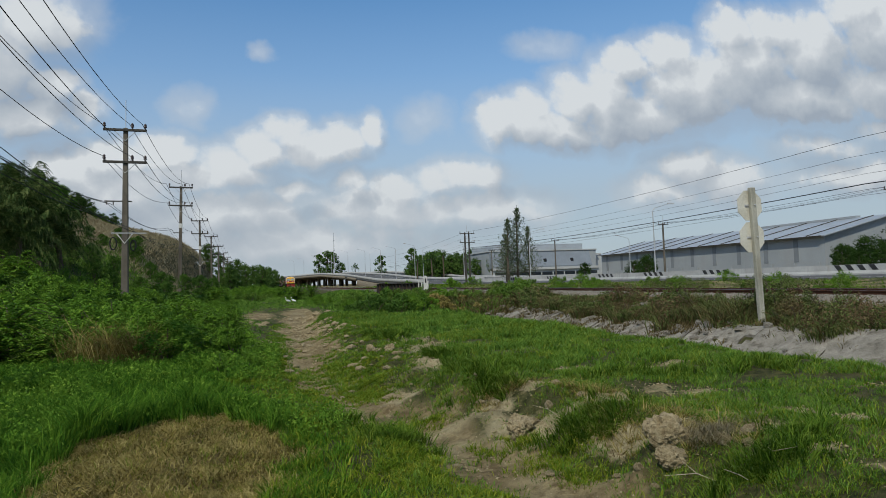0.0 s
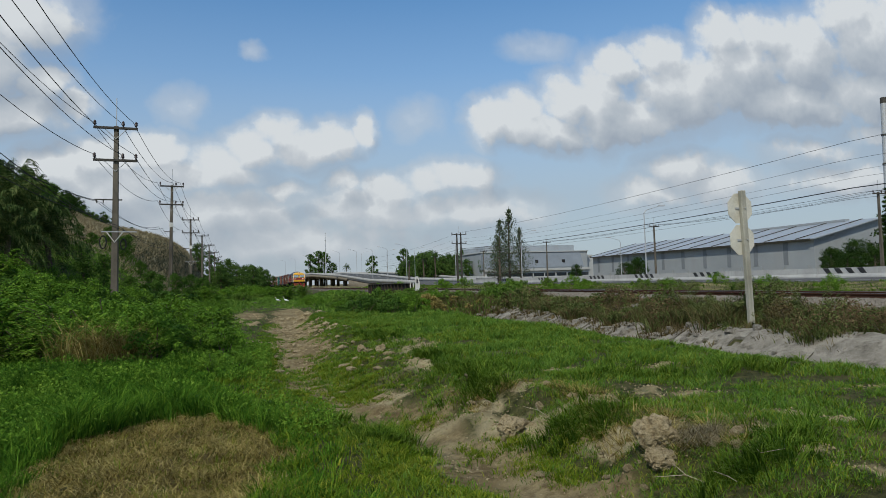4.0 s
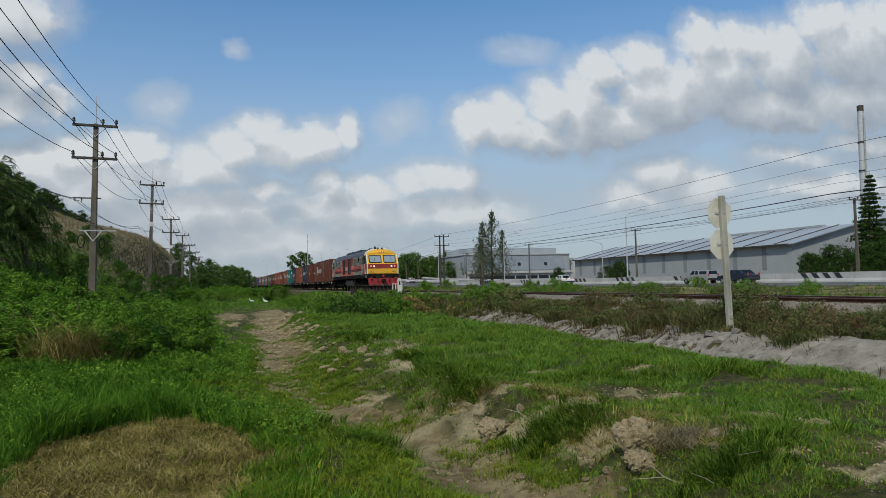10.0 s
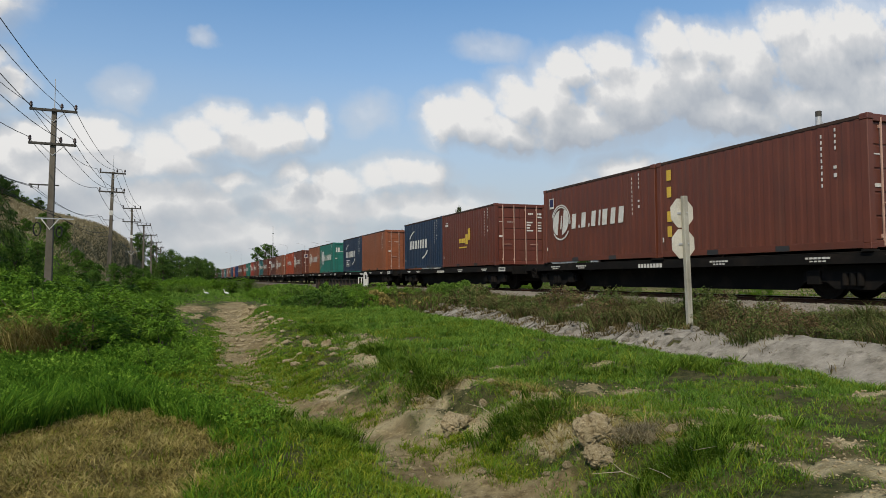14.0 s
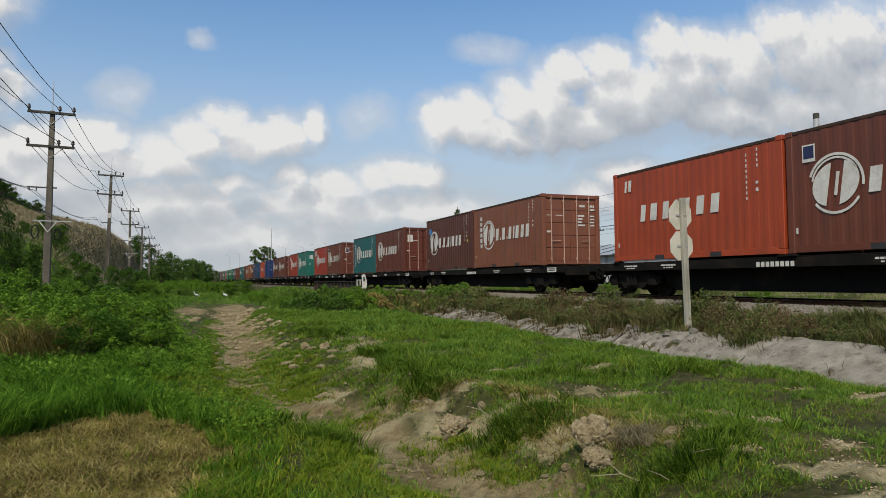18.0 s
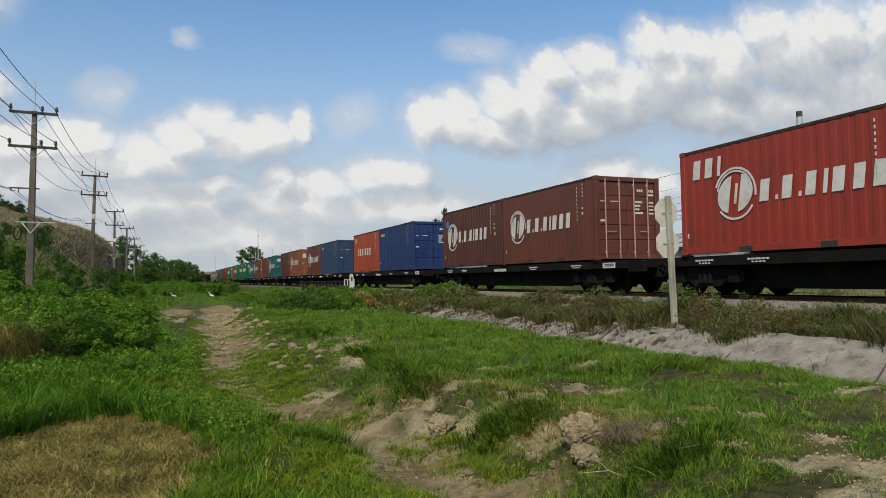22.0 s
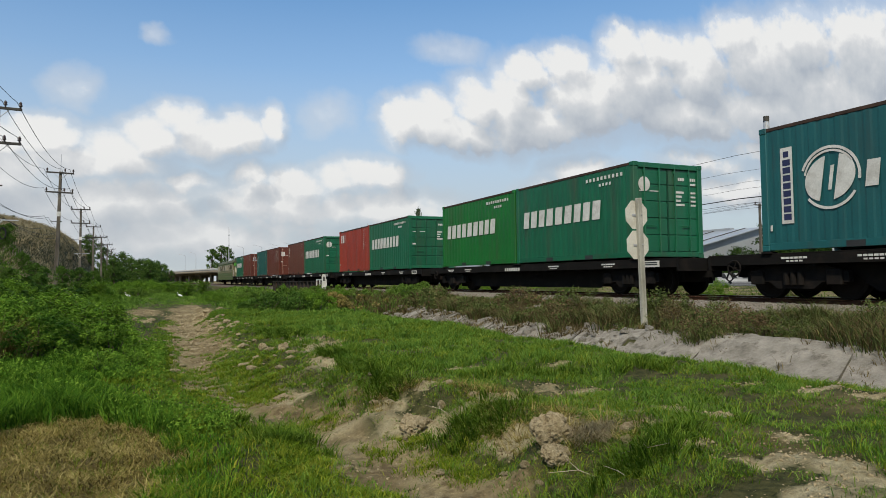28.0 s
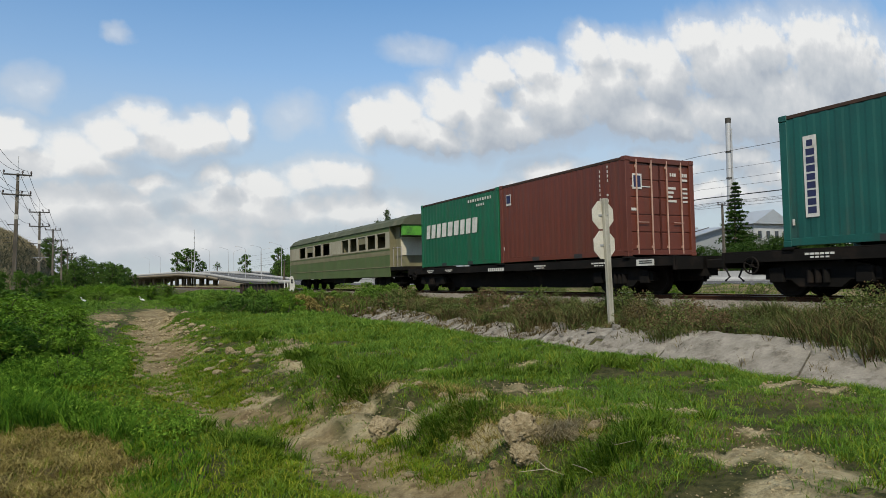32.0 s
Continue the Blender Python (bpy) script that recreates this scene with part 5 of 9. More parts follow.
def cab_end(root):
    """Nose, raked windscreens, lamps and plough of one end; the end faces -y at y = 0."""
    bits = []

    def add(name, bm, mat, label="", m=None, parent=None):
        bits.append(part(name, bm, mat, parent or root, label, m))
        return bits[-1]
    h = HALF
    add("nose_lower", prism([(0.03, 1.40), (0.0, 1.46), (0.0, 1.86), (0.44, 1.86), (0.44, 1.40)], "x", -h + 0.03, h - 0.03), LOCO_YELLOW, "yellow lower nose")
    add("nose_band", prism([(-0.002, 1.862), (-0.002, 2.27), (0.44, 2.27), (0.44, 1.862)], "x", -h + 0.03, h - 0.03), LOCO_RED, "dark red nose band")
    add("windscreen_surround", prism([(0.0, 2.272), (0.42, 3.09), (0.46, 3.09), (0.46, 2.272)], "x", -h + 0.03, h - 0.03), LOCO_YELLOW, "yellow windscreen surround")
    for s in (-1, 1):
        x = s * (h - 0.04)
        cheek = add("cab_cheek", prism([(0.055, 1.40), (0.055, 2.27), (0.45, 3.06), (0.47, 3.06), (0.47, 1.40)], "x", *((h - 0.03, h - 0.012) if s > 0 else (-h + 0.012, -h + 0.03))), LOCO_GREY, "grey cab side")
        a, b = (h - 0.012, h - 0.002) if s > 0 else (-h + 0.002, -h + 0.012)
        add("cheek_band", prism([(0.058, 1.87), (0.058, 2.27), (1.04, 2.27), (0.88, 1.87)], "x", a, b), LOCO_RED, "dark red band", None, cheek)
        a, b = (h - 0.012, h + 0.003) if s > 0 else (-h - 0.003, -h + 0.012)
        add("cheek_panel", prism([(0.74, 1.41), (1.46, 1.41), (1.46, 2.32), (1.10, 2.32)], "x", a, b), LOCO_SALMON, "faded red slanted panel", None, cheek)
        a, b = (h - 0.012, h + 0.006) if s > 0 else (-h - 0.006, -h + 0.012)
        add("cheek_line", prism([(0.70, 1.41), (0.74, 1.41), (1.10, 2.32), (1.06, 2.32)], "x", a, b), LOCO_WHITE, "cream line", None, cheek)
        add("edge_strip", prism([(-0.006, 1.40), (-0.006, 2.27), (0.414, 3.10), (0.46, 3.10), (0.06, 2.27), (0.06, 1.40)], "x", x - 0.045, x + 0.045), LOCO_WHITE, "cream edge strip")
    add("forehead", loft([(0.42, [(x * 0.97, z) for x, z in roof_outline(3.09, 3.28)]), (0.60, roof_outline(3.07, 3.47)), (0.76, roof_outline(3.05, 3.58))]), LOCO_YELLOW, "yellow curved forehead")
    add("forehead_rim", loft([(0.76, roof_outline(3.05, 3.585)), (0.98, roof_outline(3.05, 3.68)), (1.25, roof_outline(3.05, 3.715))]), LOCO_WHITE, "cream roof rim")
    for s in (-1, 1):
        p = add("windscreen_frame", box(-0.545, 0.545, -0.02, 0.01, -0.37, 0.37, 0.05), BLACK_PAINT, "black rubber frame", pose(s * 0.64, 0.20, 2.69, -27.1, 0, 0))
        add("windscreen", box(-0.49, 0.49, -0.006, 0.006, -0.315, 0.315, 0.03), SCREEN, "windscreen with sky light in its colour", pose(0, -0.026, 0), p)
        add("wiper", tube([(0.06, -0.05, 0.36), (0.03 + 0.12 * s, -0.05, -0.16)], 0.012, 5), BLACK_PAINT, "", None, p)
        for dx, mat, nm in ((0.42, HEADLAMP, "headlamp"), (0.70, RED_LAMP, "marker_lamp")):
            hs = add(nm, tube([(0, -0.03, 0), (0, 0.05, 0)], 0.115, 16), BLACK_PAINT, "round lamp in a black rim", pose(s * (dx + 0.35), 0, 2.06))
            add("lens", tube([(0, -0.036, 0), (0, -0.028, 0)], 0.088, 16), mat, "lit lens", None, hs)
    tw = add("twin_headlight", box(-0.27, 0.27, -0.05, 0.10, -0.13, 0.13, 0.06), PLOUGH_RED, "twin headlight in a red oval rim", pose(0, 0.50, 3.31, -38, 0, 0))
    for x in (-0.11, 0.11):
        add("lens", tube([(x, -0.056, 0), (x, -0.048, 0)], 0.075, 14), TWIN_LENS, "amber lens", None, tw)
    for x in (-0.25, 0.12):
        add("horn", tube([(x, 0.70, 3.64), (x, 0.98, 3.66)], [0.085, 0.04], 12), BLACK_PAINT, "black air horn")
    add("roof_beacon", box(-0.55, -0.37, 0.85, 1.02, 3.58, 3.82, 0.02), BLACK_PAINT, "black roof box")
    add("buffer_beam", box(-h, h, -0.12, 0.3, 1.06, 1.395, 0.02), UNDERFRAME)
    add("drawgear", box(-0.17, 0.17, -0.52, 0.0, 0.66, 0.98, 0.04), UNDERFRAME, "black coupler")
    add("emblem", tube([(0, -0.135, 1.24), (0, -0.12, 1.24)], 0.10, 14), PLOUGH_RED, "round red emblem plate")
    plough = add("plough", prism([(-0.95, 0.22), (-1.18, 1.05), (1.18, 1.05), (0.95, 0.22)], "y", -0.10, 0.0), PLOUGH_RED, "red snow plough plate")
    for s in (-1, 1):
        add("plough_wing", prism([(s * 1.18, 1.05), (s * 1.34, 1.02), (s * 1.22, 0.20), (s * 0.95, 0.20)], "y", -0.22, 0.02), PLOUGH_RED, "red plough wing", None, plough)
        add("slot", box(s * 0.78 - 0.12, s * 0.78 + 0.12, -0.108, -0.100, 0.34, 0.50), BLACK_PAINT, "", None, plough)
        add("step", box(s * 1.15 - 0.16, s * 1.15 + 0.16, -0.05, 0.35, 0.50, 0.54), UNDERFRAME, "", None, plough)
    add("plough_panel", prism([(-0.86, 0.24), (-0.10, 0.50), (0.10, 0.50), (0.86, 0.24)], "y", -0.112, -0.10), BLACK_PAINT, "black lower panel", None, plough)
    for i in range(15):
        k = (i - 7) / 7
        x, hh = 0.80 * k, 0.25 * (1 - 0.8 * abs(k))
        add("plough_bar", prism([(x - 0.020 + 0.05 * k, 0.25), (x + 0.020 + 0.05 * k, 0.25), (x + 0.020 - 0.10 * k, 0.25 + hh), (x - 0.020 - 0.10 * k, 0.25 + hh)], "y", -0.122, -0.110), WHITE_PAINT, "thin white bar", None, plough)
    for x, sway in ((-0.62, 0.10), (-0.45, -0.06), (0.42, 0.08), (0.60, -0.10)):
        add("brake_hose", tube([(x, -0.10, 1.16), (x + sway * 0.4, -0.22, 1.02), (x + sway, -0.26, 0.84), (x + sway * 1.4, -0.20, 0.70)], 0.028, 6), CABLE, "black hanging brake hose")
    for s in (-1, 1):
        add("bracket", box(s * 1.05 - 0.07, s * 1.05 + 0.07, -0.24, -0.10, 0.92, 1.12, 0.02), PLOUGH_RED, "red bracket")
        add("jumper_socket", tube([(s * 0.80, -0.22, 1.22), (s * 0.80, -0.10, 1.22)], 0.075, 10), UNDERFRAME)
    add("number_left", lettering_mesh("4512", 0.15), BLACK_PAINT, "dark running number", pose(-0.98, -0.006, 1.52, 90, 0, 0))
    add("number_right", lettering_mesh("4512", 0.15), BLACK_PAINT, "dark running number", pose(0.98, -0.006, 1.52, 90, 0, 0))
    return bits




def lettering_mesh(text, size):
    cu = bpy.data.curves.new("number", "FONT")
    cu.body, cu.size, cu.extrude, cu.align_x = text, size, 0.004, "CENTER"
    tmp = bpy.data.objects.new("number", cu)
    scene.collection.objects.link(tmp)
    bpy.context.view_layer.update()
    me = bpy.data.meshes.new_from_object(tmp.evaluated_get(bpy.context.evaluated_depsgraph_get()))
    bpy.data.objects.remove(tmp)
    bm = bmesh.new()
    bm.from_mesh(me)
    return bm


# pale blue-grey base stands in for the sky seen in the glass
SCREEN = glass_material("sky_bright_windscreen", (0.24, 0.29, 0.32))


def louvres(y0, y1, z0, z1, n=15):
    bm = bmesh.new()
    p = (z1 - z0) / n
    for i in range(n):
        z = z0 + i * p
        add_prism(bm, [(0.0, z), (-0.028, z + 0.1 * p), (-0.028, z + 0.25 * p), (0.0, z + 0.8 * p)], "y", y0, y1)
    bmesh.ops.recalc_face_normals(bm, faces=bm.faces)
    return bm


def side_ladder(y):
    """Two stiles and five rungs standing off the body side."""
    bm = bmesh.new()
    for e in (-0.17, 0.17):
        add_tube(bm, [(-0.06, y + e, 1.48), (-0.06, y + e, 2.62)], [0.014, 0.014], 6)
    for k in range(5):
        z = 1.56 + 0.25 * k
        add_tube(bm, [(0.01, y - 0.17, z), (-0.06, y - 0.17, z), (-0.06, y + 0.17, z), (0.01, y + 0.17, z)], [0.013] * 4, 6)
    return bm


def locomotive():
    root = thing("diesel_locomotive", "yellow-nosed diesel locomotive with grey and faded red sides", "locomotive")
    h = HALF - 0.012
    ln = LOCO_L
    part("body", box(-h, h, 0.44, ln - 0.44, 1.40, 3.06), LOCO_GREY, root)
    part("roof", loft([(1.25, roof_outline(3.05, 3.71)), (ln - 1.25, roof_outline(3.05, 3.71))]), LOCO_ROOF, root, "dark blue-grey roof")
    part("side_sill", box(-HALF, HALF, 0.3, ln - 0.3, 1.06, 1.392, 0.02), UNDERFRAME, root)
    front = cab_end(root)
    # the trailing cab is the same, turned about
    turn = pose(0, ln, 0, 0, 0, 180)
    twins = {}
    for b in front:
        c = b.copy()
        scene.collection.objects.link(c)
        twins[b] = c
        if b.parent in twins:
            c.parent = twins[b.parent]
        else:
            c.parent = root
            c.matrix_basis = turn @ b.matrix_basis
        if b.name.startswith("lens"):
            c.data = c.data.copy()
            c.data.materials[0] = GLASS
        elif b.name.startswith(("plough", "nose_lower")):
            c.data = c.data.copy()
            c.data.materials[0] = UNDERFRAME if b.name.startswith("plough") else LOCO_WHITE
    for side in (-1, 1):
        face = pose(-HALF, 0, 0) if side < 0 else pose(HALF, ln, 0, 0, 0, 180)

        def flat(name, pts, mat, label="", d=0.004):
            return part(name, prism(pts, "x", -d, 0.02), mat, root, label, face)
        flat("lower_panel", [(5.95, 1.40), (13.75, 1.40), (13.05, 2.28), (6.85, 2.28)], LOCO_SALMON, "faded red lower panel")
        flat("upper_panel", [(6.9, 2.282), (12.95, 2.282), (12.35, 3.06), (6.35, 3.06)], LOCO_RED, "dark red upper panel")
        flat("stripe", [(1.5, 1.74), (ln - 1.5, 1.74), (ln - 1.5, 1.90), (1.5, 1.90)], LOCO_MAROON, "maroon stripe", 0.008)
        for a, b in ((1.5, 6.5), (13.2, ln - 1.5)):
            flat("band", [(a, 1.91), (b, 1.91), (b, 2.26), (a, 2.26)], LOCO_SALMON, "faded red band", 0.006)
        for a, b in ((7.68, 8.34), (8.40, 9.06), (10.66, 11.32), (11.38, 12.04)):
            flat("radiator_opening", [(a, 1.52), (b, 1.52), (b, 3.02), (a, 3.02)], DARK_OPENING, "dark radiator opening", 0.012)
        for a, b in ((8.34, 8.40), (11.32, 11.38)):
            flat("opening_post", [(a, 1.52), (b, 1.52), (b, 3.02), (a, 3.02)], LOCO_SALMON, "", 0.016)
        for a, b, z0, z1, mat in ((2.35, 3.35, 2.30, 2.96, LOCO_GREY), (4.05, 4.70, 2.30, 2.96, LOCO_GREY), (4.76, 5.42, 2.30, 2.96, LOCO_GREY), (5.48, 6.15, 2.30, 2.96, LOCO_GREY), (2.35, 6.2, 1.93, 2.25, LOCO_SALMON),
                                  (13.4, 15.6, 2.30, 2.96, LOCO_GREY), (13.4, 16.8, 1.93, 2.25, LOCO_SALMON)):
            part("louvre_panel", louvres(a, b, z0, z1, 14 if z1 - z0 > 0.5 else 7), mat, root, "", face)
        for a, b, z0, z1 in ((3.44, 3.86, 2.62, 2.97), (15.9, 16.25, 2.62, 2.97), (0.90, 1.36, 2.34, 2.98), (ln - 1.36, ln - 0.90, 2.34, 2.98)):
            f = flat("window_frame", [(a - 0.05, z0 - 0.05), (b + 0.05, z0 - 0.05), (b + 0.05, z1 + 0.05), (a - 0.05, z1 + 0.05)], BLACK_PAINT, "", 0.010)
            part("pane", prism([(a, z0), (b, z0), (b, z1), (a, z1)], "x", -0.014, 0.0), GLASS, f, "dark glass")
        for pts in ([(0.46, 2.36), (0.80, 2.36), (0.80, 3.0), (0.62, 3.0)], [(ln - 0.80, 2.36), (ln - 0.46, 2.36), (ln - 0.62, 3.0), (ln - 0.80, 3.0)]):
            flat("quarter_window", pts, GLASS, "dark quarter window", 0.012)
        for a, b in ((1.56, 2.08), (ln - 2.08, ln - 1.56)):
            d = flat("cab_door", [(a, 1.44), (b, 1.44), (b, 3.02), (a, 3.02)], LOCO_GREY, "grey cab door", 0.010)
            part("pane", prism([(a + 0.1, 2.30), (b - 0.1, 2.30), (b - 0.1, 2.92), (a + 0.1, 2.92)], "x", -0.016, 0.0), GLASS, d, "dark glass")
            part("door_gap", prism([(a - 0.05, 1.42), (a - 0.01, 1.42), (a - 0.01, 3.03), (a - 0.05, 3.03)], "x", -0.008, 0.0), BLACK_PAINT, d)
            for yy in (a - 0.12, b + 0.12):
                part("grab_rail", tube([(-0.05, yy, 1.30), (-0.06, yy, 2.3)], 0.016, 6), BAR_STEEL, d, "steel grab rail")
            for zz in (0.45, 0.75, 1.02):
                part("step", box(-0.06, 0.12, a, b, zz, zz + 0.03), UNDERFRAME, d)
        part("number", lettering_mesh("4512", 0.50), WHITE_PAINT, root, "white running number", face @ pose(-0.006, 9.84, 1.88, 90, 0, -90))
        part("side_ladder", side_ladder(12.72), LOCO_SALMON, root, "faded red climbing irons", face)
        for yy, digit in ((0.44, "2" if side < 0 else "1"), (ln - 0.44, "1" if side < 0 else "2")):
            plate = flat("end_plate", [(yy - 0.10, 1.09), (yy + 0.10, 1.09), (yy + 0.10, 1.34), (yy - 0.10, 1.34)], WHITE_PAINT, "small white end plate", 0.008)
            part("digit", lettering_mesh(digit, 0.24), BLACK_PAINT, plate, "black digit", pose(-0.012, yy, 1.13, 90, 0, -90))
        part("round_plate", tube([(-0.02, 10.0, 1.22), (0.0, 10.0, 1.22)], 0.09, 12), PLOUGH_RED, root, "round red plate", face)
    # roof gear
    for a, b, z, w in ((6.9, 9.4, 3.80, 0.75), (10.4, 13.2, 3.80, 0.80)):
        part("roof_hatch", loft([(a, [(-w, 3.5), (-w, z - 0.1), (-w + 0.15, z), (w - 0.15, z), (w, z - 0.1), (w, 3.5)]), (b, [(-w, 3.5), (-w, z - 0.1), (-w + 0.15, z), (w - 0.15, z), (w, z - 0.1), (w, 3.5)])]), LOCO_ROOF, root, "dark raised roof hatch")
    for y in (7.5, 8.7, 11.1, 12.5):
        part("fan_guard", tube([(0, y, 3.79), (0, y, 3.85)], 0.52, 16), BLACK_PAINT, root)
    for y in (4.6, 9.9, 14.6):
        part("exhaust", box(-0.18, 0.18, y, y + 0.45, 3.68, 3.86, 0.03), BLACK_PAINT, root)
    part("roof_walkway", box(-0.95, -0.60, 2.2, ln - 2.2, 3.52, 3.56), LOCO_ROOF, root)
    # underneath
    part("fuel_tank", box(-1.25, 1.25, 7.4, 11.4, 0.32, 1.05, 0.12), surf("tank_grey", (0.055, 0.055, 0.052), (0.035, 0.034, 0.032), 1.5, 0.7, 0, 0.2, 25, (0.02, 0.017, 0.014), 2.0, 0.7, True), root, "dusty grey fuel tank")
    for y in (6.6, 12.2):
        part("air_reservoir", tube([(-1.0, y, 0.75), (-1.0, y + 0.7, 0.75)], 0.19, 12), UNDERFRAME, root)
    # plain black block added to close the bright gap over the bogies
    part("floor_duct", box(-0.95, 0.95, 1.2, ln - 1.2, 0.80, 1.07), UNDERFRAME, root)
    part("battery_box", box(-1.3, -0.8, 5.95, 6.55, 0.5, 1.05, 0.02), UNDERFRAME, root)
    for yc in (3.9, ln - 3.9):
        b = part("bogie", box(-0.5, 0.5, -1.9, 1.9, 0.55, 0.85), UNDERFRAME, root, m=pose(0, yc, 0))
        for x in (-1.02, 0.92):
            part("bogie_side", prism([(-2.35, 0.55), (-2.35, 0.72), (-1.9, 0.86), (1.9, 0.86), (2.35, 0.72), (2.35, 0.55), (1.3, 0.46), (-1.3, 0.46)], "x", x, x + 0.1), UNDERFRAME, b)
            for dy in (-1.65, 0.0, 1.65):
                part("axle_box", box(x - 0.10, x + 0.18, dy - 0.2, dy + 0.2, 0.30, 0.66, 0.03), UNDERFRAME, b)
                for e in (-0.3, 0.3):
                    part("spring", tube([(x - 0.02, dy + e, 0.42), (x - 0.02, dy + e, 0.86)], 0.085, 10), UNDERFRAME, b)
            for dy in (-2.25, 2.25):
                part("sand_box", box(x - 0.12, x + 0.1, dy - 0.18, dy + 0.18, 0.55, 1.02, 0.03), UNDERFRAME, b)
        for dy in (-1.65, 0.0, 1.65):
            add_wheelset(b, dy, 0.457)
    return root


MOVING.append((locomotive(), -21.48, RAIL_Z))

# ---------------------------------------------------------------- the old coach at the tail
COACH_CREAM = surf("coach_cream", (0.20, 0.185, 0.100), (0.14, 0.128, 0.072), 1.0, 0.65, 0, 0.1, 30, (0.10, 0.07, 0.04), 1.6, 0.6, True)
COACH_PALE = surf("coach_pale", (0.36, 0.335, 0.25), (0.27, 0.25, 0.18), 1.5, 0.65, 0, 0.1, 30, (0.12, 0.09, 0.05), 1.8, 0.6, True)
COACH_GREEN = surf("coach_olive", (0.085, 0.125, 0.036), (0.060, 0.090, 0.026), 1.0, 0.65, 0, 0.1, 30, (0.12, 0.09, 0.05), 1.6, 0.5, True)
COACH_ROOF = surf("coach_roof", (0.095, 0.105, 0.066), (0.06, 0.066, 0.043), 0.8, 0.75, 0, 0.2, 20, (0.20, 0.18, 0.13), 1.2, 0.5)
GRAFFITI = surf("sprayed_green", (0.10, 0.36, 0.03), (0.05, 0.20, 0.02), 2.5, 0.6, 0, 0.05, 30, (0.02, 0.05, 0.02), 3.0, 0.9)


def coach():
    root = thing("passenger_coach", "old cream and olive-green railway coach with open windows", "rail coach")
    y0, y1, hw = 1.55, 19.4, 1.34
    part("floor", box(-hw + 0.02, hw - 0.02, 0.1, y1, 0.95, 1.10), UNDERFRAME, root)
    part("lower_wall", box(-hw, -hw + 0.06, y0, y1, 0.66, 1.98, 0.01), COACH_GREEN, root)
    part("lower_wall", box(hw - 0.06, hw, y0, y1, 0.66, 1.98, 0.01), COACH_GREEN, root)
    for x in (-hw - 0.006, hw - 0.03):
        part("cream_band", box(x, x + 0.036, y0, y1, 1.66, 1.86), COACH_CREAM, root, "cream waist band")
        part("letterboard", box(x + 0.004, x + 0.05, y0, y1, 2.74, 2.96), COACH_GREEN, root, "olive letterboard")
        part("rub_strip", box(x - 0.012, x + 0.02, y0, y1, 1.93, 1.98), COACH_CREAM, root)
        part("rub_strip", box(x - 0.012, x + 0.02, y0, y1, 1.10, 1.14), COACH_CREAM, root)
    wins = [2.05, 3.35, 4.65, 5.95, 7.25, 10.5, 12.2, 13.9, 15.6]
    wide = [1.08] * 5 + [1.36] * 4
    edges = [y0] + [e for w, g in zip(wins, wide) for e in (w, w + g)] + [y1]
    for x in (-hw, hw - 0.05):
        for a, b in zip(edges[::2], edges[1::2]):
            part("window_pillar", box(x, x + 0.05, a, b, 1.98, 2.74), COACH_PALE, root)
        for w, g in zip(wins, wide):
            f = part("window_frame", add_box(box(x - 0.008, x + 0.03, w, w + g, 1.98, 2.03), x - 0.008, x + 0.03, w, w + g, 2.70, 2.74), COACH_PALE, root)
            if w in (13.9, 4.65):
                part("shutter", box(x + 0.034, x + 0.046, w + 0.03, w + g - 0.03, 2.34, 2.70), COACH_CREAM, f, "half-lowered shutter")
    part("ceiling_panel", box(-hw + 0.05, hw - 0.05, y0, y1, 2.94, 2.97), COACH_CREAM, root)
    part("blank_panel", box(-hw - 0.012, -hw + 0.01, 8.6, 10.2, 2.02, 2.70), COACH_PALE, root, "boarded-up window panel")
    part("partition", box(-hw + 0.06, hw - 0.06, 8.5, 8.56, 1.1, 2.94), COACH_CREAM, root)
    o = [(-hw - 0.05, 2.95), (-hw * 0.92, 3.20), (-hw * 0.6, 3.40), (0, 3.48), (hw * 0.6, 3.40), (hw * 0.92, 3.20), (hw + 0.05, 2.95)]
    part("roof", loft([(0.05, o), (y1 - 0.6, o), (y1 + 0.05, [(x * 0.96, 2.95 + (z - 2.95) * 0.6) for x, z in o])]), COACH_ROOF, root, "grey-green curved roof")
    for i in range(6):
        part("roof_vent", box(-0.15, 0.15, 2.6 + 2.9 * i, 2.95 + 2.9 * i, 3.44, 3.58, 0.03), COACH_ROOF, root)
    part("vestibule", box(-hw + 0.28, hw - 0.28, 0.95, y0, 1.10, 2.95), COACH_CREAM, root, "recessed cream end vestibule")
    part("end_panel", box(-hw + 0.30, hw - 0.30, 0.915, 0.945, 1.62, 2.45), LOCO_WHITE, root, "pale boarded end door")
    part("sprayed_patch", box(-hw + 0.04, hw - 0.04, 0.10, 0.285, 2.48, 3.10), GRAFFITI, root, "bright green sprayed patch")
    part("end_wall", box(-hw, hw, y0 - 0.03, y0, 1.10, 2.95), COACH_CREAM, root)
    part("end_wall", box(-hw, hw, y1 - 0.05, y1, 0.80, 2.95), COACH_GREEN, root)
    for yy in (0.35, 0.75, 1.2):
        part("grab_rail", tube([(-hw + 0.05, yy, 1.1), (-hw + 0.05, yy, 2.0)], 0.018, 6), BAR_STEEL, root)
    part("rail_bar", tube([(-hw + 0.05, 0.35, 1.95), (-hw + 0.05, 1.2, 1.95)], 0.018, 6), BAR_STEEL, root)
    for zz in (0.35, 0.65):
        part("step", box(-hw, -hw + 0.3, 0.4, 1.3, zz, zz + 0.04), UNDERFRAME, root)
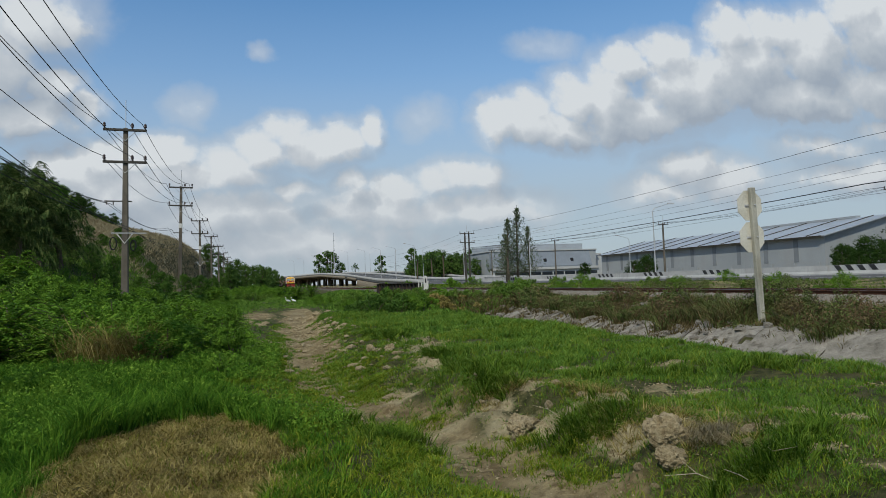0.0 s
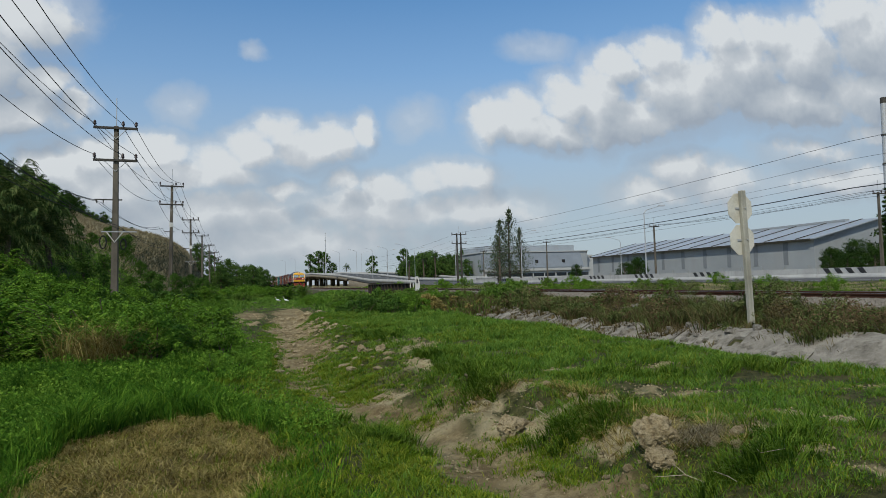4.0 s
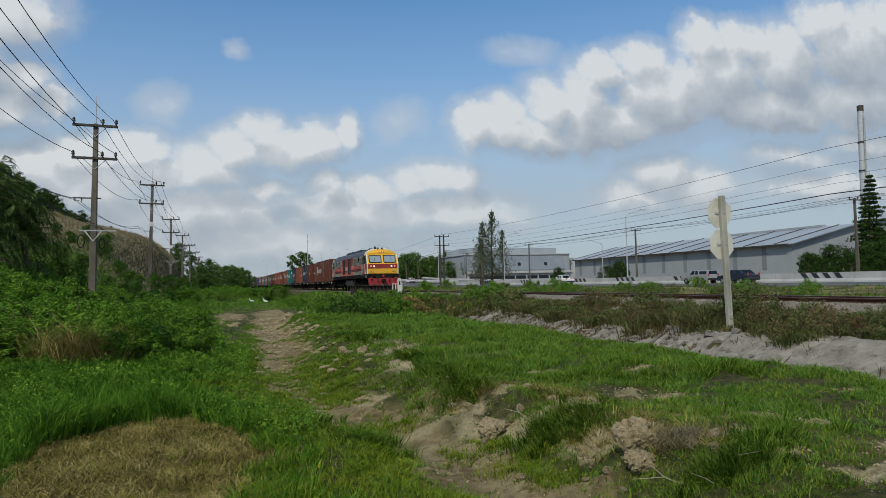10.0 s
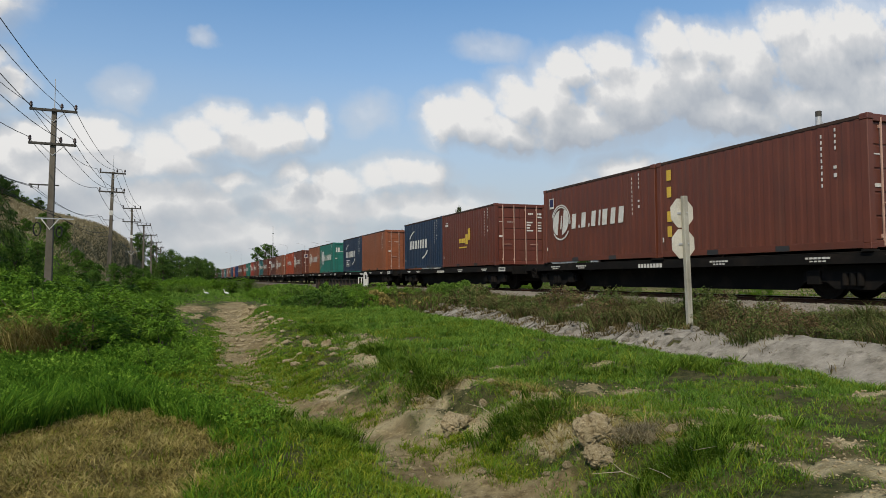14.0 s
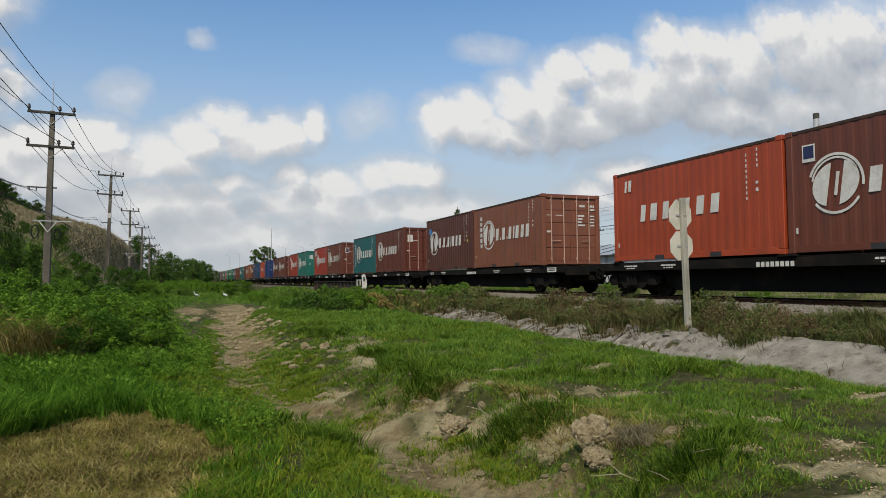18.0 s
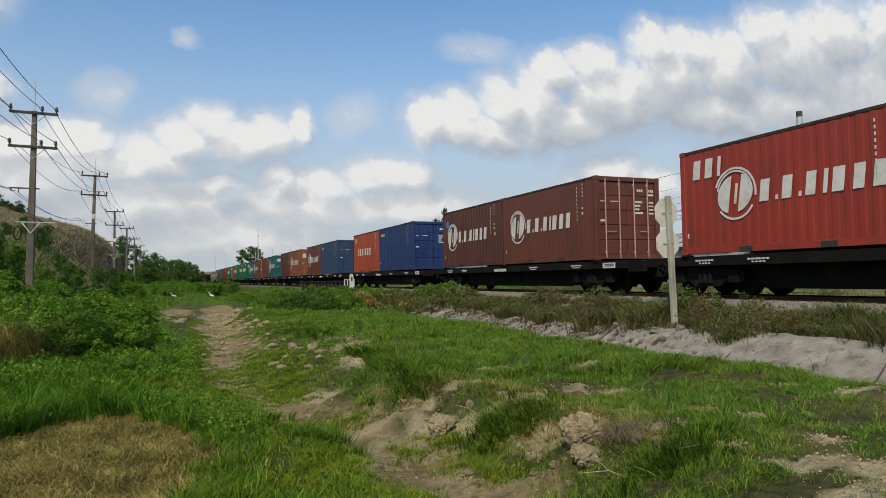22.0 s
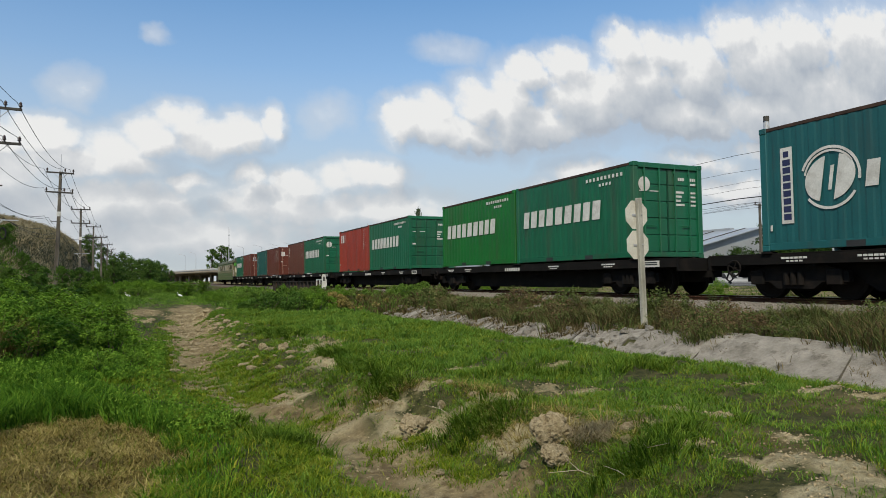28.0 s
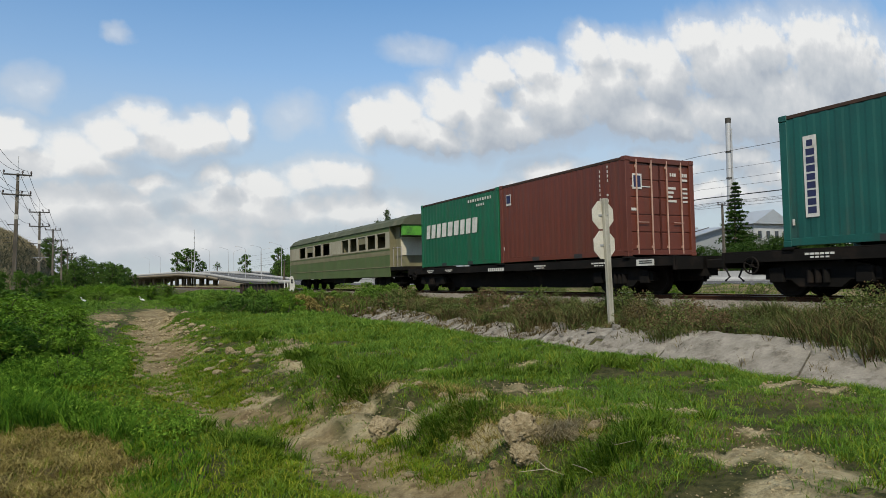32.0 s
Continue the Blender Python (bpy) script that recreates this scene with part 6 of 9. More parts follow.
    part("truss", prism([(5.5, 0.92), (7.0, 0.45), (13.0, 0.45), (14.5, 0.92), (14.4, 0.95), (5.6, 0.95)], "x", -0.95, -0.88), UNDERFRAME, root)
    part("battery_box", box(-1.2, -0.7, 8.2, 10.2, 0.4, 0.95, 0.02), UNDERFRAME, root)
    for yb in (3.2, 16.8):
        b = part("bogie", box(-0.95, 0.95, -0.2, 0.2, 0.38, 0.62, 0.03), UNDERFRAME, root, m=pose(0, yb, 0))
        fr = cached("side_frame", side_frame, UNDERFRAME)
        part("side_frame", fr, UNDERFRAME, b, m=pose(-0.92, 0, 0))
        part("side_frame", fr, UNDERFRAME, b, m=pose(0.92, 0, 0, 0, 0, 180))
        for dy in (-0.875, 0.875):
            add_wheelset(b, dy, 0.425)
    return root


MOVING.append((coach(), 19 * PITCH + 14.08, RAIL_Z))

# ---------------------------------------------------------------- beside the line


def sign_post():
    root = thing("track_sign", "two pale octagonal sign backs on a leaning concrete post", "sign", "", pose(10.0, 11.33, 0.52, 0, -1.6, 0))
    bm = box(-0.06, 0.06, -0.05, 0.05, -0.3, 2.76, 0.012)
    part("post", bm, WHITE_POST, root, "streaked square concrete post")
    octo = [(0.335 * math.cos(math.pi / 8 + k * math.pi / 4), 0.335 * math.sin(math.pi / 8 + k * math.pi / 4)) for k in range(8)]
    for z in (2.40, 1.745):
        # the plates face away down the line and sit behind the post as seen from the path
        s = part("plate", prism(octo, "y", -0.004, 0.004), SIGN_BACK, root, "pale octagonal sheet", pose(-0.02, 0.065, z, 0, 0, 3))
        part("bracket", box(-0.13, 0.13, -0.02, -0.004, -0.02, 0.02), GALV, s)
        part("bolt", tube([(0.02, -0.14, 0.0), (0.02, -0.125, 0.0)], 0.014, 6), GALV, s)
    return root


sign_post()


def marker_post():
    root = thing("marker_post", "short white round-topped concrete marker post", "marker post", "", pose(10.3, 39.6, 0.7))
    part("post", prism([(-0.11, -0.3), (0.11, -0.3), (0.11, 1.10), (0.07, 1.20), (0.0, 1.24), (-0.07, 1.20), (-0.11, 1.10)], "y", -0.06, 0.06), WHITE_PAINT, root)
    part("mark", box(-0.05, 0.05, -0.066, -0.060, 0.80, 1.06), BLACK_PAINT, root, "dark bar")
    return root


marker_post()


def wire(points, r, sag, n=14):
    """Curve points of a hanging wire between supports."""
    out = []
    for a, b in zip(points, points[1:]):
        a, b = Vector(a), Vector(b)
        for i in range(n):
            t = i / n
            p = a.lerp(b, t)
            p.z -= 4 * sag * t * (1 - t)
            out.append(p)
    out.append(Vector(points[-1]))
    return out


def cable_line(name, label, spans, group=""):
    root = thing(name, label, "cable", group)
    for pts, r, sag in spans:
        part("wire", tube(wire(pts, r, sag), r, 4), CABLE, root)
    return root


POLES_Y = [9.5, 36.5, 63.5, 89.5, 115.0, 142.0, 169.0, 196.0, 225.0]
POLES_X = -6.05


def power_pole(y, top, tall, lean):
    g = float(height(POLES_X, y))
    root = thing("power_pole", "tall concrete power pole with two dark crossarms and insulators", "power pole", "pole line beside the track", pose(POLES_X, y, g - 0.3, 0, lean, 0))
    h = top - g + 0.3
    part("shaft", prism_taper(0.17, 0.10, h), POLE_CONCRETE, root)
    if y in POLES_Y[2:4]:
        part("white_band", box(-0.145, 0.145, -0.145, 0.145, h - 3.75, h - 3.35), WHITE_PAINT, root, "white painted band")
    part("spike", tube([(0, 0, h - 0.1), (0, 0, h + 1.45)], 0.02, 6), GALV, root)
    for k, z in enumerate((h - 0.12, h - 1.75)):
        arm = part("crossarm", box(-1.02, 1.0, -0.20, -0.09, z - 0.06, z + 0.06, 0.01), DARK_ARM, root, "dark crossarm")
        for x in (-0.96, 0.33, 0.93):
            part("insulator", insulator_mesh(), INSULATOR, arm, "brown insulator", pose(x, -0.145, z + 0.06))
        for s in (-1, 1):
            part("brace", tube([(0.0, -0.13, z - 0.55), (s * 0.5, -0.15, z - 0.06)], 0.018, 5), GALV, arm)
    if tall:
        low = part("low_bracket", box(-0.95, 0.30, -0.06, 0.0, h - 3.75, h - 3.69), DARK_ARM, root)
        for x in (-0.85, -0.55):
            part("pin", tube([(x, -0.03, h - 3.72), (x, -0.03, h - 3.9)], 0.03, 6), INSULATOR, low)
        vee = part("triangle_bracket", box(-0.62, 1.0, -0.14, -0.09, h - 5.35, h - 5.30), GALV, root, "white triangular bracket")
        part("strut", tube([(-0.36, -0.15, h - 5.36), (0.0, -0.15, h - 5.85), (0.36, -0.15, h - 5.36)], 0.03, 5), WHITE_PAINT, vee)
        for x, z, r in ((-0.52, -5.85, 0.24), (0.40, -5.95, 0.20)):
            pts = [(x + r * 0.62 * math.cos(a * math.pi / 8), -0.16, h + z + r * 1.3 * math.sin(a * math.pi / 8)) for a in range(17)]
            part("cable_coil", tube(pts, 0.035, 5), CABLE, vee, "hanging black cable coil")
    else:
        part("low_bracket", box(-0.6, 0.25, -0.06, 0.0, h - 4.2, h - 4.14), DARK_ARM, root)
    return root


_ins = []


def insulator_mesh():
    if not _ins:
        _ins.append(mesh_of("insulator", tube([(0, 0, 0), (0, 0, 0.08), (0, 0, 0.10), (0, 0, 0.20), (0, 0, 0.22), (0, 0, 0.30)], [0.03, 0.04, 0.085, 0.06, 0.075, 0.03], 8), INSULATOR))
    return _ins[0]


def prism_taper(r0, r1, h):
    bm = bmesh.new()
    lo = [bm.verts.new((x * r0, y * r0, 0)) for x, y in ((-1, -1), (1, -1), (1, 1), (-1, 1))]
    hi = [bm.verts.new((x * r1, y * r1, h)) for x, y in ((-1, -1), (1, -1), (1, 1), (-1, 1))]
    for i in range(4):
        bm.faces.new((lo[i], lo[(i + 1) % 4], hi[(i + 1) % 4], hi[i]))
    bm.faces.new(lo[::-1])
    bm.faces.new(hi)
    bmesh.ops.bevel(bm, geom=list(bm.edges), offset=0.015, segments=1, affect="EDGES")
    return bm


def pole_line():
    tops = [9.9, 9.86, 10.85, 10.35, 10.2, 10.2, 10.2, 10.2, 10.2]
    for i, (y, top) in enumerate(zip(POLES_Y, tops)):
        power_pole(y, top, i in (1, 3), (0.6, 1.0, 1.6, 0.4, 0.5, 0, 0.4, 0, 0)[i])
    spans = []
    for dz in (0.22, -1.4):
        for x in (-0.96, 0.33, 0.93):
            pts = [(POLES_X + x + 0.02 * i, y, top + dz) for i, (y, top) in enumerate(zip(POLES_Y, tops))]
            spans.append(([(POLES_X + x - 0.3, -24, 10.1 + dz)] + pts, 0.016, 0.75))
    for x, dz in ((-0.85, -3.72), (-0.55, -3.85), (-0.5, -4.6), (0.2, -5.0), (0.6, -5.3)):
        near = max(dz, -4.1 + 0.1 * x)
        pts = [(POLES_X + x, y, top + (dz if i else near)) for i, (y, top) in enumerate(zip(POLES_Y, tops))]
        spans.append(([(POLES_X + x, -24, 9.9 + near)] + pts, 0.014, 0.55))
    cable_line("overhead_cables", "sagging black overhead cables between concrete poles", spans)


pole_line()

# ---------------------------------------------------------------- road, barrier and lamps
ROAD_Z = 0.86


def ramp_z(y):
    """The road's level: flat, then climbing to the flyover."""
    return ROAD_Z + np.interp(y, [0, 125, 150, 195, 250, 310, 420, 520], [0, 0, 0.35, 1.15, 3.3, 5.4, 5.6, 2.0])


def road_x(y):
    """Sideways shift of the road towards the line as it climbs."""
    return np.interp(y, [0, 260, 320, 400, 520], [0, 0, -6, -18, -24])


def strip(name, x0, x1, ys, lift, material, under=0.0):
    v, f = [], []
    for y in ys:
        s, z = float(road_x(y)), float(ramp_z(y)) + lift
        v += [(x0 + s, y, z), (x1 + s, y, z), (x1 + s, y, z - under), (x0 + s, y, z - under)]
    for i in range(len(ys) - 1):
        a = 4 * i
        for k in range(4 if under else 1):
            f.append((a + k, a + 4 + k, a + 4 + (k + 1) % 4, a + (k + 1) % 4))
    return raw_mesh(name, v, f, material)


def barrier_profile(x, y, z0):
    return [(x - 0.30, z0), (x - 0.28, z0 + 0.12), (x - 0.13, z0 + 0.34), (x - 0.09, z0 + 0.86), (x + 0.09, z0 + 0.86), (x + 0.13, z0 + 0.34), (x + 0.28, z0 + 0.12), (x + 0.30, z0)]


def make_road():
    ys = list(range(-300, 120, 60)) + list(range(120, 530, 8))
    tagged(new("road", strip("road", 36.0, 64.0, ys, 0.0, ASPHALT, 0.5)), "grey asphalt dual carriageway rising to a flyover", "road", kind="structure")
    line = surf("road_line", (0.6, 0.6, 0.57), (0.5, 0.5, 0.47), 2.0, 0.7)
    for x in (38.4, 48.9, 62.5):
        tagged(new("road_line", strip("road_line", x, x + 0.15, ys, 0.006, line)), "white painted edge line", "road line", kind="structure")
    # median barrier, cast in lengths, with black stripes at intervals
    root = thing("median_barrier", "pale concrete median barrier with black diagonal stripes", "barrier")
    seg = mesh_of("barrier_length", prism(barrier_profile(0, 0, 0), "y", 0.02, 5.98), BARRIER)

    def stripes():
        bm = bmesh.new()
        for i in range(4):
            y = 1.0 + 1.15 * i
            add_prism(bm, [(y, 0.36), (y + 0.55, 0.36), (y + 0.95, 0.84), (y + 0.40, 0.84)], "x", -0.142, -0.10)
        bmesh.ops.recalc_face_normals(bm, faces=bm.faces)
        return bm
    st = mesh_of("stripe", stripes(), BLACK_PAINT)
    for i in range(-4, 24):
        y = 6.0 * i
        b = part("barrier_length", seg, BARRIER, root, m=pose(50.0, y, ROAD_Z))
        if i in (7, 10, 12, 14, 17, 20):
            part("stripe", st, BLACK_PAINT, b, "black diagonal stripes")
    # parapets of the climbing ramp and the flyover
    fly = thing("flyover", "long grey concrete flyover ramp on columns", "flyover")
    ys2 = list(range(140, 528, 6))
    for x in (36.0, 50.0, 63.6):
        part("parapet", strip("parapet", x, x + 0.3, ys2, 0.9, BARRIER, 0.95), BARRIER, fly, "pale concrete parapet")
    part("deck_edge", strip("deck_edge", 35.9, 64.1, list(range(236, 528, 6)), -0.05, CONCRETE, 1.0), CONCRETE, fly)
    part("ramp_wall", strip("ramp_wall", 36.05, 36.45, list(range(126, 238, 6)), -0.05, CONCRETE, 4.0), CONCRETE, fly, "stained retaining wall")
    for y in range(244, 520, 22):
        s, z = float(road_x(y)), float(ramp_z(y))
        part("pier_cap", box(38 + s, 62 + s, y - 0.8, y + 0.8, z - 2.0, z - 1.05), CONCRETE, fly)
        for x in (40, 46, 54, 60):
            part("column", tube([(x + s, y, 0.0), (x + s, y, z - 2.0)], 0.6, 10), CONCRETE, fly, "round concrete column")


make_road()


def street_lamp(x, y, tall=9.0, way=1, z=None):
    z = float(ramp_z(y)) if z is None else z
    root = thing("street_lamp", "tall galvanised street lamp with a curved arm", "street lamp", "lamps along the road", pose(x, y, z))
    part("pole", tube([(0, 0, 0), (0, 0, tall)], [0.10, 0.06], 8), GALV, root)
    part("arm", tube([(0, 0, tall - 0.05), (way * 0.3, 0, tall + 0.35), (way * 2.5, 0, tall + 0.95)], [0.05, 0.045, 0.035], 6), GALV, root)
    part("lamp_head", prism([(-0.16, 0), (0.16, 0), (0.10, 0.16), (-0.10, 0.16)], "x", way * 2.35, way * 3.2), GALV, root, "grey lamp head", pose(0, 0, tall + 0.90))
    part("base_plate", box(-0.2, 0.2, -0.2, 0.2, 0, 0.05), GALV, root)


for y_ in (-5, 36, 77, 118, 159, 200, 241, 282):
    street_lamp(51.5 + float(road_x(y_)), y_)
for y_ in (180, 205, 230, 262, 290, 322, 350, 380, 410):
    street_lamp(44 + float(road_x(y_)) * 1.0, y_, 9.5, -1)
street_lamp(77.5, 125, 8.0, -1, 0.8)


def small_pole(x, y, top, arms=1, width=1.9, twin=False):
    g = 0.6
    root = thing("distribution_pole", "concrete distribution pole with a dark crossarm", "power pole", "poles behind the road", pose(x, y, g))
    h = top - g
    for dx in ((-0.35, 0.35) if twin else (0,)):
        part("shaft", prism_taper(0.15, 0.10, h), POLE_CONCRETE if not twin else DARK_ARM, root, m=pose(dx, 0, 0))
    for k in range(arms):
        z = h - 0.2 - 1.5 * k
        a = part("crossarm", box(-width / 2, width / 2, -0.2, -0.09, z - 0.06, z + 0.06), DARK_ARM, root)
        for px in (-width / 2 + 0.08, 0.3, width / 2 - 0.08):
            part("insulator", insulator_mesh(), INSULATOR, a, m=pose(px, -0.145, z + 0.06))
    part("spike", tube([(0, 0, h), (0, 0, h + 1.3)], 0.02, 5), GALV, root)


for y_ in (55, 96, 137, 178):
    small_pole(66.0, y_, 9.8)
small_pole(42.0 - 7.0, 106, 9.5, 2, 2.6, True)
spans_ = []
for x_, z_, s_, r_ in ((0.0, 9.6, 0.5, 0.013), (-0.9, 8.4, 0.6, 0.008), (0.9, 8.0, 0.5, 0.008), (0.3, 7.5, 0.6, 0.008), (0.2, 6.9, 0.5, 0.028), (0.5, 6.6, 0.5, 0.010), (-0.3, 6.2, 0.5, 0.008)):
    spans_.append(([(34 + x_, -40, z_ - 0.3), (34 + x_, 30, z_ - 0.6), (35 + x_, 106, z_), (35 + x_ + 1.0, 180, z_ - 1.0)], r_, s_))
cable_line("roadside_cables", "bundle of thin and thick cables along the road", spans_)
spans_ = []
for x_, z_ in ((-0.85, 9.85), (0.3, 9.85), (0.85, 9.85)):
    spans_.append(([(66 + x_, y, z_) for y in (14, 55, 96, 137, 178)], 0.012, 0.5))
cable_line("distribution_cables", "thin cables between the poles behind the road", spans_)

# ---------------------------------------------------------------- warehouses and chimney


def long_warehouse():
    root = thing("warehouse", "long grey sheet-metal warehouse with a shallow pitched roof", "warehouse")
    x0, x1, y0, y1, eave, ridge = 90.0, 118.0, 87.0, 159.0, 6.7, 10.0
    xm = (x0 + x1) / 2
    part("long_wall", box(x0, x0 + 0.3, y0, y1, 0.4, eave), SHEET_GREY, root)
    part("long_wall", box(x1 - 0.3, x1, y0, y1, 0.4, eave), SHEET_GREY, root)
    for y in (y0, y1 - 0.3):
        part("gable_wall", prism([(x0 + 0.3, 0.4), (x1 - 0.3, 0.4), (x1 - 0.3, eave), (xm, ridge - 0.1), (x0 + 0.3, eave)], "y", y, y + 0.3), SHEET_GREY, root)
    for s, (xa, xb) in enumerate(((x0 - 0.7, xm), (x1 + 0.7, xm))):
        part("roof_slope", prism([(xa, eave - 0.12), (xa, eave + 0.06), (xb, ridge + 0.18), (xb, ridge)], "y", y0 - 0.8, y1 + 0.6), SHEET_ROOF, root)
    rib = mesh_of("roof_seam", prism([(x0 - 0.72, eave + 0.07), (x0 - 0.72, eave + 0.2), (xm, ridge + 0.32), (xm, ridge + 0.19)], "y", -0.07, 0.07), DARK_ARM)
    for i in range(11):
        part("roof_seam", rib, DARK_ARM, root, m=pose(0, y0 + 3 + 7.0 * i, 0))
    part("gutter", box(x0 - 0.95, x0 - 0.7, y0, y1, eave - 0.12, eave + 0.05), DARK_ARM, root, "dark eaves gutter")
    dark = mesh_of("wall_panel", box(x0 - 0.06, x0 - 0.005, -0.5, 0.5, 2.6, eave - 0.25), surf("darker_grey_sheet", (0.20, 0.215, 0.235), (0.16, 0.175, 0.19), 0.3, 0.6))
    for i in range(10):
        part("wall_panel", dark, SHEET_GREY, root, "darker ribbed wall panel", m=pose(0, y0 + 6 + 7.0 * i, 0))
    part("ridge_vent", box(xm - 0.5, xm + 0.5, y0 + 6, y0 + 30, ridge + 0.1, ridge + 0.5), SHEET_GREY, root)
    part("plinth", box(x0 - 0.2, x0 - 0.06, y0, y1, 0.3, 1.5), DARK_OPENING, root, "dark open base")
    for i in range(14):
        part("base_column", box(x0 - 0.3, x0 - 0.2, y0 + 1 + 5.2 * i, y0 + 1.3 + 5.2 * i, 0.3, 2.5), SHEET_GREY, root)


CANOPY_GREY = surf("slate_grey_sheet", (0.21, 0.235, 0.265), (0.17, 0.19, 0.215), 0.3, 0.5, 0.1, 0.05, 8)


def block_warehouse():
    root = thing("factory_building", "pale grey factory building with stepped metal facade and long windows", "factory")
    x0, x1, y0, y1 = 69.0, 104.5, 188.0, 215.0
    part("main_block", box(x0, x1, y0, y1, 0.4, 9.6), SHEET_GREY, root)
    part("roof_monitor", box(x0 + 2.5, x1 - 3.0, y0 + 3, y1 - 3, 9.6, 11.8), SHEET_ROOF, root)
    part("roof_edge", box(x0 - 0.3, x1 + 0.3, y0 - 0.3, y1 + 0.3, 9.6, 9.9), SHEET_WHITE, root)
    part("canopy", prism([(y0 - 2.0, 4.6), (y0 - 2.0, 5.0), (y0 - 0.02, 9.4), (y0 - 0.02, 4.6)], "x", x0, x1 - 2.5), CANOPY_GREY, root, "sloping metal canopy")
    part("pale_band", box(x0 - 0.1, x1 + 0.1, y0 - 2.1, y0 - 2.0, 3.9, 4.6), SHEET_WHITE, root, "white band")
    part("lower_wall", box(x0, x1, y0 - 1.6, y0, 0.4, 3.9), SHEET_WHITE, root)
    win = mesh_of("window", box(0, 3.4, -0.05, 0.0, 0, 1.0), GLASS)
    for i in range(9):
        part("window", win, GLASS, root, "strip window", m=pose(x0 + 1.0 + 3.8 * i, y0 - 1.6, 2.2))
    for i in range(3):
        part("vent_hood", box(x0 + 8 + 9 * i, x0 + 8.9 + 9 * i, y0 - 1.6, y0 - 0.8, 6.2, 7.2, 0.1), DARK_OPENING, root)
    part("side_bay", box(x1, x1 + 3.0, y0 + 2, y1, 0.4, 8.6), SHEET_WHITE, root)


def chimney():
    root = thing("factory_chimney", "tall slim banded steel factory chimney", "chimney", "", pose(116.5, 95.2, 0.5, 0, 0.8, 0))
    part("flue", tube([(0, 0, 0), (0, 0, 18), (0, 0, 32.2)], [0.72, 0.60, 0.54], 18), GALV, root)
    part("flue_tip", tube([(0, 0, 32.2), (0, 0, 33.3)], [0.57, 0.57], 18), DARK_ARM, root, "sooty top")
    for z in (12, 20.5, 26.0):
        part("band", tube([(0, 0, z), (0, 0, z + 0.3)], 0.68, 18), DARK_ARM, root)
    part("ladder", box(-0.2, 0.2, -0.78, -0.70, 8, 31), GALV, root)


def hut():
    root = thing("white_house", "white two-storey house among trees", "house")
    part("wall", box(109, 119, 84, 90, 0.5, 10.6), SHEET_WHITE, root)
    part("roof", prism([(108.4, 10.6), (119.6, 10.6), (114, 13.4)], "y", 83.4, 90.6), SHEET_ROOF, root, "pale grey pitched roof")
    for x in (110, 112.4, 114.8, 117.2):
        for z in (7.8, 4.6):
            w = part("window", box(x, x + 1.1, 83.9, 84.0, z, z + 1.5), GLASS, root)
            part("window_frame", box(x - 0.08, x + 1.18, 83.93, 83.98, z - 0.08, z + 1.58), WHITE_PAINT, w)


long_warehouse()
block_warehouse()
chimney()
hut()


def mast():
    root = thing("radio_mast", "thin grey radio mast far behind the flyover", "radio mast", m=pose(39.9, 330, 0))
    part("mast_shaft", tube([(0, 0, 0), (0, 0, 15), (0, 0, 27)], [0.35, 0.22, 0.10], 6), GALV, root)
    for z in (12, 18, 23):
        part("collar", tube([(0, 0, z), (0, 0, z + 0.4)], 0.34, 8), GALV, root)


mast()

# ---------------------------------------------------------------- grass and weeds
GRASS_LUSH = leaf_material("lush_grass", (0.011, 0.042, 0.004), (0.060, 0.148, 0.011), (0.19, 0.31, 0.030), 0.5, 0.2, 2.6)
GRASS_MIX = leaf_material("bank_grass", (0.034, 0.086, 0.014), (0.106, 0.205, 0.027), (0.235, 0.335, 0.062), 0.55, 0.28, 2.2)
GRASS_YELLOW = leaf_material("yellowing_grass", (0.042, 0.086, 0.005), (0.122, 0.185, 0.011), (0.30, 0.30, 0.04), 0.6, 0.22, 2.2)
TUSSOCK = leaf_material("tussock_grass", (0.022, 0.056, 0.005), (0.078, 0.145, 0.012), (0.21, 0.28, 0.040), 0.5, 0.22, 3.0)
STRAW = leaf_material("straw", (0.045, 0.034, 0.009), (0.21, 0.168, 0.046), (0.50, 0.42, 0.17), 0.8, 0.15, 3.0)
WEED_BROWN = leaf_material("dry_weeds", (0.038, 0.029, 0.014), (0.122, 0.094, 0.044), (0.23, 0.185, 0.082), 0.75, 0.25, 1.6)
SCRUB_DRY = leaf_material("dry_scrub", (0.16, 0.13, 0.070), (0.29, 0.245, 0.145), (0.40, 0.36, 0.235), 0.85, 0.3, 0.15)
LEAF_SHRUB = leaf_material("shrub_leaf", (0.036, 0.096, 0.010), (0.118, 0.232, 0.022), (0.25, 0.375, 0.048), 0.5, 0.28, 1.2)
WEED_RED = leaf_material("withering_weeds", (0.048, 0.032, 0.018), (0.135, 0.092, 0.050), (0.25, 0.185, 0.10), 0.75, 0.25, 1.6)
VERGE_OLIVE = leaf_material("verge_olive", (0.032, 0.052, 0.015), (0.096, 0.126, 0.036), (0.22, 0.23, 0.085), 0.6, 0.25, 1.6)
LEAF_BUSH = leaf_material("bush_leaf", (0.036, 0.080, 0.011), (0.100, 0.180, 0.026), (0.21, 0.30, 0.055), 0.5, 0.28, 1.2)
LEAF_PALM = leaf_material("palm_leaf", (0.018, 0.042, 0.010), (0.058, 0.098, 0.026), (0.19, 0.21, 0.075), 0.45, 0.2)
LEAF_DARK = leaf_material("dark_leaf", (0.028, 0.066, 0.010), (0.060, 0.122, 0.019), (0.12, 0.20, 0.036), 0.5, 0.25)
